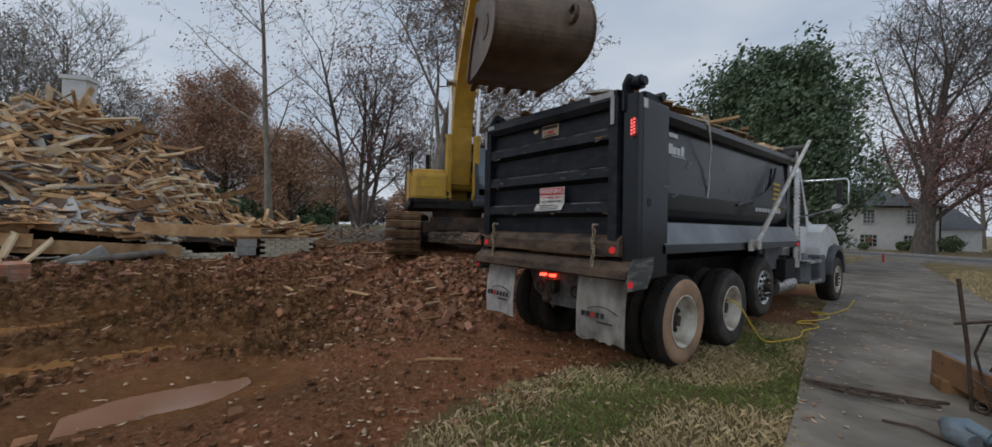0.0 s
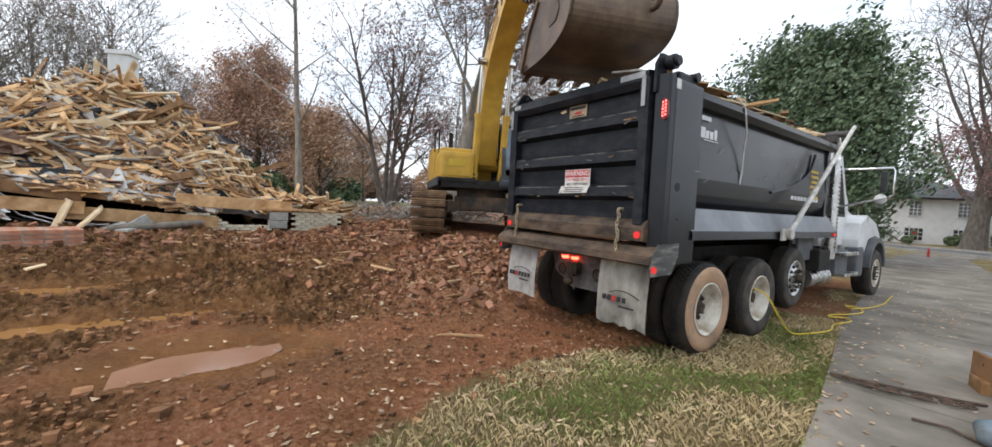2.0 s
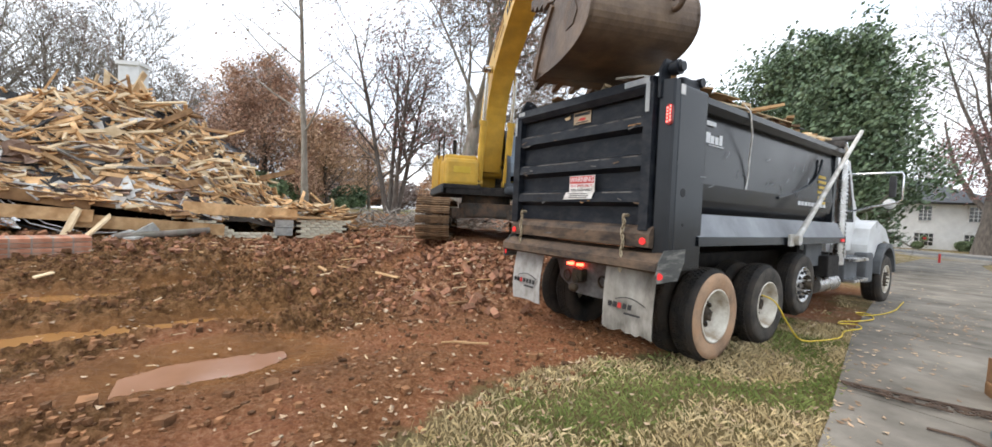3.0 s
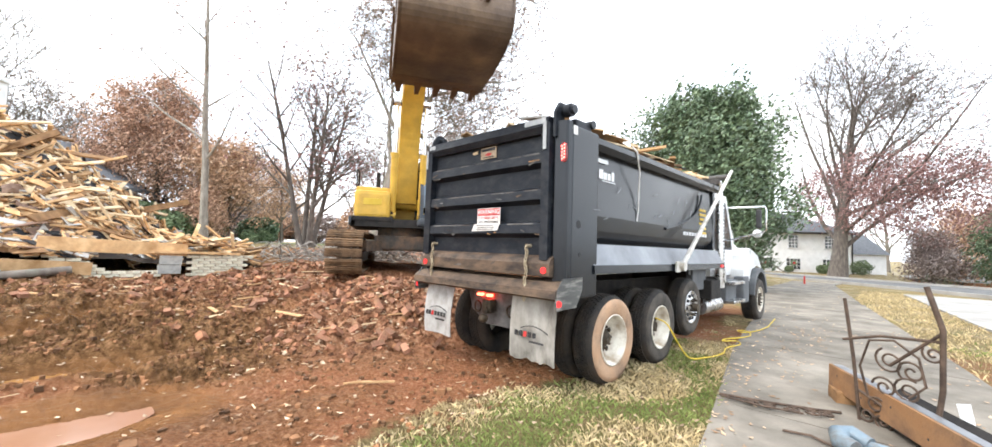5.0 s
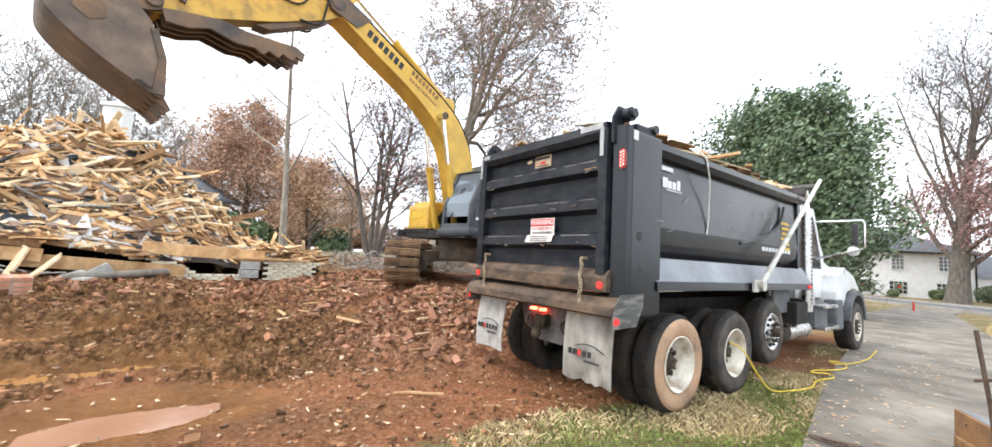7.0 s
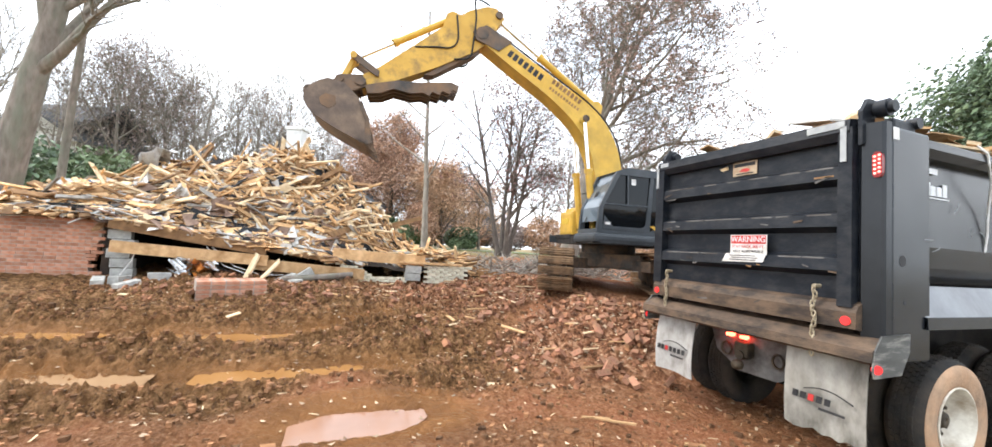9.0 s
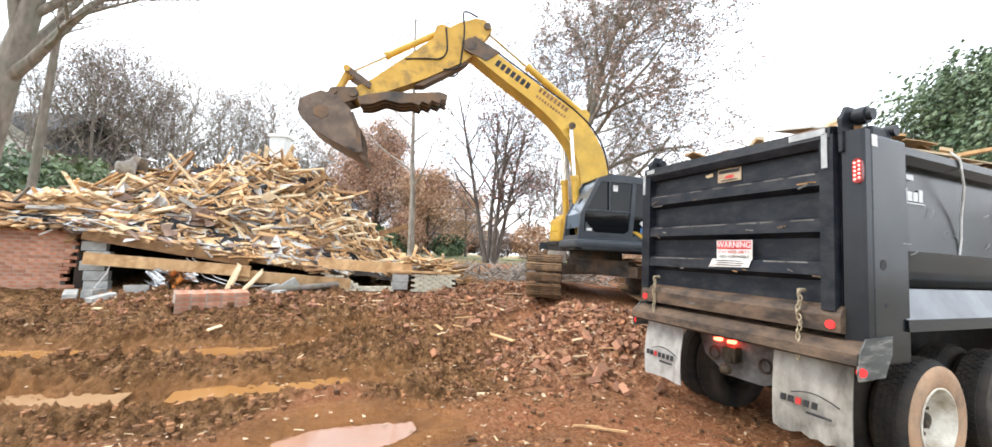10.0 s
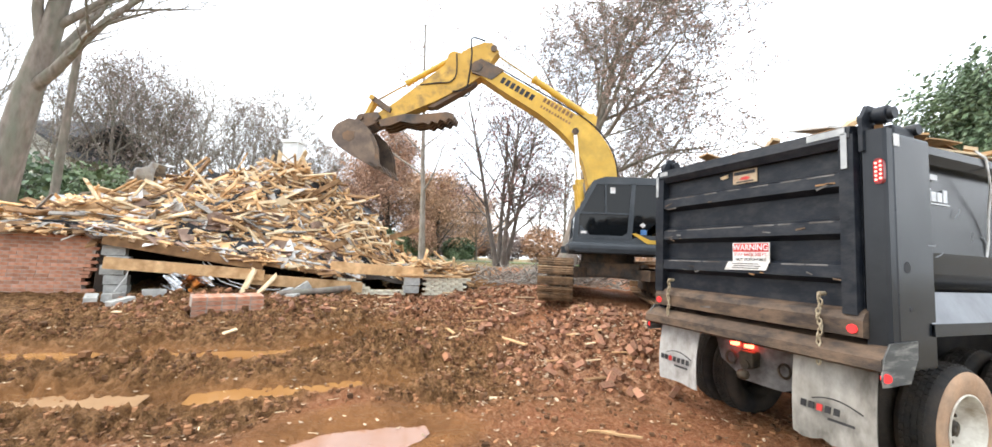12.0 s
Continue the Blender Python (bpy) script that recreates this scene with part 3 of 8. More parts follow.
    wetness = nodes.new("ShaderNodeAttribute")
    wetness.attribute_name = "wet"
    mud = ramp(tex(1.1), [(0.38, (0.21, 0.095, 0.035)), (0.62, (0.40, 0.185, 0.07))])
    soak = nodes.new("ShaderNodeMath")
    soak.operation = "MULTIPLY"
    soak.inputs[1].default_value = 0.8
    links.new(wetness.outputs["Fac"], soak.inputs[0])
    clay_mix = mix(soak.outputs["Value"], base_clay, mud)
    links.new(mix(edge.outputs["Result"], clay_mix, turf2.outputs["Color"]), bsdf.inputs["Base Color"])
    wet = nodes.new("ShaderNodeMapRange")
    wet.inputs["From Min"].default_value, wet.inputs["From Max"].default_value = 0.38, 0.62
    wet.inputs["To Min"].default_value, wet.inputs["To Max"].default_value = 0.42, 0.92
    links.new(tex(0.8), wet.inputs["Value"])
    shine = nodes.new("ShaderNodeMath")
    shine.operation = "MULTIPLY_ADD"
    shine.inputs[1].default_value = -0.35
    links.new(wetness.outputs["Fac"], shine.inputs[0])
    links.new(wet.outputs["Result"], shine.inputs[2])
    links.new(shine.outputs["Value"], bsdf.inputs["Roughness"])
    bump = nodes.new("ShaderNodeBump")
    bump.inputs["Strength"].default_value, bump.inputs["Distance"].default_value = 1.0, 0.08
    links.new(tex(17, 10, 0.78), bump.inputs["Height"])
    links.new(bump.outputs["Normal"], bsdf.inputs["Normal"])
    return m


make_ground()


def slab_strip(name, left, right, ys, z, mat, label, category, joint=0.02):
    """Concrete poured in bays between two edges, with open joints."""
    root = thing(name, pose(0, 0, 0), label, category, kind="structure")
    for a, b in zip(ys[:-1], ys[1:]):
        a2, b2 = a + joint / 2, b - joint / 2
        rows = np.linspace(a2, b2, 5)
        s = Shape()
        n = 5
        vs = [(float(edge_x(left, y) + (edge_x(right, y) - edge_x(left, y)) * k / 6), float(y), z) for y in rows for k in range(7)]
        top = len(vs)
        vs += [(x, y, z - 0.12) for x, y, _ in vs]
        fs = [(j * 7 + k, j * 7 + k + 1, (j + 1) * 7 + k + 1, (j + 1) * 7 + k) for j in range(n - 1) for k in range(6)]
        rim = [k for k in range(7)] + [j * 7 + 6 for j in range(1, n)] + [(n - 1) * 7 + k for k in range(5, -1, -1)] + [j * 7 for j in range(n - 2, 0, -1)]
        fs += [(rim[i], rim[(i + 1) % len(rim)], rim[(i + 1) % len(rim)] + top, rim[i] + top) for i in range(len(rim))]
        part("slab", s.add(vs, fs), mat, root)
    return root


slab_strip("driveway", DRIVE_LEFT, DRIVE_RIGHT, [-9, -5.6, -2.1, 1.4, 5.0, 8.6, 12.4, 16.4, 20.6, 25.0, 30.5], 0.035, CONCRETE, "old grey concrete driveway with stained bays", "driveway")
slab_strip("driveway_next_door", [(8.6, -9), (7.0, 1), (6.1, 7), (5.2, 11.6), (3.8, 23.7)], [(14, -9), (11.5, 3), (8.6, 14), (6.6, 23.7), (6.5, 24)], [-9, -4, 1, 6, 11, 16, 20, 23.6], 0.05, CONCRETE_PALE, "pale concrete driveway of the next plot", "driveway")
street = Shape()
near_edge = [(-90, 44), (-30, 40), (-10, 36.5), (0.4, 31.6), (5, 27.2), (9, 23), (16, 17), (40, 2), (90, -30)]
far_edge = [(-90, 52), (-30, 48), (-10, 44), (-4, 41), (7, 34.5), (12, 31), (20, 25), (46, 9), (98, -22)]
n = len(near_edge)
street.add([(x, y, 0.06) for x, y in near_edge] + [(x, y, 0.06) for x, y in far_edge], [(i, i + 1, i + 1 + n, i + n) for i in range(n - 1)])
tagged(part("road", street, ASPHALT), "grey asphalt street beyond the driveway", "road", kind="structure")
for line, side in ((near_edge, -1), (far_edge, 1)):
    kerb = Shape()
    for (x0, y0), (x1, y1) in zip(line[:-1], line[1:]):
        d = Vector((x1 - x0, y1 - y0, 0))
        kerb.box((x0 + x1) / 2, (y0 + y1) / 2 + side * 0.1, 0.08, d.length, 0.18, 0.2, 0, 0, math.degrees(math.atan2(d.y, d.x)))
    tagged(part("kerb", kerb, CONCRETE_PALE), "pale concrete street kerb", "kerb", kind="structure")


MUD_WATER = material("muddy_water", (0.30, 0.14, 0.045), (0.37, 0.19, 0.07), rough=0.08, scale=1.5, bump=0.02, bump_scale=5, rough_vary=0.03, spec=0.5)
MUD_TAN = material("tan_puddle_water", (0.32, 0.19, 0.10), (0.38, 0.24, 0.135), rough=0.12, scale=1.5, bump=0.03, bump_scale=6, rough_vary=0.04, spec=0.4)
MUD_PINK = material("milky_puddle_water", (0.27, 0.135, 0.08), (0.34, 0.18, 0.115), rough=0.12, scale=1.5, bump=0.02, bump_scale=5, rough_vary=0.03, spec=0.5)


def puddle(which, lo, hi, wide, z, mat):
    """Standing water along a rut, level, its shore where the bed rises through it."""
    s = Shape()
    ys = np.linspace(lo, hi, 24)
    vs = []
    for k, y in enumerate(ys):
        c = float(rut_x(which, y) + 0.06 * np.sin(2.3 * y + which) + 0.03 * np.sin(6.1 * y + 2 * which))
        h = 1.25 * wide * (0.35 + 0.65 * math.sin(math.pi * (k + 0.4) / 23.8) ** 0.5)
        vs += [(c - h, float(y), z), (c + h, float(y), z)]
    s.add(vs, [(2 * k, 2 * k + 1, 2 * k + 3, 2 * k + 2) for k in range(23)])
    return tagged(part("puddle", s, mat), "shallow muddy orange puddle in the clay", "puddle", "puddles", "structure")


for which, lo, hi, wide, mat in ((0, -6.3, -4.0, 0.26, MUD_WATER), (0, -8.4, -6.9, 0.24, MUD_WATER), (1, -5.5, -3.6, 0.26, MUD_WATER), (1, -8.2, -5.9, 0.3, MUD_TAN)):
    bed = [float(ground(rut_x(which, y), y)) for y in np.linspace(lo, hi, 15)]
    puddle(which, lo, hi, wide, float(np.mean(bed)) + 0.016, mat)
puddle(2, -4.35, -3.0, 0.34, float(ground(-1.28, -3.6)) + 0.034, MUD_PINK)

# ---------------------------------------------------------------- the tipper truck
truck = thing("dump_truck", pose(0, 0, 0), "black-bodied tipper truck with white cab, loaded with timber debris", "truck")
WING_GREY = material("scratched_grey_end_plate", (0.05, 0.052, 0.05), (0.10, 0.10, 0.095), rough=0.45, scale=5, bump=0.1, spots=(0.22, 0.21, 0.19), spot_amount=0.36, spot_scale=7, edge=0.15, stretch=(1, 0.5, 2.5))
PATCH = material("bare_metal_patch", (0.30, 0.31, 0.32), (0.42, 0.43, 0.43), rough=0.6, metal=0.3, scale=12, bump=0.1)


def wheel(name, x, y, z, radius, wide, rim_mat, wall_mat, side=1, dual=False, dish=0.16, alu=False):
    """A wheel whose outer face lies at x; side is +1 on the kerb side."""
    w = thing(name, pose(x, y, z), "", "")
    del_tags = [k for k in ("label", "category") if k in w]
    for k in del_tags:
        del w[k]
    w.parent = truck
    for n_tyre in range(2 if dual else 1):
        off = -side * n_tyre * (wide + 0.06)
        r, h = radius, wide
        prof = [(r * 0.55, -side * 0.03), (r * 0.62, side * 0.0), (r * 0.80, side * 0.015), (r * 0.93, side * 0.0), (r * 0.985, -side * 0.035), (r, -side * 0.07),
                (r, -side * (h - 0.07)), (r * 0.985, -side * (h - 0.035)), (r * 0.93, -side * h), (r * 0.8, -side * (h + 0.015)), (r * 0.55, -side * (h - 0.03))]
        t = Shape().sweep(prof, (off, 0, 0), (1, 0, 0), 56)
        tyre = part("tyre", t, TYRE, w)
        if n_tyre == 0:
            part("sidewall", Shape().sweep([(r * 0.575, side * 0.002), (r * 0.63, side * 0.007), (r * 0.80, side * 0.021), (r * 0.925, side * 0.007), (r * 0.93, -side * 0.004), (r * 0.575, -side * 0.01)], (off, 0, 0), (1, 0, 0), 56), wall_mat, w, "clay-stained tyre sidewall")
        tread = Shape()
        for k in range(56):
            a = 2 * math.pi * k / 56
            for lane in range(4):
                ax = off - side * (0.05 + (h - 0.1) * (lane + 0.5) / 4)
                shift = 0.5 * (lane % 2) * 2 * math.pi / 56
                tread.box(ax, (r + 0.002) * math.cos(a + shift), (r + 0.002) * math.sin(a + shift), (h - 0.1) / 4 - 0.014, 0.020, r * 0.082, math.degrees(a + shift), 0, 0)
        part("tread", tread, TYRE, w)
    r = radius * 0.575
    if not alu:
        prof = [(r, 0.0), (r + 0.005, side * 0.012), (r * 0.96, side * 0.014), (r * 0.93, -side * 0.03), (r * 0.86, -side * 0.05), (r * 0.82, -side * dish), (r * 0.45, -side * (dish + 0.02)), (r * 0.42, -side * (dish + 0.035)), (r * 0.95, -side * (dish + 0.035)), (r, -side * 0.05)]
        rim = part("rim", Shape().sweep(prof, (0, 0, 0), (1, 0, 0), 48), rim_mat, w, "cream steel wheel rim")
        hub = Shape().sweep([(0.001, side * 0.02 - side * dish * 0.55), (0.06, side * 0.02 - side * dish * 0.55), (0.075, -side * dish * 0.6), (0.12, -side * dish * 0.85), (0.14, -side * dish), (0.001, -side * dish)], (0, 0, 0), (1, 0, 0), 24)
        for k in range(10):
            a = 2 * math.pi * k / 10
            hub.rod((-side * (dish + 0.01), 0.142 * math.cos(a), 0.142 * math.sin(a)), (-side * (dish - 0.05), 0.142 * math.cos(a), 0.142 * math.sin(a)), 0.017, 6)
        part("hub", hub, HUB, w, "greasy hub with wheel nuts")
        for k in range(5):
            a = 2 * math.pi * (k + 0.3) / 5
            part("rim_hole", Shape().rod((-side * (dish + 0.001), 0.64 * r * math.cos(a), 0.64 * r * math.sin(a)), (-side * (dish + 0.012) + side * 0.004, 0.64 * r * math.cos(a), 0.64 * r * math.sin(a)), 0.032, 14), INK, w)
    else:
        prof = [(r, 0.0), (r + 0.005, side * 0.014), (r * 0.93, side * 0.014), (r * 0.9, -side * 0.02), (r * 0.8, -side * 0.015), (r * 0.5, side * 0.03), (r * 0.3, side * 0.035), (r * 0.3, -side * 0.06), (r * 0.95, -side * 0.08)]
        part("rim", Shape().sweep(prof, (0, 0, 0), (1, 0, 0), 48), rim_mat, w, "polished aluminium rim with round holes")
        for k in range(10):
            a = 2 * math.pi * k / 10
            part("rim_hole", Shape().rod((side * 0.018, 0.70 * r * math.cos(a), 0.70 * r * math.sin(a)), (-side * 0.03, 0.70 * r * math.cos(a), 0.70 * r * math.sin(a)), 0.026, 14), INK, w)
        hub = Shape().rod((side * 0.03, 0, 0), (side * 0.12, 0, 0), 0.075, 20, 0.06)
        for k in range(10):
            a = 2 * math.pi * (k + 0.5) / 10
            hub.rod((side * 0.03, 0.13 * math.cos(a), 0.13 * math.sin(a)), (side * 0.085, 0.13 * math.cos(a), 0.13 * math.sin(a)), 0.016, 6)
        part("hub", hub, HUB, w, "dark hub with long wheel nuts")
    return w


AXLES = (1.08, 2.46)
for y in AXLES:
    wheel("rear_wheel", 1.22, y, 0.535, 0.535, 0.27, RIM, TYRE_MUD if y < 2 else TYRE_DUSTY, 1, True)
    wheel("rear_wheel", -1.22, y, 0.535, 0.535, 0.27, RIM, TYRE_DUSTY, -1, True)
wheel("lift_wheel", 1.20, 3.74, 0.72, 0.475, 0.26, ALU, TYRE_DUSTY, 1, alu=True)
wheel("lift_wheel", -1.20, 3.74, 0.72, 0.475, 0.26, ALU, TYRE_DUSTY, -1, alu=True)
wheel("front_wheel", 1.20, 8.52, 0.53, 0.53, 0.31, RIM, TYRE_DUSTY, 1, dish=0.02)
wheel("front_wheel", -1.20, 8.52, 0.53, 0.53, 0.31, RIM, TYRE_DUSTY, -1, dish=0.02)
for y in AXLES + (3.74, 8.52):
    axle = Shape().rod((-0.95, y, 0.53 if y != 3.74 else 0.72), (0.95, y, 0.53 if y != 3.74 else 0.72), 0.085, 12)
    if y in AXLES:
        axle.sweep([(0.001, -0.16), (0.2, -0.12), (0.24, 0), (0.2, 0.12), (0.001, 0.16)], (0, y, 0.55), (0, 1, 0), 18)
    part("axle", axle, FRAME_BLACK, truck, "dirty axle casing")

# body
body = Shape()
for s in (1, -1):
    # tub wall: upright above, curving in below
    prof = [(1.06, 2.88), (1.08, 2.4), (1.10, 2.05), (1.08, 1.86), (1.00, 1.72), (0.90, 1.66), (0.88, 1.62), (0.80, 1.62), (0.84, 1.72), (0.96, 1.82), (1.02, 2.05), (1.02, 2.88)]
    body.prism([(s * a, b) for a, b in prof], "y", 0.5, 5.22)
body.box(0, 2.9, 1.60, 1.9, 5.0, 0.1)
body.box(0, 5.24, 2.25, 2.2, 0.08, 1.5)
tub = part("body", body, BLACK_PAINT, truck, "glossy black steel dump body")
for s in (1, -1):
    rail = Shape().prism([(s * 1.00, 2.86), (s * 1.14, 2.84), (s * 1.20, 2.90), (s * 1.20, 2.97), (s * 1.06, 3.03), (s * 1.00, 3.03)], "y", 0.5, 5.28)
    part("top_rail", rail, BLACK_PAINT, truck, "dusty top rail of the body")
    skirt = Shape().prism([(s * 1.09, 1.70), (s * 1.12, 1.70), (s * 1.25, 1.44), (s * 1.25, 1.36), (s * 1.22, 1.36), (s * 1.20, 1.45)], "y", 0.55, 5.38)
    sk = part("side_skirt", skirt, SKIRT_STEEL, truck, "dented bare-metal sloping side skirt")
    part("skirt_lip", Shape().prism([(s * 1.20, 1.45), (s * 1.258, 1.45), (s * 1.262, 1.35), (s * 1.20, 1.35)], "y", 0.55, 5.40), BLACK_PAINT, truck, "black lip of the skirt")
    part("marker_light", Shape().box(s * 1.268, 5.22, 1.40, 0.02, 0.12, 0.05, cut=0.008), RED_LENS, truck)
    post = Shape()
    post.box(s * 1.165, 0.36, 2.04, 0.15, 0.55, 1.90, cut=0.025)
    post.prism([(s * 1.09, 0.09), (s * 1.238, 0.09), (s * 1.232, 0.03), (s * 1.21, 0.01), (s * 1.09, -0.02)], "z", 1.12, 3.02)
    part("corner_post", post, BLACK_PAINT, truck, "scratched black rear corner post")
    hinge = Shape()
    hinge.prism([(-0.06, 2.84), (-0.06, 3.12), (0.02, 3.24), (0.13, 3.24), (0.2, 3.12), (0.2, 2.95)], "x", s * 1.10 - 0.015, s * 1.10 + 0.015)
    hinge.rod((s * 1.02, 0.10, 3.15), (s * 1.26, 0.10, 3.15), 0.05, 14)
    hinge.rod((s * 1.14, 0.10, 3.15), (s * 1.22, 0.10, 3.15), 0.075, 14)
    hinge.box(s * 1.12, 0.42, 3.05, 0.1, 0.34, 0.12, cut=0.03)
    hinge.rod((s * 1.06, 0.58, 3.10), (s * 1.2, 0.58, 3.10), 0.05, 12)
    part("gate_hinge", hinge, BLACK_GATE, truck, "scuffed black tailgate hinge")
    lens = [(s * 1.192 + 0.034 * math.copysign(abs(math.cos(q)) ** 0.6, math.cos(q)), 2.665 + 0.105 * math.copysign(abs(math.sin(q)) ** 0.6, math.sin(q))) for q in np.linspace(0, 2 * math.pi, 24, endpoint=False)]
    lamp = part("tail_light", Shape().prism(lens, "y", -0.016, 0.02), RED_DARK, truck, "red oval tail light with lit dots")
    for k in range(10):
        lx, lz = s * 1.192 - 0.015 + 0.030 * (k % 2), 2.595 + 0.034 * (k // 2) + 0.010 * (k % 2)
        part("led", Shape().rod((lx, -0.015, lz), (lx, -0.020, lz), 0.009, 8), LED, lamp)
    part("hole", Shape().rod((s * 1.235, 0.23, 1.90), (s * 1.2425, 0.23, 1.90), 0.045, 20), INK, truck, "round hole in the post")
    part("hole", Shape().rod((s * 1.235, 0.26, 1.57), (s * 1.2425, 0.26, 1.57), 0.018, 12), INK, truck)
    part("label_plate", Shape().box(s * 1.242, 0.14, 2.93, 0.004, 0.08, 0.10), SIGN_WHITE, truck, "small pale sticker")
    wing = Shape().prism([(-0.17, 1.06), (-0.14, 1.20), (-0.05, 1.31), (0.32, 1.32), (0.31, 1.18), (0.20, 1.00), (-0.15, 0.99)], "x", s * 1.245 - 0.006, s * 1.245 + 0.006)
    part("bumper_wing", wing, WING_GREY, truck, "scratched steel end plate")
    part("reflector", Shape().rod((s * 1.24, -0.12, 1.06), (s * 1.262, -0.13, 1.06), 0.035, 12), RED_LENS, truck, "red reflector")

# tailgate, with its ribs
gate = part("tailgate", Shape().box(-0.05, 0.03, 2.2, 2.24, 0.05, 1.66), BLACK_GATE, truck, "scuffed black ribbed tailgate")
for z in (2.62, 2.215, 1.84):
    part("rib", Shape().prism([(0.01, z + 0.095), (-0.075, z + 0.06), (-0.085, z - 0.05), (0.01, z - 0.10)], "x", -1.06, 0.955), BLACK_GATE, gate, "folded tailgate rib")
    for k in range(7):
        x0 = -1.04 + 0.285 * k + random.uniform(0, 0.08)
        x1 = min(0.95, x0 + random.uniform(0.10, 0.26))
        part("worn_edge", Shape().prism([(-0.0735, z + 0.063), (-0.0775, z + 0.061), (-0.0790, z + 0.048), (-0.0755, z + 0.050)], "x", x0, x1), HITCH_GREY, gate, "paint worn to dull steel")
part("top_beam", Shape().prism([(0.06, 3.09), (-0.08, 3.07), (-0.10, 2.97), (-0.06, 2.90), (0.06, 2.90)], "x", -1.17, 1.04), BLACK_GATE, gate, "dented tailgate top beam")
part("sill_beam", Shape().prism([(0.03, 1.56), (-0.06, 1.52), (-0.10, 1.46), (-0.10, 1.33), (0.03, 1.31)], "x", -1.17, 1.10), RUSTY_BLACK, gate, "rust-worn tailgate sill")
for x0, x1 in ((-1.19, -1.06), (0.955, 1.06)):
    part("gate_stile", Shape().prism([(x0, 0.02), (x0, -0.09), (x1, -0.09), (x1, 0.02)], "z", 1.50, 3.00), BLACK_GATE, gate, "scratched upright gate edge")
for x in (-1.10, 1.03):
    part("reflector", Shape().rod((x, -0.095, 1.39), (x, -0.112, 1.39), 0.038, 8), RED_LENS, gate, "red reflector")
for bx, bz, sx, sz in ((0.86, 3.03, 0.30, 0.06), (1.0, 2.86, 0.045, 0.30), (-1.05, 3.02, 0.13, 0.05), (-1.16, 2.86, 0.04, 0.26)):
    part("bare_patch", Shape().box(bx, -0.098, bz, sx, 0.008, sz), PATCH, gate, "patch of bare metal")
# plates with writing
sign = part("warning_sign", Shape().box(0.145, -0.0825, 2.00, 0.40, 0.006, 0.20), SIGN_WHITE, gate, "red and white warning sign")
part("sign_band", Shape().box(0.145, -0.087, 2.05, 0.38, 0.004, 0.085), RED_PRINT, sign)
words("sign_word", "WARNING", 0.085, WHITE_PRINT, pose(0.145, -0.091, 2.05, 90), sign, squeeze=0.92)
words("sign_word", "STAY BACK 200 FT.", 0.042, RED_PRINT, pose(0.145, -0.0875, 1.978, 90), sign)
words("sign_word", "NOT RESPONSIBLE", 0.04, INK, pose(0.145, -0.0875, 1.928, 90), sign)
torn = part("torn_sticker", Shape().prism([(-0.10, 1.905), (0.34, 1.90), (0.31, 1.825), (-0.15, 1.815)], "y", -0.094, -0.088), SIGN_WHITE, gate, "torn white sticker")
for k in range(3):
    part("print_bar", Shape().box(0.09 + 0.02 * (k % 2), -0.0955, 1.885 - 0.022 * k, 0.30, 0.002, 0.008), INK, torn)
plate = part("maker_plate", Shape().box(0.03, -0.006, 2.82, 0.28, 0.012, 0.15, cut=0.01), PLATE_TAN, gate, "worn cream maker plate")
part("print_bar", Shape().box(0.03, -0.0135, 2.86, 0.24, 0.003, 0.035), INK, plate)
part("print_shape", Shape().prism([(-0.03, 2.79), (0.0, 2.815), (0.05, 2.82), (0.1, 2.80), (0.06, 2.78)], "y", -0.0155, -0.0125), RED_PRINT, plate)
part("print_bar", Shape().box(0.03, -0.0135, 2.765, 0.2, 0.003, 0.012), INK, plate)


def chain(x, z0, z1, y, parent):
    root = Shape()
    n = int((z0 - z1) / 0.042)
    for k in range(n):
        z, swing = z0 - 0.042 * k, 0.012 * math.sin(k * 1.3)
        pts = [(x + (0.016 * math.cos(a) if k % 2 else 0) + swing, y + (0 if k % 2 else 0.016 * math.cos(a)), z + 0.03 * math.sin(a)) for a in [2 * math.pi * i / 8 for i in range(9)]]
        root.tube(pts, 0.0075, 5, caps=False)
    root.rod((x, y, z0 + 0.03), (x, y + 0.08, z0 + 0.03), 0.018, 8)
    part("gate_chain", root, CHAIN, parent, "rusty hanging chain")


chain(0.80, 1.62, 1.02, -0.125, gate)
chain(-0.92, 1.62, 1.10, -0.125, gate)
# rear bumper apron and hitch
apron = Shape().prism([(0.10, 1.30), (-0.06, 1.27), (-0.16, 1.19), (-0.17, 1.11), (-0.12, 1.085), (0.10, 1.14)], "x", -1.28, 1.24)
part("rear_apron", apron, RUSTY_BLACK, truck, "rusty sloping steel rear apron")
hitch = part("hitch_plate", Shape().prism([(-0.62, 1.08), (0.42, 1.08), (0.44, 0.72), (0.20, 0.60), (-0.22, 0.60), (-0.52, 0.78)], "y", 0.30, 0.34), HITCH_GREY, truck, "grimy grey hitch plate")
ball = Shape().rod((-0.12, 0.30, 0.80), (-0.12, 0.16, 0.80), 0.05, 12).sweep([(0.001, -0.06), (0.05, -0.04), (0.065, 0), (0.05, 0.04), (0.001, 0.06)], (-0.12, 0.14, 0.70), (0, 0, 1), 16)
ball.box(-0.12, 0.24, 0.86, 0.16, 0.12, 0.16, cut=0.02)
part("hitch_ball", ball, HUB, hitch, "pintle hitch")
for x in (-0.36, 0.24):
    ring = [(x + 0.06 * math.cos(a), 0.26, 0.82 + 0.07 * math.sin(a)) for a in [2 * math.pi * i / 14 for i in range(15)]]
    part("tow_ring", Shape().tube(ring, 0.013, 6, caps=False), HUB, hitch, "tow ring")
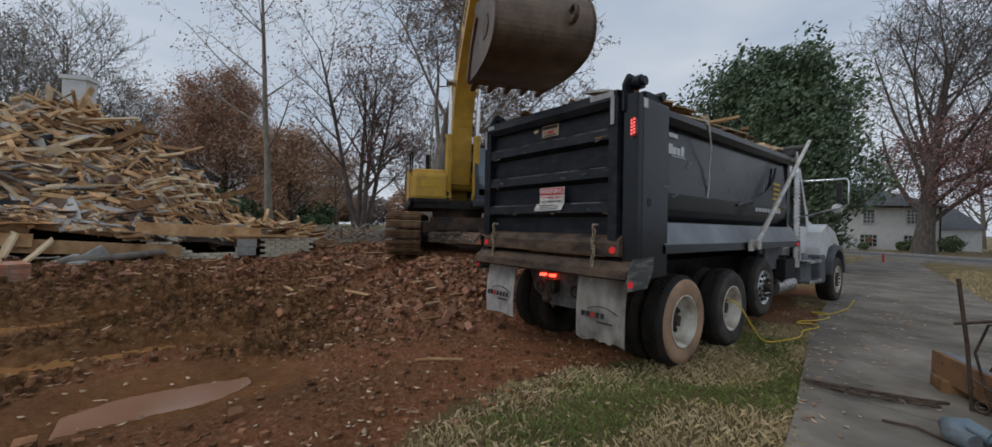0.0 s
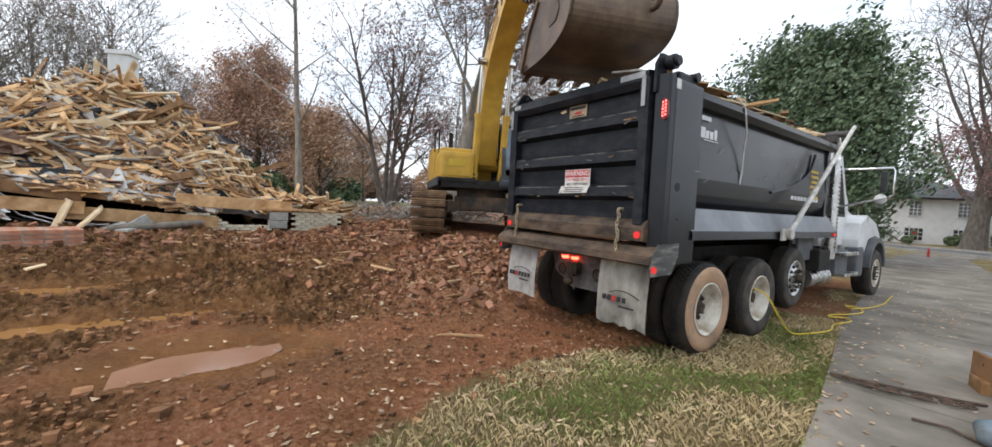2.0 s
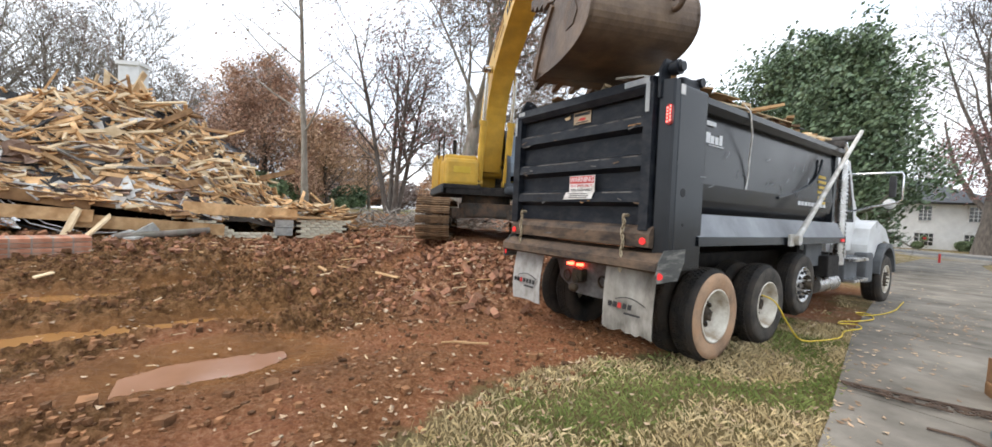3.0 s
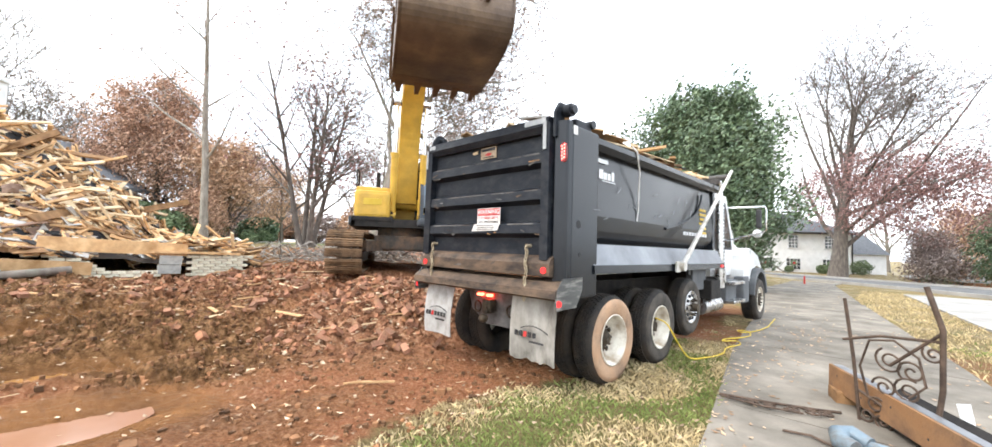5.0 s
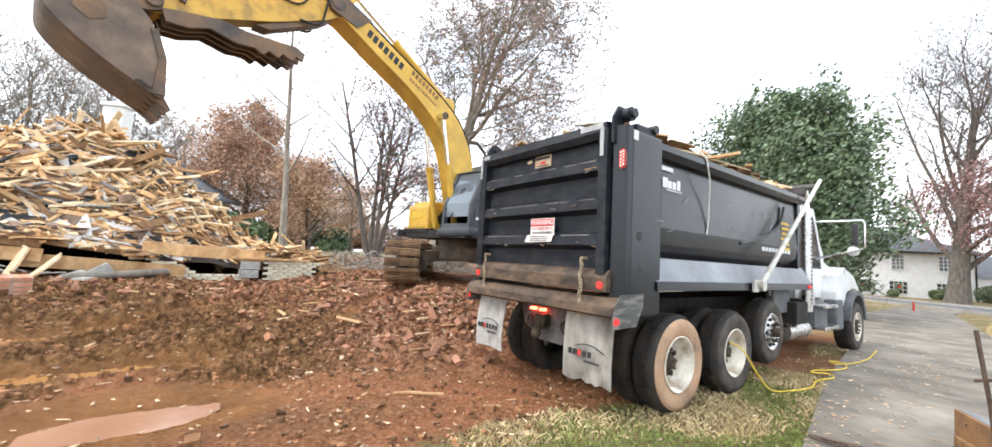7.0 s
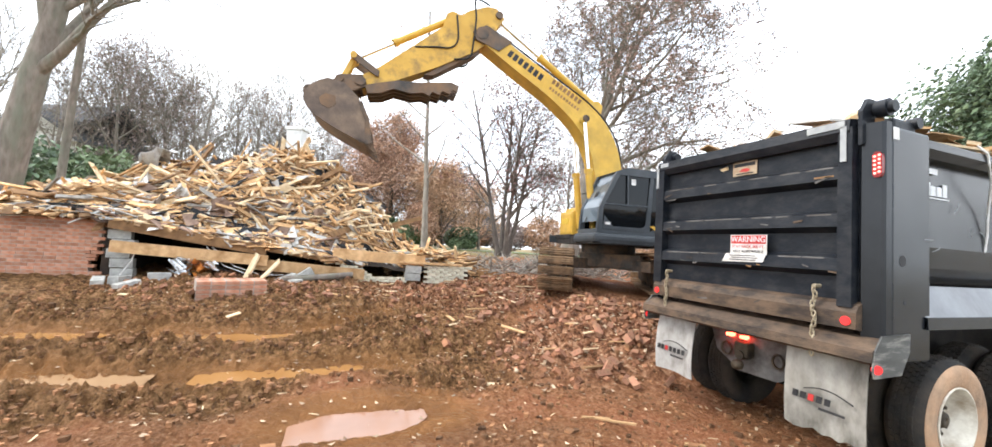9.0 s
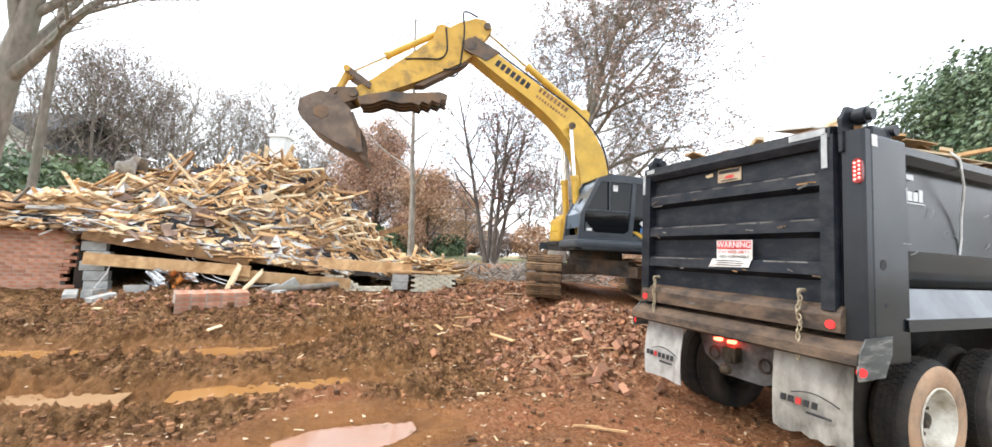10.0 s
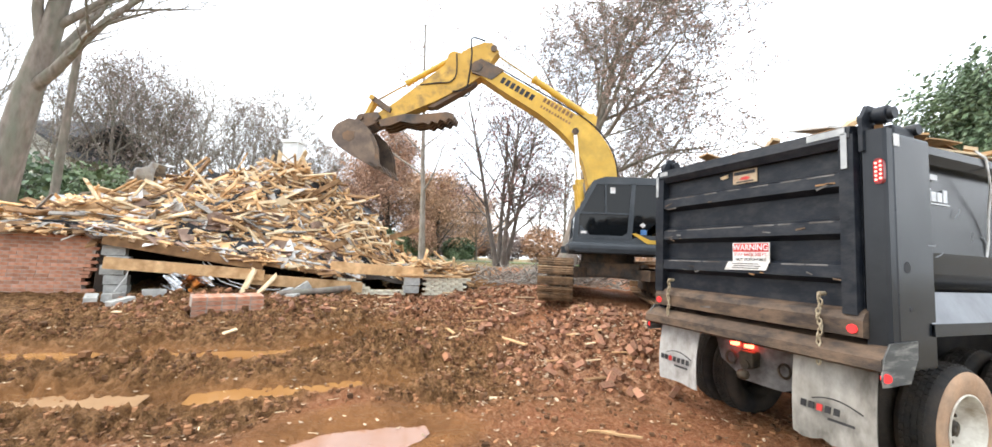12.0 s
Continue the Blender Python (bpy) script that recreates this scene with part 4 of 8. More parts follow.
for x in (-0.30, -0.13):
    part("stop_light", Shape().box(x, 0.24, 0.985, 0.09, 0.03, 0.035, cut=0.01).box(x, 0.27, 0.985, 0.05, 0.05, 0.03), RED_LIT, truck, "lit red lamp")


def flap(x, wide, top, low, mat, curl, ragged, text_z):
    rows, cols, s = 10, 9, Shape()
    vs = []
    for j in range(rows + 1):
        for i in range(cols + 1):
            u, t = i / cols - 0.5, j / rows
            z = top + (low - top) * t
            if ragged and j == rows:
                z += 0.05 * random.random()
            vs.append((x + u * wide + 0.03 * curl * t * t, 0.04 + 0.10 * math.sin(1.9 * t) * -curl * 0.6 + 0.03 * math.sin(6 * u + 2 * t), z))
    n = len(vs)
    vs += [(a, b + 0.012, c) for a, b, c in vs]
    fs = [(j * (cols + 1) + i, j * (cols + 1) + i + 1, (j + 1) * (cols + 1) + i + 1, (j + 1) * (cols + 1) + i) for j in range(rows) for i in range(cols)]
    fs += [tuple(k + n for k in reversed(f)) for f in fs]
    f_ob = part("mud_flap", s.add(vs, fs, True), mat, truck, "dirty white rubber mud flap")
    t = (top - text_z) / (top - low)
    yy = 0.04 - 0.10 * math.sin(1.9 * t) * curl * 0.6 - 0.036
    for k, (w, mt) in enumerate(((0.07, INK), (0.06, INK), (0.07, RED_PRINT), (0.07, INK), (0.06, INK), (0.07, INK), (0.06, INK))):
        if not (ragged and k > 4):
            part("print_letter_shape", Shape().prism([(x - 0.24 + 0.066 * k, text_z - 0.03), (x - 0.195 + 0.066 * k, text_z - 0.03), (x - 0.188 + 0.066 * k, text_z + 0.028), (x - 0.233 + 0.066 * k, text_z + 0.028)], "y", yy - 0.003, yy + 0.003), mt, f_ob)
    arc = [(x - 0.14 + 0.38 * u, yy - 0.002, text_z + 0.03 + 0.07 * math.sin(math.pi * (0.15 + 0.8 * u))) for u in np.linspace(0, 1, 10)]
    part("print_swoosh", Shape().tube(arc, 0.006, 4), INK, f_ob)
    part("print_bar", Shape().box(x + 0.08, yy, text_z - 0.075, 0.2, 0.004, 0.02), INK, f_ob)
    return f_ob


flap(0.80, 0.64, 1.10, 0.34, FLAP_DIRTY, 0.25, True, 0.66)
flap(-0.88, 0.58, 1.12, 0.40, FLAP, 0.9, False, 0.68)
# chassis, tanks, steps
chassis = Shape()
for s in (1, -1):
    chassis.box(s * 0.42, 4.6, 1.02, 0.10, 8.4, 0.28)
    chassis.box(s * 0.75, 2.9, 1.50, 0.10, 4.9, 0.16)
chassis.box(0, 1.8, 0.95, 0.9, 1.5, 0.2)
chassis.box(0, 4.85, 1.25, 1.5, 0.12, 0.5)
part("chassis", chassis, FRAME_BLACK, truck, "dusty black chassis rails")
part("battery_box", Shape().box(1.0, 5.05, 0.95, 0.42, 0.55, 0.36, cut=0.02), FRAME_BLACK, truck, "black battery box")
part("air_tank", Shape().rod((0.98, 4.75, 0.62), (0.98, 5.75, 0.62), 0.16, 20), ALU, truck, "aluminium air tank")
part("subframe_plate", Shape().box(1.05, 4.55, 1.18, 0.04, 0.7, 0.45, cut=0.01), GREY_PLASTIC, truck)
for z, y0 in ((0.62, 6.55), (1.02, 6.55)):
    part("cab_step", Shape().box(1.08, y0, z, 0.34, 0.85, 0.06, cut=0.015), ALU, truck, "aluminium cab step")
part("step_box", Shape().box(0.98, 6.5, 0.83, 0.22, 0.75, 0.5, cut=0.02), GREY_PLASTIC, truck)
# cab
cabs = Shape().prism([(5.85, 1.15), (5.85, 2.85), (6.05, 2.98), (6.95, 2.98), (7.35, 2.25), (7.55, 2.05), (7.55, 1.15)], "x", -0.86, 0.86)
cab = part("cab", cabs, WHITE_PAINT, truck, "white truck cab")
hood = Shape()
hood.prism([(7.4, 1.0), (7.4, 2.02), (7.9, 1.95), (8.9, 1.72), (9.25, 1.55), (9.32, 0.85), (9.1, 0.75)], "x", -0.72, 0.72)
part("bonnet", hood, WHITE_PAINT, cab, "white sloping bonnet")
for s in (1, -1):
    arch = [(8.52 + 0.68 * math.cos(a), 0.62 + 0.70 * math.sin(a)) for a in np.linspace(math.pi * 0.97, 0.08, 16)]
    inner = [(8.52 + 0.60 * math.cos(a), 0.60 + 0.62 * math.sin(a)) for a in np.linspace(0.08, math.pi * 0.97, 16)]
    part("wheel_arch", Shape().prism(arch + inner, "x", s * 0.72, s * 1.23), GREY_PLASTIC, cab, "grey plastic wheel arch")
    fend = Shape().prism([(7.35, 1.28), (7.5, 1.62), (7.95, 1.80), (8.7, 1.62), (9.1, 1.3), (8.6, 1.36), (8.1, 1.28), (7.85, 1.0), (7.35, 0.98)], "x", s * 0.70, s * 1.12)
    part("fender", fend, WHITE_PAINT, cab, "white front fender")
    part("fender_skirt", Shape().box(s * 1.05, 7.45, 0.82, 0.22, 0.5, 0.62, cut=0.05), GREY_PLASTIC, cab, "grey fender skirt")
    part("side_window", Shape().prism([(6.15, 1.80), (6.15, 2.75), (6.85, 2.75), (7.22, 2.05), (7.30, 1.80)], "x", s * 0.866 - 0.004, s * 0.866 + 0.004), WINDOW_DARK, cab)
    part("window_trim", Shape().prism([(6.08, 1.74), (6.08, 2.82), (6.9, 2.82), (7.3, 2.05), (7.4, 1.74)], "x", s * 0.861 - 0.004, s * 0.861 + 0.004), INK, cab)
    mirror = Shape().box(s * 1.50, 7.05, 2.45, 0.10, 0.12, 0.42, cut=0.03)
    mr = part("mirror", mirror, INK, cab, "tall black door mirror")
    frame_pts = [(s * 0.85, 7.05, 2.72), (s * 1.3, 7.05, 2.72), (s * 1.62, 7.05, 2.72), (s * 1.64, 7.05, 2.66), (s * 1.64, 7.05, 2.2), (s * 1.58, 7.05, 2.15), (s * 0.85, 7.05, 1.95)]
    part("mirror_frame", Shape().tube(frame_pts, 0.02, 8), CHROME, mr, "chrome mirror frame")
    part("spot_mirror", Shape().sweep([(0.001, -0.05), (0.09, -0.02), (0.1, 0.02), (0.001, 0.05)], (s * 1.45, 7.12, 2.12), (0, 1, 0), 16), WHITE_PAINT, mr)
    part("grab_handle", Shape().tube([(s * 0.86, 5.98, 1.35), (s * 1.04, 5.98, 1.42), (s * 1.04, 5.98, 2.35), (s * 0.86, 5.98, 2.45)], 0.018, 8), CHROME, cab, "chrome grab rail")
part("windscreen", Shape().box(0, 7.18, 2.5, 1.56, 0.03, 0.75, -30), WINDOW_DARK, cab)
stack = Shape().rod((1.12, 5.58, 0.95), (1.12, 5.58, 2.75), 0.085, 20)
st = part("exhaust_guard", stack, ALU, truck, "perforated chrome exhaust stack")
part("exhaust_tip", Shape().tube([(1.12, 5.58, 2.74), (1.12, 5.58, 3.0), (1.12, 5.50, 3.12)], 0.055, 16), CHROME, st)
for k in range(22):
    part("guard_slot", Shape().box(1.207, 5.56, 1.1 + 0.072 * k, 0.004, 0.03, 0.035), INK, st)
part("air_cleaner", Shape().rod((1.0, 6.0, 1.3), (1.0, 6.0, 1.05), 0.12, 18), ALU, truck)
# tarp arm and roller
arm_pole = Shape().rod((1.33, 3.02, 1.44), (1.30, 5.72, 3.34), 0.038, 14, 0.03)
pole = part("tarp_arm", arm_pole, POLE_WHITE, truck, "worn white tarp arm pole")
part("arm_pivot", Shape().rod((1.24, 3.02, 1.42), (1.37, 3.02, 1.42), 0.075, 16).box(1.30, 2.90, 1.41, 0.03, 0.14, 0.16), POLE_WHITE, pole)
part("tarp_roller", Shape().rod((-1.25, 5.66, 3.22), (1.28, 5.66, 3.22), 0.055, 14).box(0, 5.5, 3.1, 2.3, 0.22, 0.1), HITCH_GREY, truck, "rolled tarp on its bar")
part("cab_shield", Shape().box(0, 5.45, 3.02, 2.2, 0.5, 0.05, 8).box(0, 5.30, 2.6, 2.2, 0.05, 0.9), BLACK_PAINT, truck, "black cab shield")
# side lettering as plain shapes
for k, (y, w, h, zz) in enumerate(((0.62, 0.10, 0.05, 2.76), (0.76, 0.05, 0.05, 2.755), (0.84, 0.28, 0.05, 2.75), (0.66, 0.08, 0.12, 2.60), (0.80, 0.035, 0.21, 2.62), (0.90, 0.10, 0.12, 2.585), (1.01, 0.08, 0.09, 2.57), (1.11, 0.08, 0.09, 2.57), (1.21, 0.07, 0.12, 2.585), (0.98, 0.34, 0.012, 2.505))):
    part("print_shape", Shape().box(1.0835, y + w / 2, zz, 0.006, w, h), WHITE_PRINT, tub, "white print on the body" if k == 0 else "")
for k in range(6):
    part("print_bar", Shape().box(1.095, 4.62 + 0.02 * (k % 3), 2.44 - 0.085 * k, 0.008, 0.34, 0.045), YELLOW_PRINT, tub)
for k in range(9):
    part("print_bar", Shape().box(1.094, 3.72 + 0.135 * k, 1.97, 0.006, 0.10, 0.06), WHITE_PRINT, tub)
dent = [(1.098 + 0.004, 4.55 - 0.35 * t - 1.3 * t ** 3, 2.72 - 0.72 * t ** 0.9) for t in np.linspace(0, 1, 12)]
part("weld_ridge", Shape().tube(dent, 0.022, 6), BLACK_PAINT, tub, "curved brace in the side sheet")
cord = [(1.16, 1.62, 3.06), (1.215, 1.66, 2.98), (1.19, 1.80, 2.72), (1.13, 1.9, 2.45), (1.11, 1.93, 2.2), (1.105, 1.9, 2.05)]
part("hanging_cord", Shape().tube(cord, 0.011, 6), SIGN_WHITE, truck, "pale cord hanging from the load")
for k in range(14):
    y, z = 0.2 + 4.2 * random.random(), 1.9 + 0.6 * random.random()
    x = 1.2425 if y < 0.62 else 1.1015
    a = random.uniform(-1.2, 1.2)
    pts = [(x, y + 0.12 * t * math.cos(a) + 0.02 * math.sin(3 * t), z + 0.14 * t * math.sin(a)) for t in np.linspace(0, 1, 5)]
    part("scratch", Shape().tube(pts, 0.0035, 4), PATCH, tub, "scratch" if k == 0 else "")
# rusty drips and scuffs on the gate
for k in range(26):
    x, z = random.uniform(-1.0, 0.95), random.choice((2.58, 2.19, 1.81, 1.42)) + random.uniform(-0.04, 0.03)
    w, h = random.uniform(0.03, 0.16), random.uniform(0.006, 0.02)
    yy = -0.0885 if z > 1.6 else -0.1025
    part("scuff", Shape().box(x, yy + 0.003, z, w, 0.004, h, 0, random.uniform(-25, 25), 0), random.choice((HITCH_GREY, RUSTY_BLACK, RUSTY_BLACK, WOOD_OLD)), gate)

# ---------------------------------------------------------------- the excavator
TRACK_TURN = -32.0
digger = thing("excavator", pose(DIG[0], DIG[1], DIG[2], 0, 0, TRACK_TURN), "yellow tracked excavator with dark cab, bucket and hydraulic thumb", "excavator")
for s in (1, -1):
    tr = part("track_frame", Shape().prism([(-1.75, 0.18), (-1.75, 0.62), (-1.5, 0.74), (1.5, 0.74), (1.75, 0.62), (1.75, 0.18)], "y", s * 1.2 - 0.2, s * 1.2 + 0.2), UNDER, digger, "greasy track frame")
    for x in (-1.83, 1.83):
        part("sprocket", Shape().sweep([(0.1, -0.12), (0.36, -0.1), (0.38, 0), (0.36, 0.1), (0.1, 0.12)], (x, s * 1.2, 0.46), (0, 1, 0), 28), UNDER, tr)
    for k in range(7):
        part("roller", Shape().rod((-1.35 + 0.45 * k, s * 1.2 - 0.16, 0.17), (-1.35 + 0.45 * k, s * 1.2 + 0.16, 0.17), 0.1, 14), UNDER, tr)
    # shoes round the loop
    straight, r, count = 3.66, 0.42, 46
    loop = 2 * straight + 2 * math.pi * r
    shoe_shape = Shape().box(0, 0, 0, 0.17, 0.72, 0.035).box(-0.05, 0, 0.028, 0.018, 0.72, 0.034).box(0.0, 0, 0.024, 0.018, 0.72, 0.026).box(0.05, 0, 0.028, 0.018, 0.72, 0.034)
    shoe_mesh = shoe_shape.mesh("track_shoe", TRACK_STEEL)
    for k in range(count):
        d = loop * k / count
        if d < straight:
            m = pose(-straight / 2 + d, s * 1.2, 0.46 + r)
        elif d < straight + math.pi * r:
            a = (d - straight) / r
            m = pose(straight / 2 + r * math.sin(a), s * 1.2, 0.46 + r * math.cos(a), 0, math.degrees(a), 0)
        elif d < 2 * straight + math.pi * r:
            m = pose(straight / 2 - (d - straight - math.pi * r), s * 1.2, 0.46 - r, 0, 180, 0)
        else:
            a = (d - 2 * straight - math.pi * r) / r
            m = pose(-straight / 2 - r * math.sin(a), s * 1.2, 0.46 - r * math.cos(a), 0, 180 + math.degrees(a), 0)
        shoe = new("track_shoe", shoe_mesh)
        shoe.parent, shoe.matrix_basis = digger, m
car = Shape().box(0, 0, 0.68, 1.5, 1.4, 0.36, cut=0.05)
for sx in (1, -1):
    for sy in (1, -1):
        car.box(sx * 0.65, sy * 0.75, 0.6, 1.1, 0.5, 0.24, 0, 0, sx * sy * 32)
part("car_body", car, UNDER, digger, "greasy carbody between the tracks")
part("slew_ring", Shape().rod((0, 0, 0.82), (0, 0, 1.06), 0.66, 36), UNDER, digger, "slew ring")

upper = thing("upper_structure", pose(0, 0, 0), "", "")
for k in ("label", "category"):
    if k in upper:
        del upper[k]
upper.parent = digger
deck = Shape().prism([(-2.0, -1.28), (0.7, -1.30), (0.92, -1.2), (0.92, -0.35), (0.90, -0.3), (0.95, 0.3), (1.02, 0.28), (1.08, 1.2), (0.92, 1.32), (-2.0, 1.30)], "z", 1.06, 1.26)
part("deck", deck, FRAME_BLACK, upper, "black deck frame")
part("deck_skirt", Shape().box(-0.5, 1.31, 1.18, 2.9, 0.05, 0.2, cut=0.02).box(-0.4, -1.31, 1.18, 3.0, 0.05, 0.2, cut=0.02), CAB_GREY, upper)
part("cab_sill", Shape().box(0.02, 0.80, 1.20, 2.16, 1.12, 0.2, cut=0.07), CAB_GREY, upper, "rounded dark cab sill")
# cab: an outline with posts, glass between
cab_shell = Shape()
cab_shell.prism([(-0.12, 1.3), (-0.12, 1.55), (0.35, 1.55), (0.5, 1.45), (1.70, 1.45), (1.72, 1.3)], "y", 0.30, 1.26)
cab_shell.prism([(-0.12, 2.72), (0.02, 2.88), (1.05, 2.90), (1.30, 2.80), (1.24, 2.72)], "y", 0.30, 1.26)
for y0, y1 in ((0.30, 0.38), (1.18, 1.26)):
    cab_shell.prism([(-0.12, 1.5), (-0.12, 2.75), (-0.02, 2.75), (-0.02, 1.5)], "y", y0, y1)
    cab_shell.prism([(0.50, 1.45), (0.44, 2.75), (0.52, 2.75), (0.60, 1.45)], "y", y0, y1)
    cab_shell.prism([(1.58, 1.45), (1.58, 1.95), (1.22, 2.75), (1.30, 2.80), (1.66, 1.95), (1.70, 1.45)], "y", y0, y1)
dcab = part("operator_cab", cab_shell, CAB_GREY, upper, "dark grey operator cab with tinted glass")
part("door_panel", Shape().prism([(0.60, 1.45), (0.56, 1.62), (0.70, 1.52), (1.35, 1.52), (1.55, 1.75), (1.58, 1.45)], "y", 1.255, 1.272), CAB_GREY, dcab)
part("door_bar", Shape().box(1.05, 1.265, 2.03, 1.05, 0.02, 0.035).prism([(1.02, 2.04), (1.04, 2.74), (1.07, 2.74), (1.05, 2.04)], "y", 1.255, 1.275), CAB_GREY, dcab)
for y in (0.34, 1.225):
    part("door_glass", Shape().prism([(0.58, 1.48), (0.50, 2.74), (1.22, 2.74), (1.58, 1.95), (1.60, 1.48)], "y", y - 0.005, y + 0.005), CAB_GLASS, dcab)
    part("rear_side_glass", Shape().prism([(-0.04, 1.9), (-0.04, 2.74), (0.46, 2.74), (0.50, 1.62), (0.30, 1.56)], "y", y - 0.005, y + 0.005), CAB_GLASS, dcab)
part("rear_glass", Shape().box(-0.07, 0.78, 2.2, 0.02, 0.85, 1.1), CAB_GLASS, dcab)
part("windscreen", Shape().prism([(1.655, 1.62), (1.645, 1.95), (1.27, 2.76), (1.25, 2.75), (1.625, 1.94), (1.635, 1.62)], "y", 0.38, 1.18), PALE_GLASS, dcab, "sloping windscreen")
dcab.matrix_basis = Matrix.Translation((-0.87, 0, -0.02)) @ Matrix.Diagonal((1.10, 1.0, 0.98, 1.0))
part("roof_hatch", Shape().box(0.55, 0.78, 2.91, 0.6, 0.6, 0.05, cut=0.02), CAB_GREY, dcab)
part("cab_sticker", Shape().box(0.30, 1.274, 1.78, 0.09, 0.006, 0.09, 0, 45, 0), SIGN_WHITE, dcab)
part("cab_sticker", Shape().box(0.28, 1.274, 1.62, 0.12, 0.006, 0.12), BLUE_SCRAP, dcab)
part("cab_sticker", Shape().box(0.90, 1.232, 2.58, 0.10, 0.006, 0.14), SIGN_WHITE, dcab)
part("cab_sticker", Shape().box(1.48, 1.278, 1.58, 0.12, 0.006, 0.06), SIGN_WHITE, dcab)
for s in (0.25, 0.42):
    part("wiper", Shape().rod((1.68, 0.6, 1.62), (1.48, 0.6 + s * 0.5, 2.36), 0.01, 5), INK, dcab)
eng = Shape().prism([(-2.0, 1.26), (-2.0, 2.1), (-1.9, 2.18), (-1.08, 2.2), (-1.04, 1.95), (-1.02, 1.26)], "y", 0.28, 1.28)
eng.prism([(-2.0, 1.26), (-2.0, 2.1), (-1.9, 2.18), (-0.95, 2.2), (-0.9, 1.95), (-0.2, 1.95), (-0.2, 1.26)], "y", -1.28, 0.28)
part("engine_cover", eng, YELLOW, upper, "yellow engine cover")
part("side_swoosh", Shape().prism([(-1.98, 1.30), (-1.15, 1.30), (-1.15, 1.36), (-1.98, 1.42)], "y", 1.282, 1.29), CAB_GREY, upper)
part("side_stripe", Shape().prism([(-1.16, 1.31), (-0.65, 1.31), (-0.30, 1.53), (-0.40, 1.54), (-0.7, 1.40), (-1.16, 1.38)], "y", 1.270, 1.284), YELLOW, upper)
cw = [(-1.95, -1.3), (-2.3, -1.28), (-2.62, -0.9), (-2.74, -0.4), (-2.74, 0.4), (-2.62, 0.9), (-2.3, 1.28), (-1.95, 1.3)]
part("counterweight", Shape().prism(cw, "z", 1.12, 2.08), YELLOW, upper, "rounded yellow counterweight")
toolbox = part("tool_box", Shape().box(0.28, -0.82, 1.60, 1.15, 0.85, 0.68, cut=0.10), YELLOW, upper, "yellow front storage box")
part("tool_box_lid", Shape().box(0.23, -0.82, 1.96, 0.95, 0.80, 0.16, cut=0.06), YELLOW, toolbox)
part("tool_box_recess", Shape().box(0.862, -0.82, 1.66, 0.012, 0.42, 0.16, cut=0.004), YELLOW_PRINT, toolbox)
part("bumper_strip", Shape().box(0.31, -0.82, 1.24, 1.25, 0.95, 0.12, cut=0.03), FRAME_BLACK, toolbox)
part("hand_rail", Shape().tube([(0.3, -1.22, 1.9), (0.3, -1.22, 2.5), (-0.3, -1.22, 2.6), (-0.9, -1.22, 2.6), (-0.9, -1.22, 2.1)], 0.018, 6), FRAME_BLACK, upper)
part("hand_rail", Shape().tube([(-0.95, 1.2, 2.15), (-0.95, 1.2, 2.62), (-1.3, 1.2, 2.62), (-1.3, 1.2, 2.15)], 0.018, 6), FRAME_BLACK, upper)
part("exhaust_pipe", Shape().rod((-1.5, -0.7, 2.15), (-1.5, -0.7, 2.75), 0.06, 12), FRAME_BLACK, upper)
foot_br = Shape()
for y in (-0.36, 0.36):
    foot_br.prism([(-0.35, 1.2), (0.0, 1.86), (0.28, 1.86), (0.72, 1.5), (0.72, 1.2)], "y", y - 0.03, y + 0.03)
part("boom_bracket", foot_br, FRAME_BLACK, upper, "boom foot bracket")

# boom, in its own plane: x from foot to tip, z out of the bend
FOOT = Vector((0.12, 0, 1.704))
BOOM_L, ARM_L = 5.44, 3.066
BOOM_PIN, CYL_BASE = Vector((2.40, 0, 0.90)), Vector((0.623, 0, 1.363))
ARM_PIN, ARM_CYL = Vector((-0.61, 0, 0.26)), Vector((2.45, 0, 1.56))
BUCKET_CYL = Vector((0.46, 0, 0.66))


def curve(points, n=6):
    """A soft line through points."""
    out = []
    for i in range(len(points) - 1):
        p0, p1, p2, p3 = (Vector(points[max(0, min(len(points) - 1, i + k))]) for k in (-1, 0, 1, 2))
        for k in range(n):
            t = k / n
            out.append(tuple(0.5 * ((2 * p1) + (p2 - p0) * t + (2 * p0 - 5 * p1 + 4 * p2 - p3) * t * t + (3 * p1 - p0 - 3 * p2 + p3) * t ** 3)))
    return out + [tuple(points[-1])]


boom_top = curve([(-0.16, 0.10), (0.5, 0.80), (1.2, 1.22), (1.95, 1.38), (2.7, 1.26), (3.5, 0.96), (4.4, 0.62), (5.42, 0.25)], 5)
boom_low = curve([(5.52, -0.20), (4.4, 0.15), (3.3, 0.52), (2.4, 0.68), (1.6, 0.58), (0.75, 0.12), (0.16, -0.18)], 5)
boom = part("boom", Shape().prism(boom_top + boom_low, "y", -0.25, 0.25), YELLOW, digger, "yellow gooseneck boom with dark lettering")
part("boom_foot", Shape().rod((0, -0.34, 0), (0, 0.34, 0), 0.15, 20), YELLOW, boom)
part("boom_pin", Shape().rod((BOOM_PIN.x, -0.46, BOOM_PIN.z), (BOOM_PIN.x, 0.46, BOOM_PIN.z), 0.085, 16), RUSTY_BLACK, boom, "rod pin")
part("boom_tip", Shape().rod((BOOM_L, -0.28, 0), (BOOM_L, 0.28, 0), 0.14, 18).prism([(4.9, 0.08), (4.9, 0.5), (5.55, 0.2), (5.60, -0.15), (5.4, -0.22)], "y", -0.275, -0.2).prism([(4.9, 0.08), (4.9, 0.5), (5.55, 0.2), (5.60, -0.15), (5.4, -0.22)], "y", 0.2, 0.275), STEEL_DARK, boom, "dark boom tip fork")
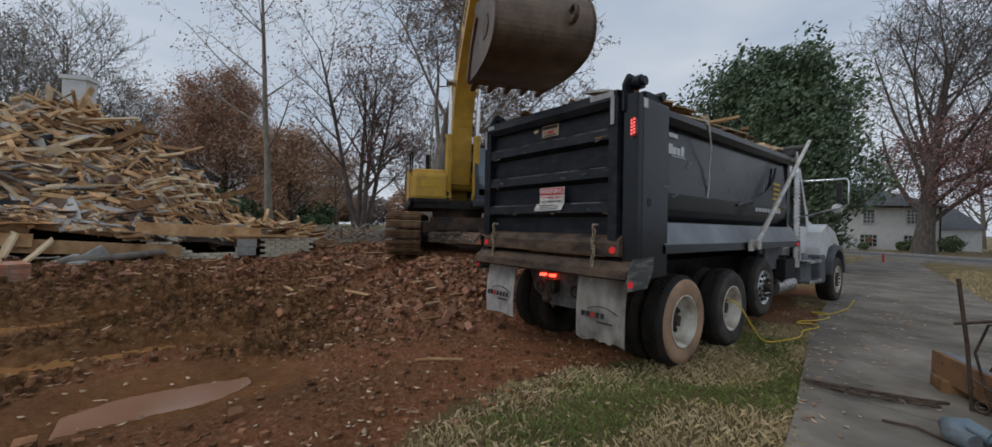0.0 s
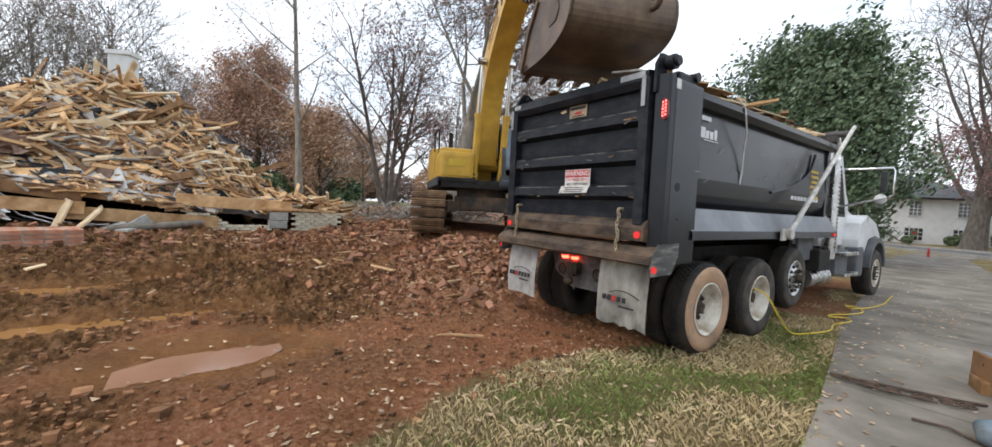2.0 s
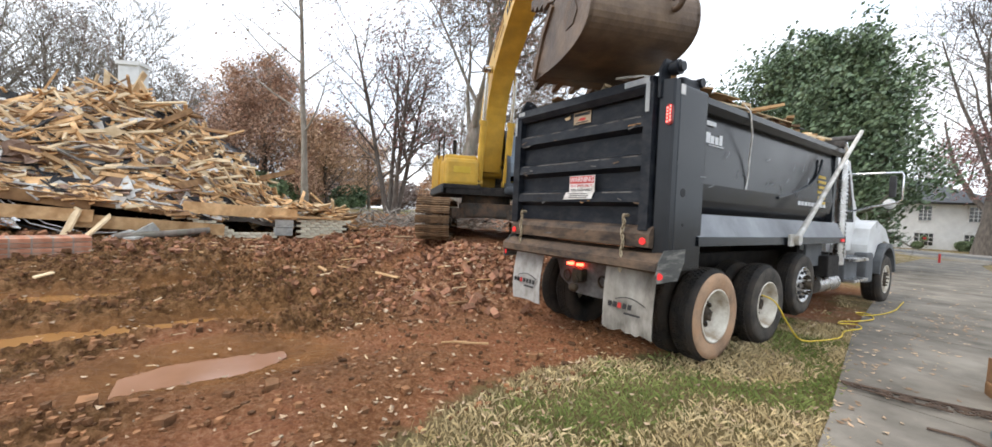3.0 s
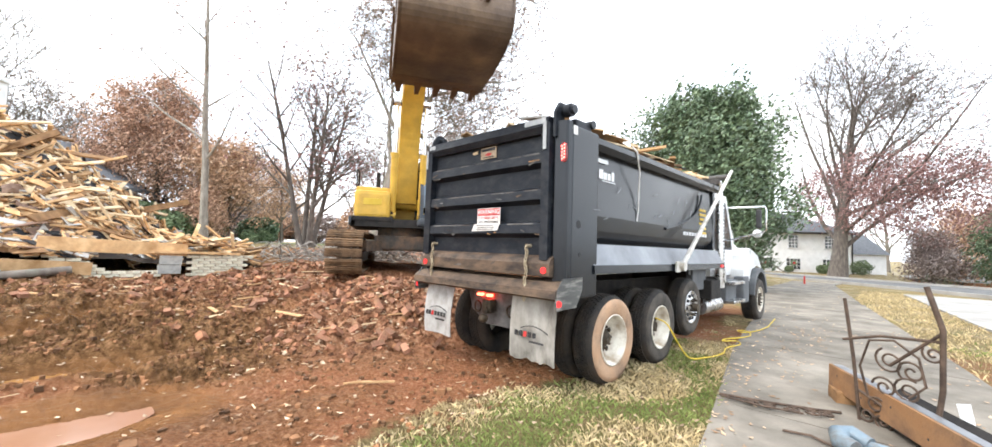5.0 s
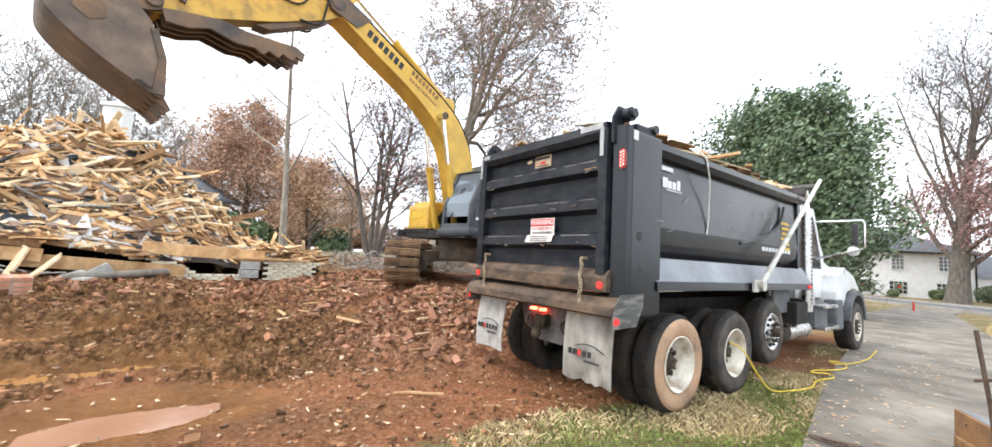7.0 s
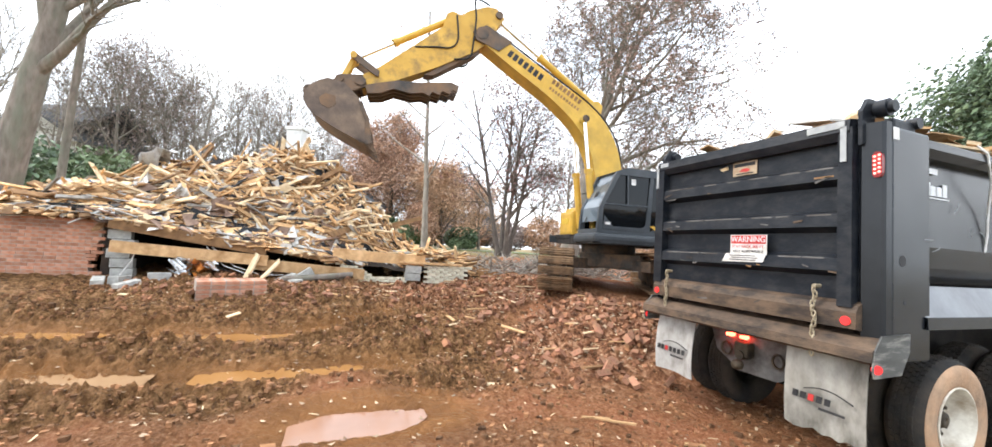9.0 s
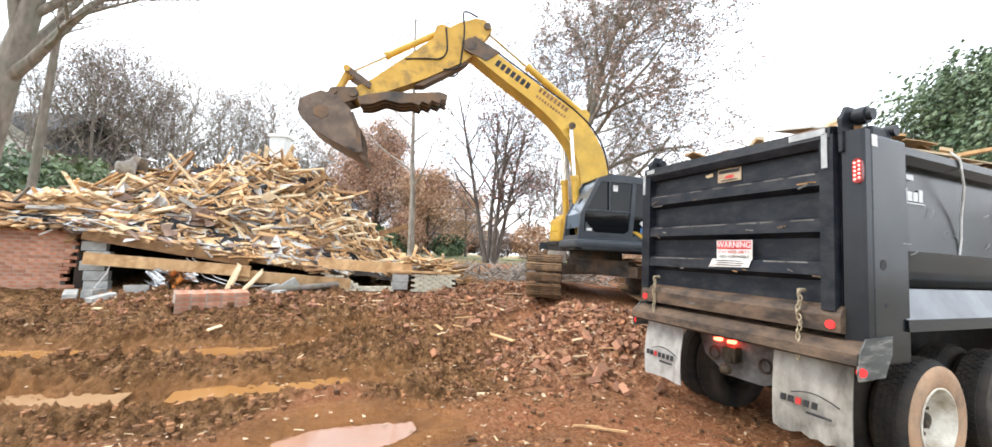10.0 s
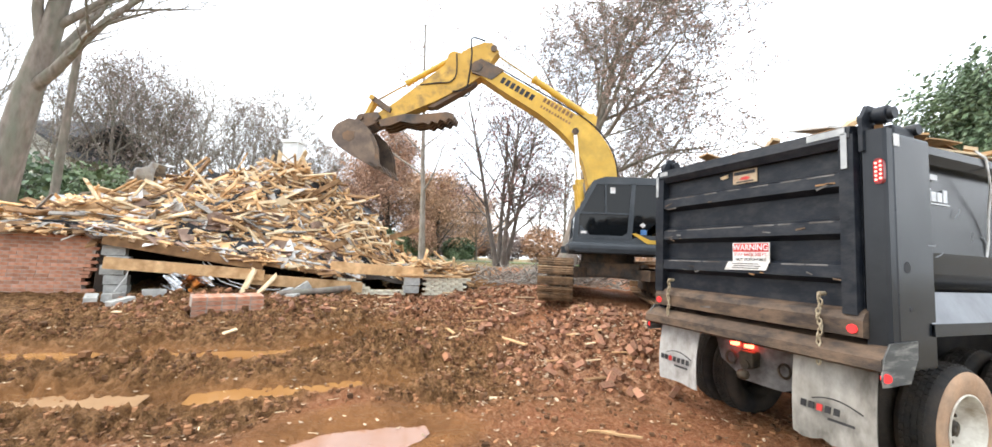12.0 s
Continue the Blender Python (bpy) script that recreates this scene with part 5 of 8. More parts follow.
lug = Shape()
for y in (-0.14, 0.14):
    lug.prism([(2.1, 1.32), (2.4, 1.64), (2.55, 1.62), (2.8, 1.18)], "y", y - 0.025, y + 0.025)
part("cylinder_lug", lug, YELLOW, boom)
for s in (1, -1):
    # lettering as plain bars along the straight run
    d = Vector((1.2, 0, -0.45)).normalized()
    tilt = math.degrees(math.atan2(0.45, 1.2))
    for k in range(7):
        c = Vector((4.70, s * 0.254, 0.30)) - d * 0.15 * k if s > 0 else Vector((4.70, s * 0.254, 0.30)) - d * 0.15 * k
        part("letter_shape", Shape().box(c.x, c.y, c.z, 0.105, 0.006, 0.17, 0, tilt, 0, cut=0.002), INK, boom, "dark maker lettering shape" if k == 0 else "")
    for k in range(8):
        c = Vector((3.58, s * 0.254, 0.80)) - d * 0.115 * k + Vector((0, 0, 0.03))
        part("letter_shape", Shape().box(c.x, c.y, c.z, 0.075, 0.006, 0.12, 0, tilt, 0), WOOD_OLD, boom)
    for k in range(11):
        c = Vector((3.50, s * 0.254, 0.66)) - d * 0.085 * k
        part("letter_bar", Shape().box(c.x, c.y, c.z, 0.05, 0.006, 0.07, 0, tilt, 0), WOOD_OLD, boom)
for y in (-0.10, 0.0, 0.10):
    line = curve([(0.3, 0.66), (1.2, 1.26), (1.95, 1.42), (2.7, 1.30), (3.5, 1.0), (4.4, 0.66), (5.1, 0.40)], 5)
    part("hydraulic_line", Shape().tube([(a, y * 1.6 + 0.05, b + 0.02) for a, b in line], 0.02, 6), HOSE if y else YELLOW_WORN, boom)

arm_prof = [(-0.70, 0.16), (-0.64, 0.44), (-0.45, 0.56), (0.0, 0.62), (0.5, 0.56), (1.5, 0.36), (2.5, 0.18), (3.08, 0.14), (3.16, 0), (3.08, -0.14), (2.5, -0.22), (1.4, -0.30), (0.4, -0.30), (-0.05, -0.24), (-0.40, 0.0)]
stick = part("stick", Shape().prism(arm_prof, "y", -0.19, 0.19), YELLOW_WORN, digger, "worn yellow stick arm")
part("stick_pivot", Shape().rod((0, -0.29, 0), (0, 0.29, 0), 0.15, 18), STEEL_DARK, stick)
part("stick_pin", Shape().rod((ARM_PIN.x, -0.24, ARM_PIN.z), (ARM_PIN.x, 0.24, ARM_PIN.z), 0.09, 14), STEEL_DARK, stick)
lug = Shape()
for y in (-0.13, 0.13):
    lug.prism([(0.15, 0.52), (0.38, 0.76), (0.54, 0.76), (0.8, 0.48)], "y", y - 0.025, y + 0.025)
part("cylinder_lug", lug, YELLOW_WORN, stick)
part("stick_tip", Shape().rod((ARM_L, -0.3, 0), (ARM_L, 0.3, 0), 0.12, 16), STEEL_DARK, stick)
part("wear_plate", Shape().prism([(0.2, -0.305), (1.3, -0.305), (1.7, -0.33), (1.5, -0.42), (0.4, -0.36)], "y", -0.15, 0.15), STEEL_DARK, stick, "dark thumb cylinder guard")
hose_pts = curve([(-0.5, 0.22, 0.55), (-0.2, 0.32, 0.75), (0.0, 0.30, 0.35), (0.3, 0.25, -0.1), (0.55, 0.22, -0.38), (0.9, 0.2, -0.28)], 5)
part("loose_hose", Shape().tube(hose_pts, 0.022, 6), HOSE, stick, "black looped hose")
part("loose_hose", Shape().tube([(a, -b, c) for a, b, c in hose_pts], 0.022, 6), HOSE, stick)
part("loose_hose", Shape().tube(curve([(0.35, 0.2, 0.62), (0.6, 0.23, 0.1), (0.85, 0.23, -0.02), (1.15, 0.21, 0.12), (1.6, 0.2, 0.3)], 5), 0.02, 6), HOSE, stick)
# thumb, hinged under the stick
thumb = Shape()
tp_top = [(3.02, -0.12), (2.75, -0.18), (2.3, -0.30), (1.95, -0.50), (1.25, -0.78)]
teeth_low = [(1.12, -0.92), (1.22, -1.04)] + [(1.30 + 0.11 * k, (-1.04 if k % 2 else -0.95) + 0.035 * k) for k in range(7)] + [(2.2, -0.66), (2.5, -0.42), (2.8, -0.40), (3.05, -0.30)]
for y in (-0.30, -0.10, 0.10, 0.30):
    thumb.prism(tp_top + teeth_low, "y", y - 0.03, y + 0.03)
thumb.prism([(3.0, -0.14), (2.75, -0.2), (2.3, -0.32), (1.95, -0.52), (1.4, -0.74), (1.45, -0.80), (2.0, -0.58), (2.35, -0.38), (3.0, -0.2)], "y", -0.32, 0.32)
part("thumb", thumb, STEEL_DARK, stick, "toothed dark steel thumb")

# bucket: x from pin to teeth, z towards the shell
BUCKET_R = 1.629
shell_line = curve([(-0.02, 0.62), (0.08, 0.98), (0.32, 1.16), (0.62, 1.06), (1.02, 0.68), (1.42, 0.18)], 5)
inside = [(a * 0.97 + 0.03, b - 0.035) for a, b in shell_line]
bucket_shell = Shape().prism(shell_line + inside[::-1], "y", -0.60, 0.60)
bucket = part("bucket", bucket_shell, STEEL_BUCKET, digger, "worn steel digging bucket")
for s in (1, -1):
    part("bucket_side", Shape().prism(shell_line + [(1.40, 0.06), (0.95, 0.02), (0.45, 0.10), (0.12, 0.32)], "y", s * 0.60 - 0.02, s * 0.60 + 0.02), STEEL_BUCKET, bucket, "bucket side plate")
    part("side_cutter", Shape().prism([(1.44, 0.16), (1.46, 0.02), (0.95, -0.03), (0.55, 0.04), (0.55, 0.12), (0.95, 0.06)], "y", s * 0.63 - 0.02, s * 0.63 + 0.02), STEEL_DARK, bucket)
    part("bucket_crest", Shape().prism([(0.30, 0.72), (0.36, 0.86), (0.50, 0.86), (0.62, 0.72), (0.55, 0.56), (0.38, 0.54)], "y", s * 0.623 - 0.008, s * 0.623 + 0.008), STEEL_DARK, bucket, "raised cast mark")
part("cutting_lip", Shape().prism([(1.30, 0.34), (1.50, 0.08), (1.46, 0.04), (1.26, 0.28)], "y", -0.62, 0.62), STEEL_DARK, bucket, "worn cutting lip")
for k in range(5):
    y = -0.52 + 0.26 * k
    part("tooth", Shape().add([(1.36, y - 0.06, 0.24), (1.36, y + 0.06, 0.24), (1.36, y + 0.06, 0.06), (1.36, y - 0.06, 0.06), (BUCKET_R + 0.02, y - 0.028, -0.01), (BUCKET_R + 0.02, y + 0.028, -0.01), (BUCKET_R, y + 0.028, -0.05), (BUCKET_R, y - 0.028, -0.05)],
         [(0, 1, 2, 3), (7, 6, 5, 4), (0, 4, 5, 1), (1, 5, 6, 2), (2, 6, 7, 3), (3, 7, 4, 0)]), STEEL_DARK, bucket, "worn bucket tooth")
for y in (-0.26, 0.26):
    ear = Shape().prism([(-0.14, -0.08), (-0.20, 0.40), (-0.12, 0.52), (0.02, 0.72), (0.14, 0.98), (0.24, 0.70), (0.22, 0.36), (0.12, -0.10)], "y", y - 0.035, y + 0.035)
    part("hinge_ear", ear, STEEL_DARK, bucket, "bucket hinge ear")
ears = Shape()
ears.rod((0, -0.34, 0), (0, 0.34, 0), 0.10, 14).rod((-0.10, -0.34, 0.42), (-0.10, 0.34, 0.42), 0.08, 14)
part("hinge_pin", ears, STEEL_DARK, bucket, "greasy hinge pin")
part("back_plate", Shape().prism([(0.0, 0.60), (0.10, 0.36), (0.16, 0.38), (0.06, 0.66)], "y", -0.60, 0.60), STEEL_DARK, bucket)
part("lift_eye", Shape().tube([(0.1 + 0.09 * math.cos(a) - 0.03, 0.3, 1.06 + 0.09 * math.sin(a)) for a in [2 * math.pi * i / 12 for i in range(13)]], 0.03, 8, caps=False), STEEL_DARK, bucket, "lifting eye")

# rams: sleeves and rods along x
rams = {}
for name, sleeve, rodl, r in (("boom_ram_left", 1.55, 1.35, 0.085), ("boom_ram_right", 1.55, 1.35, 0.085), ("stick_ram", 1.95, 1.75, 0.085), ("bucket_ram", 1.5, 1.25, 0.075)):
    a = part("ram_sleeve", Shape().rod((0, 0, 0), (sleeve, 0, 0), r, 18).rod((sleeve - 0.1, 0, 0), (sleeve, 0, 0), r * 1.25, 18).rod((0, -r, 0), (0, r, 0), r * 1.2, 14), YELLOW, digger, "yellow hydraulic ram sleeve")
    b = part("ram_rod", Shape().rod((0, 0, 0), (rodl, 0, 0), r * 0.55, 14).rod((0, -r, 0), (0, r, 0), r * 1.05, 14), CHROME, digger, "chrome hydraulic ram rod")
    rams[name] = (a, b)
link_a = part("tipping_link", Shape().prism([(-0.06, -0.05), (0.0, 0.07), (0.62, 0.07), (0.68, 0), (0.62, -0.07), (0.0, -0.07)], "y", -0.26, -0.21).prism([(-0.06, -0.05), (0.0, 0.07), (0.62, 0.07), (0.68, 0), (0.62, -0.07), (0.0, -0.07)], "y", 0.21, 0.26), STEEL_DARK, digger, "bucket tipping link")
link_b = part("bucket_link", Shape().box(0.32, 0, 0, 0.66, 0.22, 0.13, cut=0.03).rod((0, -0.28, 0), (0, 0.28, 0), 0.075, 12), YELLOW_WORN, digger, "yellow bucket link")

# seconds, swing, boom, stick, bucket (degrees, in the site's axes)
SWING = [(0.0, -25.0, 50.9, -41.4, -134.2), (1.2, -23.0, 47.8, -40.6, -133.3), (2.5, -21.5, 45.1, -39.7, -132.3), (3.5, -21.3, 44.2, -37.2, -130.0), (4.5, -22.4, 44.1, -35.0, -127.3), (5.0, -28.7, 48.7, -33.9, -129.3),
         (5.5, -42.1, 53.7, -32.3, -108.3), (6.0, -56.9, 50.0, -26.9, -105.6), (6.5, -73.0, 49.0, -25.6, -96.8), (7.0, -77.4, 44.1, -27.6, -98.9), (7.5, -83.8, 46.0, -30.6, -103.0),
         (8.5, -93.0, 48.3, -31.0, -105.0), (9.5, -99.6, 50.7, -30.9, -104.5), (10.5, -103.5, 51.5, -30.4, -104.0), (12.0, -116.5, 51.0, -28.0, -104.5)]


def joints(t):
    """Angles at a time, gliding between the table's rows."""
    k = max(0, min(len(SWING) - 2, next((i for i in range(len(SWING) - 1) if t <= SWING[i + 1][0]), len(SWING) - 2)))
    rows = [SWING[max(0, min(len(SWING) - 1, k + j))] for j in (-1, 0, 1, 2)]
    t0, t1 = rows[1][0], rows[2][0]
    u, out = (t - t0) / (t1 - t0), []
    for c in range(1, 5):
        d0 = (rows[2][c] - rows[0][c]) / max(1e-6, rows[2][0] - rows[0][0]) if k > 0 else (rows[2][c] - rows[1][c]) / (t1 - t0)
        d1 = (rows[3][c] - rows[1][c]) / max(1e-6, rows[3][0] - rows[1][0]) if k < len(SWING) - 2 else (rows[2][c] - rows[1][c]) / (t1 - t0)
        h = t1 - t0
        out.append((2 * u ** 3 - 3 * u ** 2 + 1) * rows[1][c] + (u ** 3 - 2 * u ** 2 + u) * h * d0 + (-2 * u ** 3 + 3 * u ** 2) * rows[2][c] + (u ** 3 - u ** 2) * h * d1)
    return out


def meet(a, ra, b, rb, outward):
    """Where two links meet in the boom's plane."""
    d = b - a
    L = min(max(d.length, 1e-4), (ra + rb) * 0.999)
    x = (ra * ra - rb * rb + L * L) / (2 * L)
    h = math.sqrt(max(0.0, ra * ra - x * x))
    e = d.normalized()
    n1 = Vector((-e.z, 0, e.x))
    p, q = a + e * x + n1 * h, a + e * x - n1 * h
    return p if (p - a).dot(outward) > (q - a).dot(outward) else q


def aim(a, b):
    d = b - a
    return Matrix.Translation(a) @ pose(0, 0, 0, 0, -math.degrees(math.atan2(d.z, d.x)), 0)


def digger_rows():
    rows = {"upper": [], "boom": [], "stick": [], "bucket": [], "link_a": [], "link_b": []}
    rows.update({n + e: [] for n in rams for e in ("_a", "_b")})
    for k in range(0, 121):
        t = k / 10
        sw, bo, st, bu = joints(t)
        up = pose(0, 0, 0, 0, 0, sw - TRACK_TURN)
        mb = Matrix.Translation(FOOT) @ pose(0, 0, 0, 0, -bo, 0)
        tip = mb @ Vector((BOOM_L, 0, 0))
        ms = Matrix.Translation(tip) @ pose(0, 0, 0, 0, -st, 0)
        pin = ms @ Vector((ARM_L, 0, 0))
        mk = Matrix.Translation(pin) @ pose(0, 0, 0, 0, -bu, 0)
        rows["upper"].append((t, up))
        rows["boom"].append((t, up @ mb))
        rows["stick"].append((t, up @ ms))
        rows["bucket"].append((t, up @ mk))
        a, b = ms @ Vector((ARM_L - 0.42, 0, 0.04)), mk @ Vector((-0.10, 0, 0.42))
        j = meet(a, 0.62, b, 0.64, (ms.to_3x3() @ Vector((0.2, 0, 1))))
        rows["link_a"].append((t, up @ aim(a, j)))
        rows["link_b"].append((t, up @ aim(j, b)))
        for n, side in (("boom_ram_left", 0.35), ("boom_ram_right", -0.35)):
            p, q, off = CYL_BASE.copy(), mb @ BOOM_PIN, Matrix.Translation((0, side, 0))
            rows[n + "_a"].append((t, up @ off @ aim(p, q)))
            rows[n + "_b"].append((t, up @ off @ aim(q, p)))
        p, q = mb @ ARM_CYL, ms @ ARM_PIN
        rows["stick_ram_a"].append((t, up @ aim(p, q)))
        rows["stick_ram_b"].append((t, up @ aim(q, p)))
        p = ms @ BUCKET_CYL
        rows["bucket_ram_a"].append((t, up @ aim(p, j)))
        rows["bucket_ram_b"].append((t, up @ aim(j, p)))
    return rows

# ---------------------------------------------------------------- the ruin
FRONT = -7.8


def deck_z(y):
    return np.interp(y, [-13, -8.6, -6.4, -3.5, -0.5], [2.0, 1.98, 1.62, 1.22, 1.12])


def ridge_z(y):
    return np.interp(y, [-13.5, -12.3, -11.3, -10.6, -9.5, -7.5, -5.6, -4.2, -2.7, -1.8, -0.5], [1.6, 1.72, 1.95, 2.35, 3.05, 3.85, 4.22, 3.75, 2.2, 1.5, 1.0])


def heap(x, y):
    base, top = deck_z(y), ridge_z(y)
    u = np.clip((FRONT + 0.1 - x) / 3.5, 0, 1) ** 1.05
    v = np.clip((x + 16.0) / 4.6, 0, 1)
    return base + (top - base) * np.minimum(u, v) + 0.12 * math.sin(2.1 * y + x) * float(u > 0.1)


pile = thing("demolition_pile", pose(0, 0, 0), "tall heap of splintered timber, boards and torn roofing", "debris pile")
rng = random.Random(11)
# Core sheet below the planks; near-black stands in for shade between them.
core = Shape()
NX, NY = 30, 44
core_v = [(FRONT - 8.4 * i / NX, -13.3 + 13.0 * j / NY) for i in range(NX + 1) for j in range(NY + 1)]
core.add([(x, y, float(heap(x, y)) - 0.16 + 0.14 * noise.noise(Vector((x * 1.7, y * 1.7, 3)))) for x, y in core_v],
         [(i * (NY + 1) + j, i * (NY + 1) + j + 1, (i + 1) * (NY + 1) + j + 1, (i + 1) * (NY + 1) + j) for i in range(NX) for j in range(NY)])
part("pile_core", core, DARK_VOID, pile, "near-black core sheet, shade between the boards in its colour")


def plank_points(L, W, T, r):
    """A board with torn, slanting ends, slightly bowed."""
    a, b, c = r.uniform(-0.9, 0.9) * W, r.uniform(-0.9, 0.9) * W, r.uniform(-0.03, 0.03) * L
    v = []
    for x, sk in ((-L / 2, a), (0, 0), (L / 2, b)):
        bow = c if x == 0 else 0
        for y, z in ((-W / 2, -T / 2), (W / 2, -T / 2), (W / 2, T / 2), (-W / 2, T / 2)):
            v.append((x + sk * (y / W) * (1 if x else 0), y + bow, z))
    f = [(0, 1, 2, 3), (11, 10, 9, 8)] + [(s + k, s + (k + 1) % 4, s + 4 + (k + 1) % 4, s + 4 + k) for s in (0, 4) for k in range(4)]
    return v, f


def heap_normal(x, y, e=0.25):
    gx = (float(heap(x + e, y)) - float(heap(x - e, y))) / (2 * e)
    gy = (float(heap(x, y + e)) - float(heap(x, y - e)) ) / (2 * e)
    return Vector((-gx, -gy, 1)).normalized()


def lay(x, y, z, normal, yaw, tip, r):
    """A pose lying on a slope, turned by yaw and tipped."""
    ax = Vector((math.cos(yaw), math.sin(yaw), 0))
    ax = (ax - normal * ax.dot(normal)).normalized()
    side = normal.cross(ax)
    m = Matrix((ax, side, normal)).transposed().to_4x4()
    return Matrix.Translation((x, y, z)) @ m @ pose(0, 0, 0, r.uniform(-35, 35), tip, 0)


mix = [(WOOD_NEW, 0.40), (WOOD_PALE, 0.22), (WOOD_OLD, 0.14), (WOOD_GREY, 0.05), (PLASTERBOARD, 0.07), (TARPAPER, 0.06), (SHINGLE, 0.06)]


def pick(r):
    u, acc = r.random(), 0
    for m, w in mix:
        acc += w
        if u < acc:
            return m
    return WOOD_NEW


def debris_size(m, r):
    if m in (PLASTERBOARD, TARPAPER, SHINGLE):
        return r.uniform(0.2, 0.75), r.uniform(0.15, 0.5), r.uniform(0.01, 0.03)
    kind = r.random()
    if kind < 0.45:
        return r.uniform(0.4, 1.8), r.uniform(0.05, 0.11), 0.035
    if kind < 0.75:
        return r.uniform(0.2, 1.0), r.uniform(0.015, 0.05), r.uniform(0.015, 0.035)
    if kind < 0.93:
        return r.uniform(0.2, 0.8), r.uniform(0.08, 0.22), 0.02
    return r.uniform(0.3, 0.9), r.uniform(0.2, 0.4), 0.012


shapes = {m.name: Shape() for m, _ in mix}
for k in range(12000):
    y = rng.uniform(-13.2, -0.7)
    x = FRONT + 0.15 - abs(rng.gauss(0, 1)) * 2.9
    if x < -15.5:
        continue
    if y > -3.7 and x > FRONT - 0.55:
        continue
    m = pick(rng)
    L, W, T = debris_size(m, rng)
    edge = FRONT - x < 0.7
    if edge:
        L = min(L, 0.8)
    nrm = heap_normal(x, y)
    yaw = rng.uniform(0, 2 * math.pi) if rng.random() < 0.55 else rng.gauss(math.pi / 2, 0.5)
    tip = rng.gauss(0, 6 if edge else 14)
    z = float(heap(x, y)) + (0.03 if edge else rng.uniform(-0.10, 0.20))
    mm = lay(x, y, z, nrm, yaw, tip, rng)
    v, f = plank_points(L, W, T, rng)
    shapes[m.name].add([tuple(mm @ Vector(p)) for p in v], f)
for m, _ in mix:
    part("splintered_debris", shapes[m.name], m, pile, kind="stuff")
# the boards that stand out singly
board_meshes = []
for k in range(14):
    v, f = plank_points(rng.uniform(0.7, 2.2), rng.choice((0.06, 0.09, 0.12, 0.16)), 0.04, rng)
    board_meshes.append(Shape().add(v, f).mesh("timber", (WOOD_NEW, WOOD_PALE, WOOD_NEW, WOOD_OLD)[k % 4]))
for k in range(290):
    y = rng.uniform(-12.2, -1.2)
    x = FRONT - 0.5 - 3.3 * rng.random() ** 0.9
    nrm = heap_normal(x, y)
    yaw = rng.uniform(0, 2 * math.pi) if k % 3 else rng.gauss(math.pi / 2, 0.35)
    up_end = rng.random() < 0.07 and y > -9
    mm = lay(x, y, float(heap(x, y)) + rng.uniform(0.06, 0.2) + (0.25 if up_end else 0), nrm, yaw, rng.gauss(0, 10) - (48 if up_end else 0), rng)
    ob = new("timber", board_meshes[k % 14])
    ob.parent, ob.matrix_basis = pile, mm


def sheet_piece(name, c, size, turn, mat, label, crumple=0.12, n=7, seed=0.0, parent=None):
    """A bent, crumpled sheet with thickness."""
    s, vs = Shape(), []
    for i in range(n + 1):
        for j in range(n + 1):
            u, w = i / n - 0.5, j / n - 0.5
            h = crumple * noise.noise(Vector((u * 2.4 + seed, w * 2.4, seed))) * 2
            vs.append((u * size[0] * (1 + 0.2 * noise.noise(Vector((w * 3, seed, 1)))), w * size[1], h))
    k = len(vs)
    vs += [(a, b, c2 - 0.012) for a, b, c2 in vs]
    q = n + 1
    fs = [(i * q + j, i * q + j + 1, (i + 1) * q + j + 1, (i + 1) * q + j) for i in range(n) for j in range(n)]
    fs += [tuple(v + k for v in reversed(f)) for f in fs]
    rim = [j for j in range(q)] + [i * q + n for i in range(1, q)] + [n * q + j for j in range(n - 1, -1, -1)] + [i * q for i in range(n - 1, 0, -1)]
    fs += [(rim[a], rim[(a + 1) % len(rim)], rim[(a + 1) % len(rim)] + k, rim[a] + k) for a in range(len(rim))]
    ob = part(name, s.add(vs, fs), mat, parent, label)
    ob.matrix_basis = pose(*c, *turn)
    return ob


sheet_piece("bent_sheet", (-11.0, -9.2, 3.55), (1.3, 1.0), (35, -30, 30), SHEET_METAL, "crumpled pale metal sheet", 0.22, seed=2.0, parent=pile)
sheet_piece("bent_sheet", (-10.6, -11.0, 2.55), (1.5, 1.0), (15, 40, -20), SHEET_METAL, "grey crumpled duct sheet", 0.3, seed=5.0, parent=pile)
for k, (x, y, mt, a, b) in enumerate(((-9.8, -8.9, PLASTERBOARD, 0.9, 0.5), (-9.6, -9.8, BLUE_SCRAP, 0.3, 0.2), (-10.3, -6.7, TARPAPER, 0.9, 0.6), (-10.0, -5.6, TARPAPER, 0.8, 0.5), (-9.5, -4.4, TARPAPER, 0.6, 0.5), (-9.0, -7.8, PLASTERBOARD, 0.8, 0.4), (-9.0, -5.0, PLASTERBOARD, 0.5, 0.4),
                                      (-8.8, -6.0, BLOCK, 0.6, 0.3), (-10.8, -4.7, TARPAPER, 0.7, 0.5), (-9.9, -3.6, TARPAPER, 0.6, 0.4), (-8.6, -8.2, WOOD_GREY, 0.7, 0.4), (-10.9, -6.1, SIGN_WHITE, 0.7, 0.3), (-8.7, -4.3, SHINGLE, 0.9, 0.6), (-8.5, -6.6, SHINGLE, 0.8, 0.6))):
    n_ = heap_normal(x, y)
    e = n_.to_track_quat("Z", "Y").to_euler()
    sheet_piece("torn_sheet", (x, y, float(heap(x, y)) + 0.14), (a, b), (math.degrees(e.x), math.degrees(e.y), 40 * k), mt, "torn sheet in the heap", 0.16, seed=k * 1.7, parent=pile)
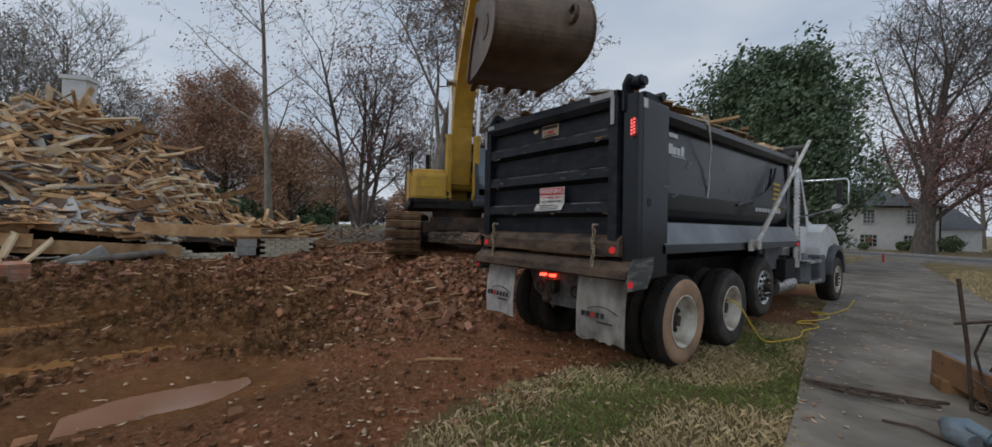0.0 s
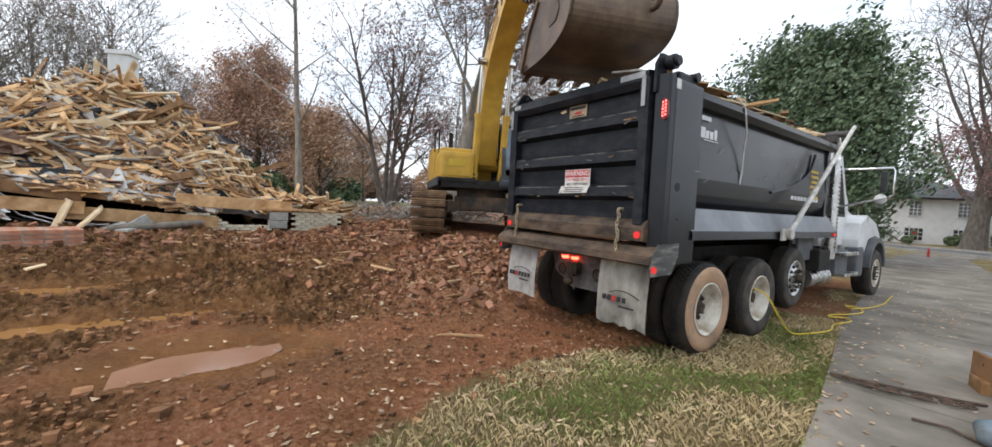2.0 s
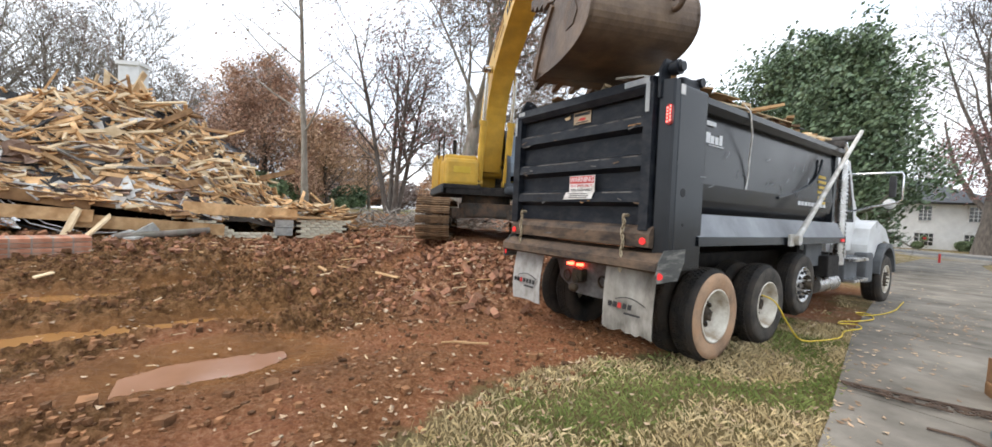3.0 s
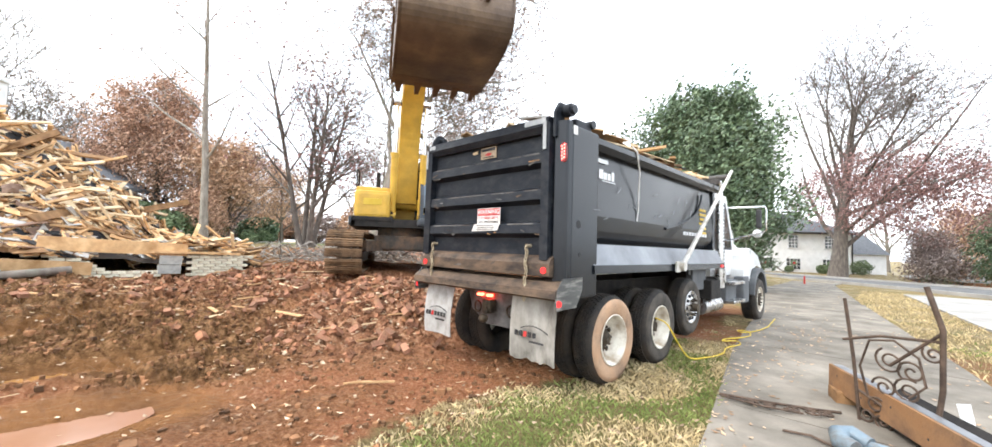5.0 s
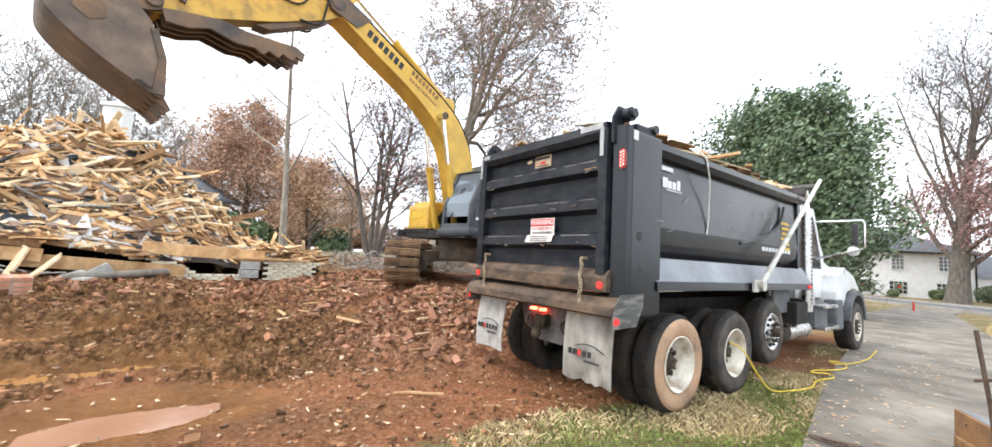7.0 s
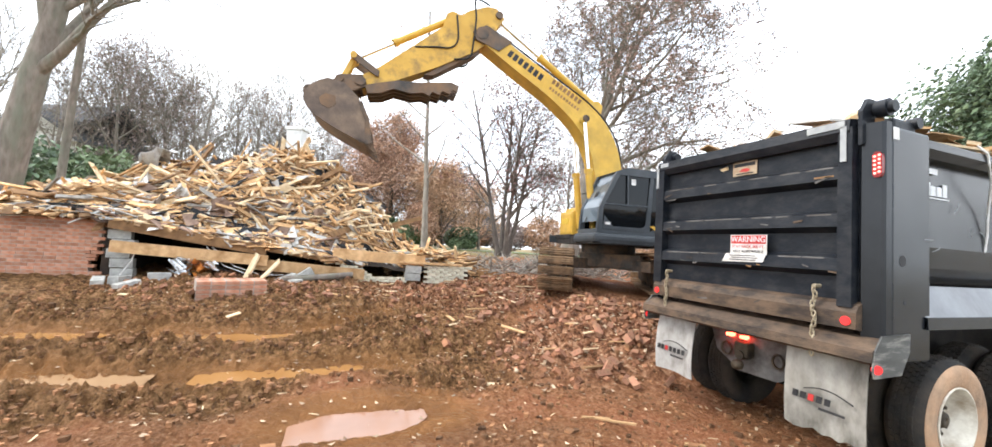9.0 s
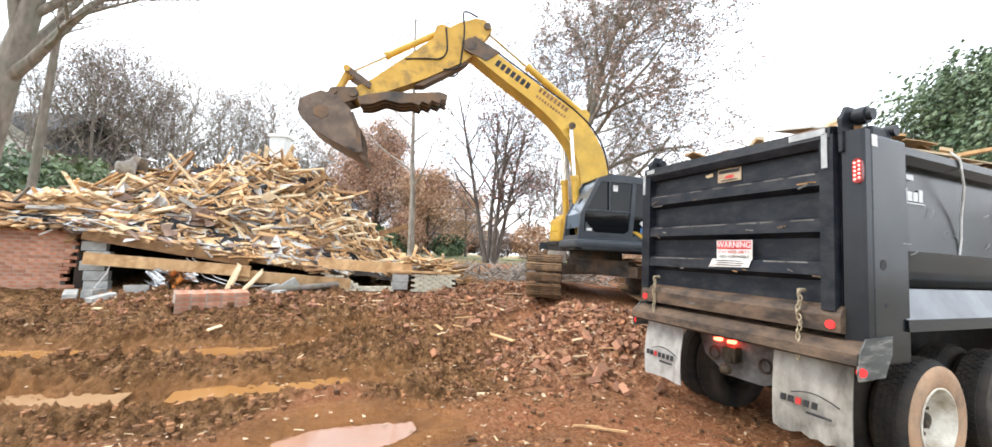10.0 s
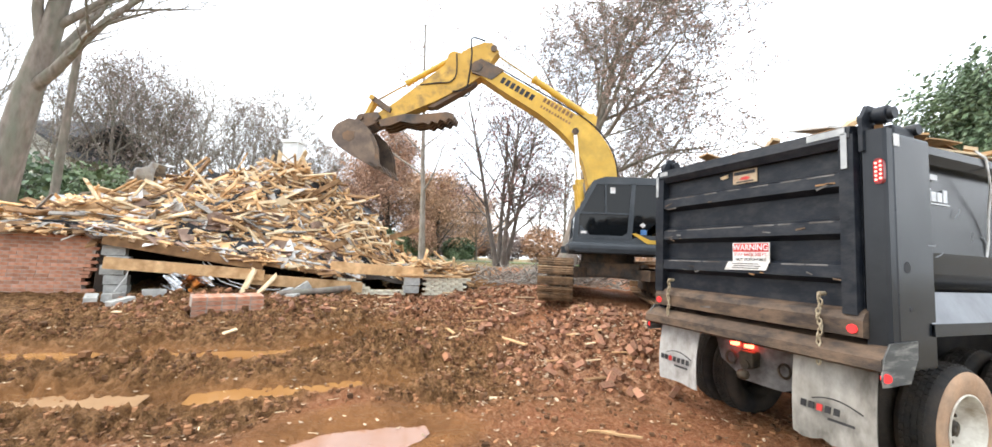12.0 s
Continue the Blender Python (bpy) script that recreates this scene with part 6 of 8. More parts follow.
part("white_duct", Shape().rod((-10.6, -7.35, 3.55), (-10.2, -6.75, 3.38), 0.13, 14, 0.16).rod((-9.6, -7.7, 2.75), (-10.1, -7.1, 3.15), 0.035, 8), SIGN_WHITE, pile, "white pipe stub")
for p, q, w in (((-11.2, -5.6, 4.1), (-11.0, -5.2, 4.95), 0.2), ((-11.3, -6.3, 4.1), (-11.25, -6.15, 4.75), 0.1), ((-11.0, -5.95, 4.1), (-11.1, -5.95, 4.8), 0.12), ((-11.2, -4.9, 3.9), (-10.9, -5.3, 4.7), 0.16)):
    a, b = Vector(p), Vector(q)
    v, f = plank_points((b - a).length, w, 0.03, rng)
    mm = Matrix.Translation((a + b) / 2) @ (b - a).to_track_quat("X", "Z").to_matrix().to_4x4()
    part("standing_timber", Shape().add([tuple(mm @ Vector(c)) for c in v], f), WOOD_PALE, pile, "splintered board standing up")

# floor deck, beams and foundation
deck = Shape()
ys = list(np.linspace(-8.5, -3.45, 12))
vs = []
for y in ys:
    z = float(deck_z(y))
    vs += [(FRONT + 0.25, y, z - 0.02), (FRONT + 0.25, y, z - 0.10), (FRONT - 5.5, y, z - 0.10), (FRONT - 5.5, y, z - 0.02)]
fs = [(i * 4 + k, i * 4 + (k + 1) % 4, (i + 1) * 4 + (k + 1) % 4, (i + 1) * 4 + k) for i in range(len(ys) - 1) for k in range(4)] + [(0, 1, 2, 3), tuple(reversed(range(len(vs) - 4, len(vs))))]
tagged(part("floor_deck", deck.add(vs, fs), WOOD_OLD), "sagging broken wooden floor deck of the ruin", "floor", kind="structure")


def beam(name, a, b, high, thick, mat, label, parent=None, category="beam"):
    a, b = Vector(a), Vector(b)
    d = b - a
    v, f = plank_points(d.length, thick, high, random.Random(int(abs(a.y) * 100)))
    s = Shape().add(v, f)
    ob = part(name, s, mat, parent, label)
    if parent is None:
        tagged(ob, category=category)
    ob.matrix_basis = Matrix.Translation((a + b) / 2) @ d.to_track_quat("X", "Z").to_matrix().to_4x4()
    return ob


beam("timber_beam", (FRONT + 0.34, -8.42, 1.38), (FRONT + 0.40, -5.55, 1.20), 0.24, 0.06, WOOD_NEW, "broken orange pine beam hanging under the floor deck")
beam("timber_beam", (FRONT + 0.28, -8.5, 1.86), (FRONT + 0.30, -5.6, 1.42), 0.22, 0.06, WOOD_OLD, "brown rim joist below the floor deck")
beam("timber_beam", (FRONT + 0.32, -5.9, 1.12), (FRONT + 0.34, -3.45, 0.95), 0.25, 0.07, WOOD_NEW, "orange rim beam resting on the rubble")
beam("timber_beam", (FRONT + 0.24, -4.15, 1.44), (FRONT + 0.24, -1.95, 1.34), 0.26, 0.09, WOOD_NEW, "orange pine beam on the cream brick piers")
beam("loose_plank", (FRONT + 0.62, -5.95, 0.72), (FRONT + 0.42, -5.75, 1.35), 0.04, 0.16, WOOD_PALE, "short pale plank leaning on the beam", category="plank")
beam("loose_plank", (FRONT + 0.75, -5.70, 0.70), (FRONT + 0.45, -5.30, 1.22), 0.04, 0.13, WOOD_PALE, "short pale plank leaning on the beam", category="plank")
beam("loose_plank", (FRONT + 0.3, -2.6, 1.30), (FRONT + 0.2, -0.9, 1.26), 0.05, 0.2, WOOD_NEW, "orange board lying on the foundation edge", category="plank")
pole_log = Shape().tube([(FRONT + 0.7, -5.2, 0.82), (FRONT + 0.6, -4.4, 0.88), (FRONT + 0.45, -3.7, 0.95)], [0.07, 0.075, 0.07], 10)
tagged(part("log", pole_log, BARK), "dark round pole lying at the foot of the ruin", "log")
# Backing walls added below the deck, coloured near-black as the crawlspace's shade.
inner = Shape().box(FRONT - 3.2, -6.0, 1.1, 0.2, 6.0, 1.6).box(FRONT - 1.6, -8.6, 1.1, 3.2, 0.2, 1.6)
tagged(part("wall_crawlspace", inner, DARK_VOID), "near-black crawlspace backing wall, the void's shade in its colour", "wall", kind="structure")
blockwall = thing("wall_block_end", pose(0, 0, 0), "stepped broken concrete block wall end", "wall", kind="structure")
bm_block = Shape().box(0, 0, 0, 0.19, 0.39, 0.19, cut=0.008).mesh("concrete_block", BLOCK)
for k in range(6):
    ob = new("concrete_block", bm_block)
    ob.parent, ob.matrix_basis = blockwall, pose(FRONT + 0.02 + 0.03 * (k % 2), -8.40 + 0.09 * (k % 2) + (0.10 if k == 0 else 0), 0.82 + 0.2 * k, 0, 0, 4 * (k % 3))
for k, (x, y, z, rz, rx) in enumerate(((FRONT + 0.75, -8.05, 0.72, 80, 0), (FRONT + 0.5, -7.5, 0.78, 20, 0), (-6.6, -7.75, 0.66, 50, 12), (-6.95, -8.35, 0.68, 110, 8), (FRONT + 0.6, -5.1, 0.80, 30, 20), (FRONT + 0.85, -4.9, 0.74, 75, 0), (FRONT + 0.55, -4.75, 0.92, 10, 35))):
    tagged(part("concrete_block", Shape().box(0, 0, 0, 0.19, 0.39, 0.19, cut=0.01).box(0, 0.09, 0.0965, 0.11, 0.12, 0.004).box(0, -0.09, 0.0965, 0.11, 0.12, 0.004), BLOCK), "loose grey concrete block in the rubble", "concrete block", "loose blocks").matrix_basis = pose(x, y, z, rx, 0, rz)

BR = Shape().box(0, 0, 0, 0.095, 0.20, 0.062).mesh("brick", BRICK)
wall = thing("wall_brick", pose(0, 0, 0), "low red brick wall with a broken stepped end", "wall", kind="structure")
part("mortar_bed", Shape().prism([(-8.78, 0.4), (-8.95, 1.2), (-8.72, 1.5), (-8.70, 1.86), (-16.0, 1.86), (-16.0, 0.4)], "x", FRONT - 0.12, FRONT + 0.041), MORTAR, wall)
rest = Shape()
n_br = 0
for c in range(20):
    z = 0.50 + 0.072 * c
    y = -8.66 - (0.105 if c % 2 else 0) - (0.12 if 4 < c < 9 else 0)
    while y > -16:
        jx, jr = random.uniform(-0.004, 0.004), random.uniform(-0.6, 0.6)
        if n_br < 300 and y > -12.0:
            ob = new("brick", BR)
            ob.parent, ob.matrix_basis = wall, pose(FRONT + jx, y - 0.1, z, 0, 0, jr)
            n_br += 1
        else:
            rest.box(FRONT + jx, y - 0.1, z, 0.095, 0.20, 0.062, 0, 0, jr)
        y -= 0.21
part("brick_courses", rest, BRICK, wall, kind="stuff")
for k in range(30):
    ob = new("brick", BR)
    ob.parent, ob.matrix_basis = wall, pose(FRONT + random.uniform(-0.1, 0.1), -8.7 - random.random() * 4, 1.95 + 0.03 * random.random(), random.uniform(-12, 12), random.uniform(-15, 15), random.uniform(0, 90))
cream = thing("wall_cream_brick", pose(0, 0, 0), "cream painted brick foundation piers, half broken", "wall", kind="structure")
CB = Shape().box(0, 0, 0, 0.10, 0.21, 0.058, cut=0.006).mesh("brick", CREAM_BRICK)
for y0, y1, steps in ((-1.92, -0.85, 0), (-4.1, -2.45, 1)):
    for c in range(7):
        y = y0 + (0.1 if c % 2 else 0)
        lim = y1 - (0.5 + 0.16 * c if steps and c > 1 else 0.0) + random.uniform(-0.1, 0.1)
        while y < lim:
            ob = new("brick", CB)
            ob.parent, ob.matrix_basis = cream, pose(FRONT + 0.22 + random.uniform(-0.012, 0.012), y + 0.1, 0.80 + 0.066 * c, 0, 0, random.uniform(-2, 2))
            y += 0.22
ob = new("concrete_block", bm_block)
ob.parent, ob.matrix_basis = cream, pose(FRONT + 0.2, -2.22, 0.92, 0, 0, 3)
ob = new("concrete_block", bm_block)
ob.parent, ob.matrix_basis = cream, pose(FRONT + 0.2, -2.20, 1.12, 0, 0, -3)
# fallen brick pier
pier = thing("fallen_brick_pier", pose(-5.72, -5.86, 0.74, 0, 3, 20), "fallen block of red brickwork lying on the clay", "brickwork")
part("mortar", Shape().box(0, 0, 0, 0.40, 1.10, 0.37), MORTAR, pier)
for ix in range(4):
    for iy in range(5):
        for iz in range(5):
            if ix in (0, 3) or iy in (0, 4) or iz in (0, 4):
                ob = new("brick", BR)
                ob.parent, ob.matrix_basis = pier, pose(-0.165 + 0.11 * ix, -0.445 + 0.222 * iy, -0.155 + 0.0775 * iz, random.uniform(-1, 1), random.uniform(-1, 1), random.uniform(-1, 1))
# refuse in the crawlspace
sheet_piece("refuse_sack", (FRONT + 0.1, -7.0, 0.98), (0.5, 0.4), (60, 10, 80), TARPAPER, "black plastic sack among the rubble", 0.3, seed=3.3)["category"] = "sack"
for k in range(4):
    ob = sheet_piece("foil_scrap", (FRONT + 0.22 + 0.05 * k, -7.25 + 0.18 * k, 0.98 + 0.07 * (k % 2)), (0.34, 0.26), (50 + 20 * k, 20 * k, 50 * k), FOIL if k != 2 else ORANGE_BAG, "crumpled foil scrap in the crawlspace" if k != 2 else "orange plastic scrap in the crawlspace", 0.28, seed=k * 2.1)
    ob["category"] = "scrap"
for k in range(3):
    pts = [(FRONT + 0.2, -6.9 + 0.1 * k, 1.45), (FRONT + 0.35, -6.6 + 0.2 * k, 1.05), (FRONT + 0.4, -6.1 + 0.25 * k, 0.86), (FRONT + 0.45, -5.6 + 0.2 * k, 0.9)]
    tagged(part("cable", Shape().tube(pts, 0.012, 5), SIGN_WHITE if k else HOSE), "loose hanging cable under the deck", "cable", "loose cables")
tagged(part("cable", Shape().tube([(FRONT + 0.3, -8.0, 1.4), (FRONT + 0.35, -8.05, 1.1), (FRONT + 0.4, -8.2, 0.8)], 0.012, 5), SIGN_WHITE), "loose hanging cable under the deck", "cable", "loose cables")

# ---------------------------------------------------------------- rubble on the bank
rub = random.Random(5)


def on_ground(x, y):
    return clods(x, y, float(ground(x, y)), float(grass_at(x, y)))


def rubble_spot(r):
    while True:
        u = r.random()
        if u < 0.55:
            x, y = r.gauss(-3.6, 1.4), r.gauss(0.2, 1.2)
        elif u < 0.8:
            x, y = r.gauss(-6.3, 1.0), r.gauss(-0.6, 1.3)
        else:
            x, y = r.gauss(-6.6, 0.7), r.uniform(-8, -1)
        if abs(float(rut_off(1, x, y))) < 0.4 and y < 1.0 and r.random() < 0.85:
            continue
        if x < -1.5 and not (abs(x + 5.6) < 2.0 and y > 1.0):
            return x, y


BRICK_DIRTY = material("soiled_red_brick", (0.22, 0.092, 0.057), (0.39, 0.18, 0.12), rough=0.9, scale=9, bump=0.4, spots=(0.24, 0.13, 0.075), spot_amount=0.6, spot_scale=7, edge=0.3, per_object=0.35, per_island=0.4)
MORTAR_PALE = material("soiled_pale_mortar", (0.36, 0.25, 0.16), (0.58, 0.46, 0.33), rough=0.9, scale=9, bump=0.3, per_island=0.35)
BRICK_SOIL = material("crushed_brick_and_soil", (0.13, 0.056, 0.03), (0.37, 0.175, 0.095), rough=0.92, scale=7, bump=0.4, per_island=0.5)
frag = Shape()
for k in range(4200):
    x, y = rubble_spot(rub)
    s = 0.010 + 0.055 * rub.random() ** 2.2 * (1.5 if rub.random() < 0.1 else 1)
    frag.box(x, y, on_ground(x, y) + s * 0.25, s * rub.uniform(0.8, 2), s * rub.uniform(0.6, 1.4), s, rub.uniform(-40, 40), rub.uniform(-40, 40), rub.uniform(0, 180))
tagged(part("brick_rubble", frag, BRICK_SOIL), "strewn crumbs of broken red brick", "rubble", kind="stuff")
frag = Shape()
for k in range(1150):
    x, y = rubble_spot(rub) if k % 14 else (rub.uniform(-5.5, 0.6), rub.uniform(-5, 0.5))
    s = (0.008 + 0.034 * rub.random() ** 1.6) * (1.7 if rub.random() < 0.1 and k % 14 else 1) * (1 if k % 14 else 0.6)
    frag.box(x, y, on_ground(x, y) + s * 0.2, s * rub.uniform(0.8, 2), s, s * 0.7, rub.uniform(-40, 40), rub.uniform(-40, 40), rub.uniform(0, 180))
tagged(part("mortar_rubble", frag, MORTAR_PALE), "pale crumbs of mortar and plaster", "rubble", kind="stuff")
HOLED = Shape().box(0, 0, 0, 0.095, 0.20, 0.062, cut=0.004)
for k in range(3):
    HOLED.rod((0, -0.06 + 0.06 * k, 0.0315), (0, -0.06 + 0.06 * k, 0.0325), 0.016, 8)
holed_mesh = HOLED.mesh("brick", BRICK_DIRTY)
BR_LOOSE = Shape().box(0, 0, 0, 0.095, 0.20, 0.062, cut=0.005).mesh("brick", BRICK_DIRTY)
BR_BROKEN = Shape().prism([(-0.047, -0.06), (0.047, -0.05), (0.047, 0.03), (0.01, 0.055), (-0.047, 0.04)], "z", -0.03, 0.03).mesh("half_brick", BRICK_DIRTY)
for k in range(200):
    x, y = rubble_spot(rub)
    ob = tagged(new("brick", rub.choice((BR_LOOSE, BR_BROKEN, BR_BROKEN, holed_mesh))), "loose red brick half sunk in the clay", "brick", "loose bricks")
    ob.matrix_basis = pose(x, y, on_ground(x, y) + 0.03, rub.uniform(-50, 50), rub.uniform(-50, 50), rub.uniform(0, 360))
for k in range(16):
    x, y = rub.gauss(-1.75, 0.25), rub.gauss(-0.15, 0.4)
    ob = tagged(new("brick", rub.choice((BR_LOOSE, holed_mesh))), "loose red brick half sunk in the clay", "brick", "loose bricks")
    ob.matrix_basis = pose(x, y, on_ground(x, y) + 0.05, rub.uniform(-60, 60), rub.uniform(-50, 50), rub.uniform(0, 360))
splint = Shape()
for k in range(1100):
    u = rub.random()
    x, y = rubble_spot(rub) if u < 0.75 else (rub.uniform(-7, 1.5), rub.uniform(-8, 1))
    L, W, T = rub.uniform(0.015, 0.09) * (2.4 if rub.random() < 0.05 else 1), rub.uniform(0.004, 0.014), 0.006
    v, f = plank_points(L, W, T, rub)
    mm = pose(x, y, on_ground(x, y) + 0.02, rub.uniform(-20, 20), rub.uniform(-12, 12), rub.uniform(0, 360))
    splint.add([tuple(mm @ Vector(p)) for p in v], f)
tagged(part("wood_splinters", splint, WOOD_PALE), "scattered pale wood splinters on the clay", "splinters", kind="stuff")
for k in range(95):
    x, y = rubble_spot(rub) if k % 8 else (rub.uniform(-7, -4), rub.uniform(-7, 0))
    v, f = plank_points(rub.uniform(0.12, 0.5), rub.uniform(0.02, 0.07), 0.02, rub)
    ob = tagged(part("loose_plank", Shape().add(v, f), rub.choice((WOOD_NEW, WOOD_PALE, WOOD_OLD))), "splintered board lying on the clay", "plank", "loose planks")
    ob.matrix_basis = pose(x, y, on_ground(x, y) + 0.04, rub.uniform(-15, 15), rub.uniform(-10, 10), rub.uniform(0, 360))
for x, y, L, W, rz in ((-0.45, -1.18, 0.42, 0.024, 62), (-0.62, -1.3, 0.3, 0.018, 75), (0.05, -0.62, 0.2, 0.03, 70)):
    v, f = plank_points(L, W, 0.02, rub)
    ob = tagged(part("loose_plank", Shape().add(v, f), WOOD_NEW), "pale splintered stick lying on the clay", "plank", "loose planks")
    ob.matrix_basis = pose(x, y, on_ground(x, y) + 0.025, 4, 3, rz)
clod = Shape()
for k in range(26000):
    x, y = rub.uniform(-7.4, 0.9), rub.uniform(-9.0, 1.5)
    if rub.random() > float(churn_at(x, y)) * 0.7 + 0.3:
        continue
    if float(wet_at(x, y)) > 0.3:
        continue
    s = 0.005 + 0.03 * rub.random() ** 1.8 * (2.0 if rub.random() < 0.06 else 1)
    bx = [(sx * s * rub.uniform(0.5, 1), sy * s * rub.uniform(0.5, 1), sz * s * rub.uniform(0.4, 0.8)) for sz in (-1, 1) for sy in (-1, 1) for sx in (-1, 1)]
    mm = pose(x, y, on_ground(x, y) + s * 0.2, 0, 0, rub.uniform(0, 90))
    clod.add([tuple(mm @ Vector(p)) for p in bx], [(0, 2, 3, 1), (4, 5, 7, 6), (0, 1, 5, 4), (2, 6, 7, 3), (0, 4, 6, 2), (1, 3, 7, 5)])
CLAY = material("clay_clod", (0.10, 0.05, 0.023), (0.32, 0.155, 0.074), rough=0.9, scale=6, bump=0.5, bump_scale=30, per_island=0.5)
tagged(part("clay_clods", clod, CLAY), "clods of brown clay thrown up by the tracks", "clods", kind="stuff")

# load in the truck
load = thing("debris_load", pose(0, 0, 2.52), "load of splintered timber heaped in the truck body", "debris")
lr = random.Random(9)
for mt, n_ in ((WOOD_NEW, 150), (WOOD_PALE, 110), (TARPAPER, 30), (PLASTERBOARD, 25), (WOOD_OLD, 60)):
    s = Shape()
    for k in range(n_):
        x, y = lr.uniform(-0.95, 0.95), lr.uniform(0.35, 5.1)
        L, W, T = debris_size(mt, lr)
        L = min(L, 1.1)
        v, f = plank_points(L, W, T, lr)
        top = 0.50 + 0.22 * (1 - (x / 1.0) ** 2) * (0.7 + 0.5 * noise.noise(Vector((y * 1.3, x, 4)))) + lr.uniform(-0.08, 0.06)
        if abs(x) > 0.6:
            mm = pose(x, y, top + 0.06, lr.uniform(-12, 12), lr.gauss(0, 6), lr.gauss(90, 16))
        else:
            mm = pose(x, y, top, lr.uniform(-25, 25), lr.gauss(0, 10), lr.uniform(0, 180))
        s.add([tuple(mm @ Vector(p)) for p in v], f)
    part("splintered_debris", s, mt, load, kind="stuff")
part("load_core", Shape().box(0, 2.8, 0.15, 1.9, 4.7, 0.7), WOOD_OLD, load)
for k in range(7):
    pts = [(-0.6 + 0.3 * k * 0.6, 0.5 + 0.2 * k, 0.62), (-0.5 + 0.2 * k, 0.4 + 0.15 * k, 0.80 + 0.03 * (k % 3)), (-0.3 + 0.2 * k, 0.7 + 0.2 * k, 0.66)]
    part("bent_strip", Shape().tube(pts, 0.012, 5), WOOD_GREY if k % 2 else PLASTERBOARD, load)

# ---------------------------------------------------------------- trees
def grow(r, shapes, ends, start, way, length, radius, level, top, p):
    """One limb and those that spring from it."""
    steps = 7 if level == 0 else 5 if level == 1 else 4
    pts, d = [start.copy()], way.normalized()
    bend = p["wander"] * (0.35 if level == 0 else 1.0)
    for k in range(steps):
        d = (d + Vector((r.gauss(0, bend), r.gauss(0, bend), r.gauss(0, bend) + p["up"] * (0.5 if level else 0.1)))).normalized()
        pts.append(pts[-1] + d * (length / steps))
    radii = [radius * (1 - (1 - p["taper"]) * k / steps) if level else radius * ((1.25 if k == 0 else 1.0) - (1 - p["taper"]) * k / steps) for k in range(steps + 1)]
    sides = (10, 7, 5, 3, 3)[min(level, 4)]
    shapes[0 if level < 2 else 1].tube(pts, radii, sides, caps=False)
    if level >= top:
        ends.append((pts[-1], pts[len(pts) // 2]))
        return
    kids = p["kids"][level]
    first = p["bare"] if level == 0 else 0.25
    for k in range(kids):
        u = first + (1 - first) * ((k + r.random()) / kids)
        i = min(steps - 1, int(u * steps))
        q = pts[i].lerp(pts[i + 1], u * steps - i)
        axis = (pts[i + 1] - pts[i]).normalized()
        out = axis.orthogonal().normalized()
        turn = k * 2.4 + r.uniform(-0.5, 0.5)
        out = (math.cos(turn) * out + math.sin(turn) * axis.cross(out)).normalized()
        ang = radians(p["angle"] + r.uniform(-12, 12)) * (1.15 - 0.45 * u if level == 0 else 1)
        nd = axis * math.cos(ang) + out * math.sin(ang)
        if level == 0:
            nd = (nd + p["pull"] * 0.35).normalized()
        ln = length * p["ratio"][level] * (1.15 - 0.6 * u * (1 if level == 0 else 0.7)) * r.uniform(0.75, 1.2)
        grow(r, shapes, ends, q, nd, ln, max(p["twig"], radii[i] * p["thin"] * r.uniform(0.8, 1.05)), level + 1, top, p)
    ends.append((pts[-1], pts[-2]))


def leaf_cloud(r, ends, count, spread, size, keep=None):
    s = Shape()
    for k in range(count):
        a, b = r.choice(ends)
        c = a.lerp(b, r.random()) + Vector((r.gauss(0, spread), r.gauss(0, spread), r.gauss(0, spread)))
        if keep and not keep(c, r):
            continue
        n1 = Vector((r.gauss(0, 1), r.gauss(0, 1), r.gauss(0, 1))).normalized()
        n2 = n1.orthogonal().normalized()
        z = size * r.uniform(0.6, 1.3)
        w = n1.cross(n2) * z * 0.55
        n2 = n2 * z
        mid = n1 * z * 0.2
        s.add([tuple(c - n2), tuple(c + w + mid), tuple(c + n2), tuple(c - w + mid)], [(0, 1, 2), (0, 2, 3)])
    return s


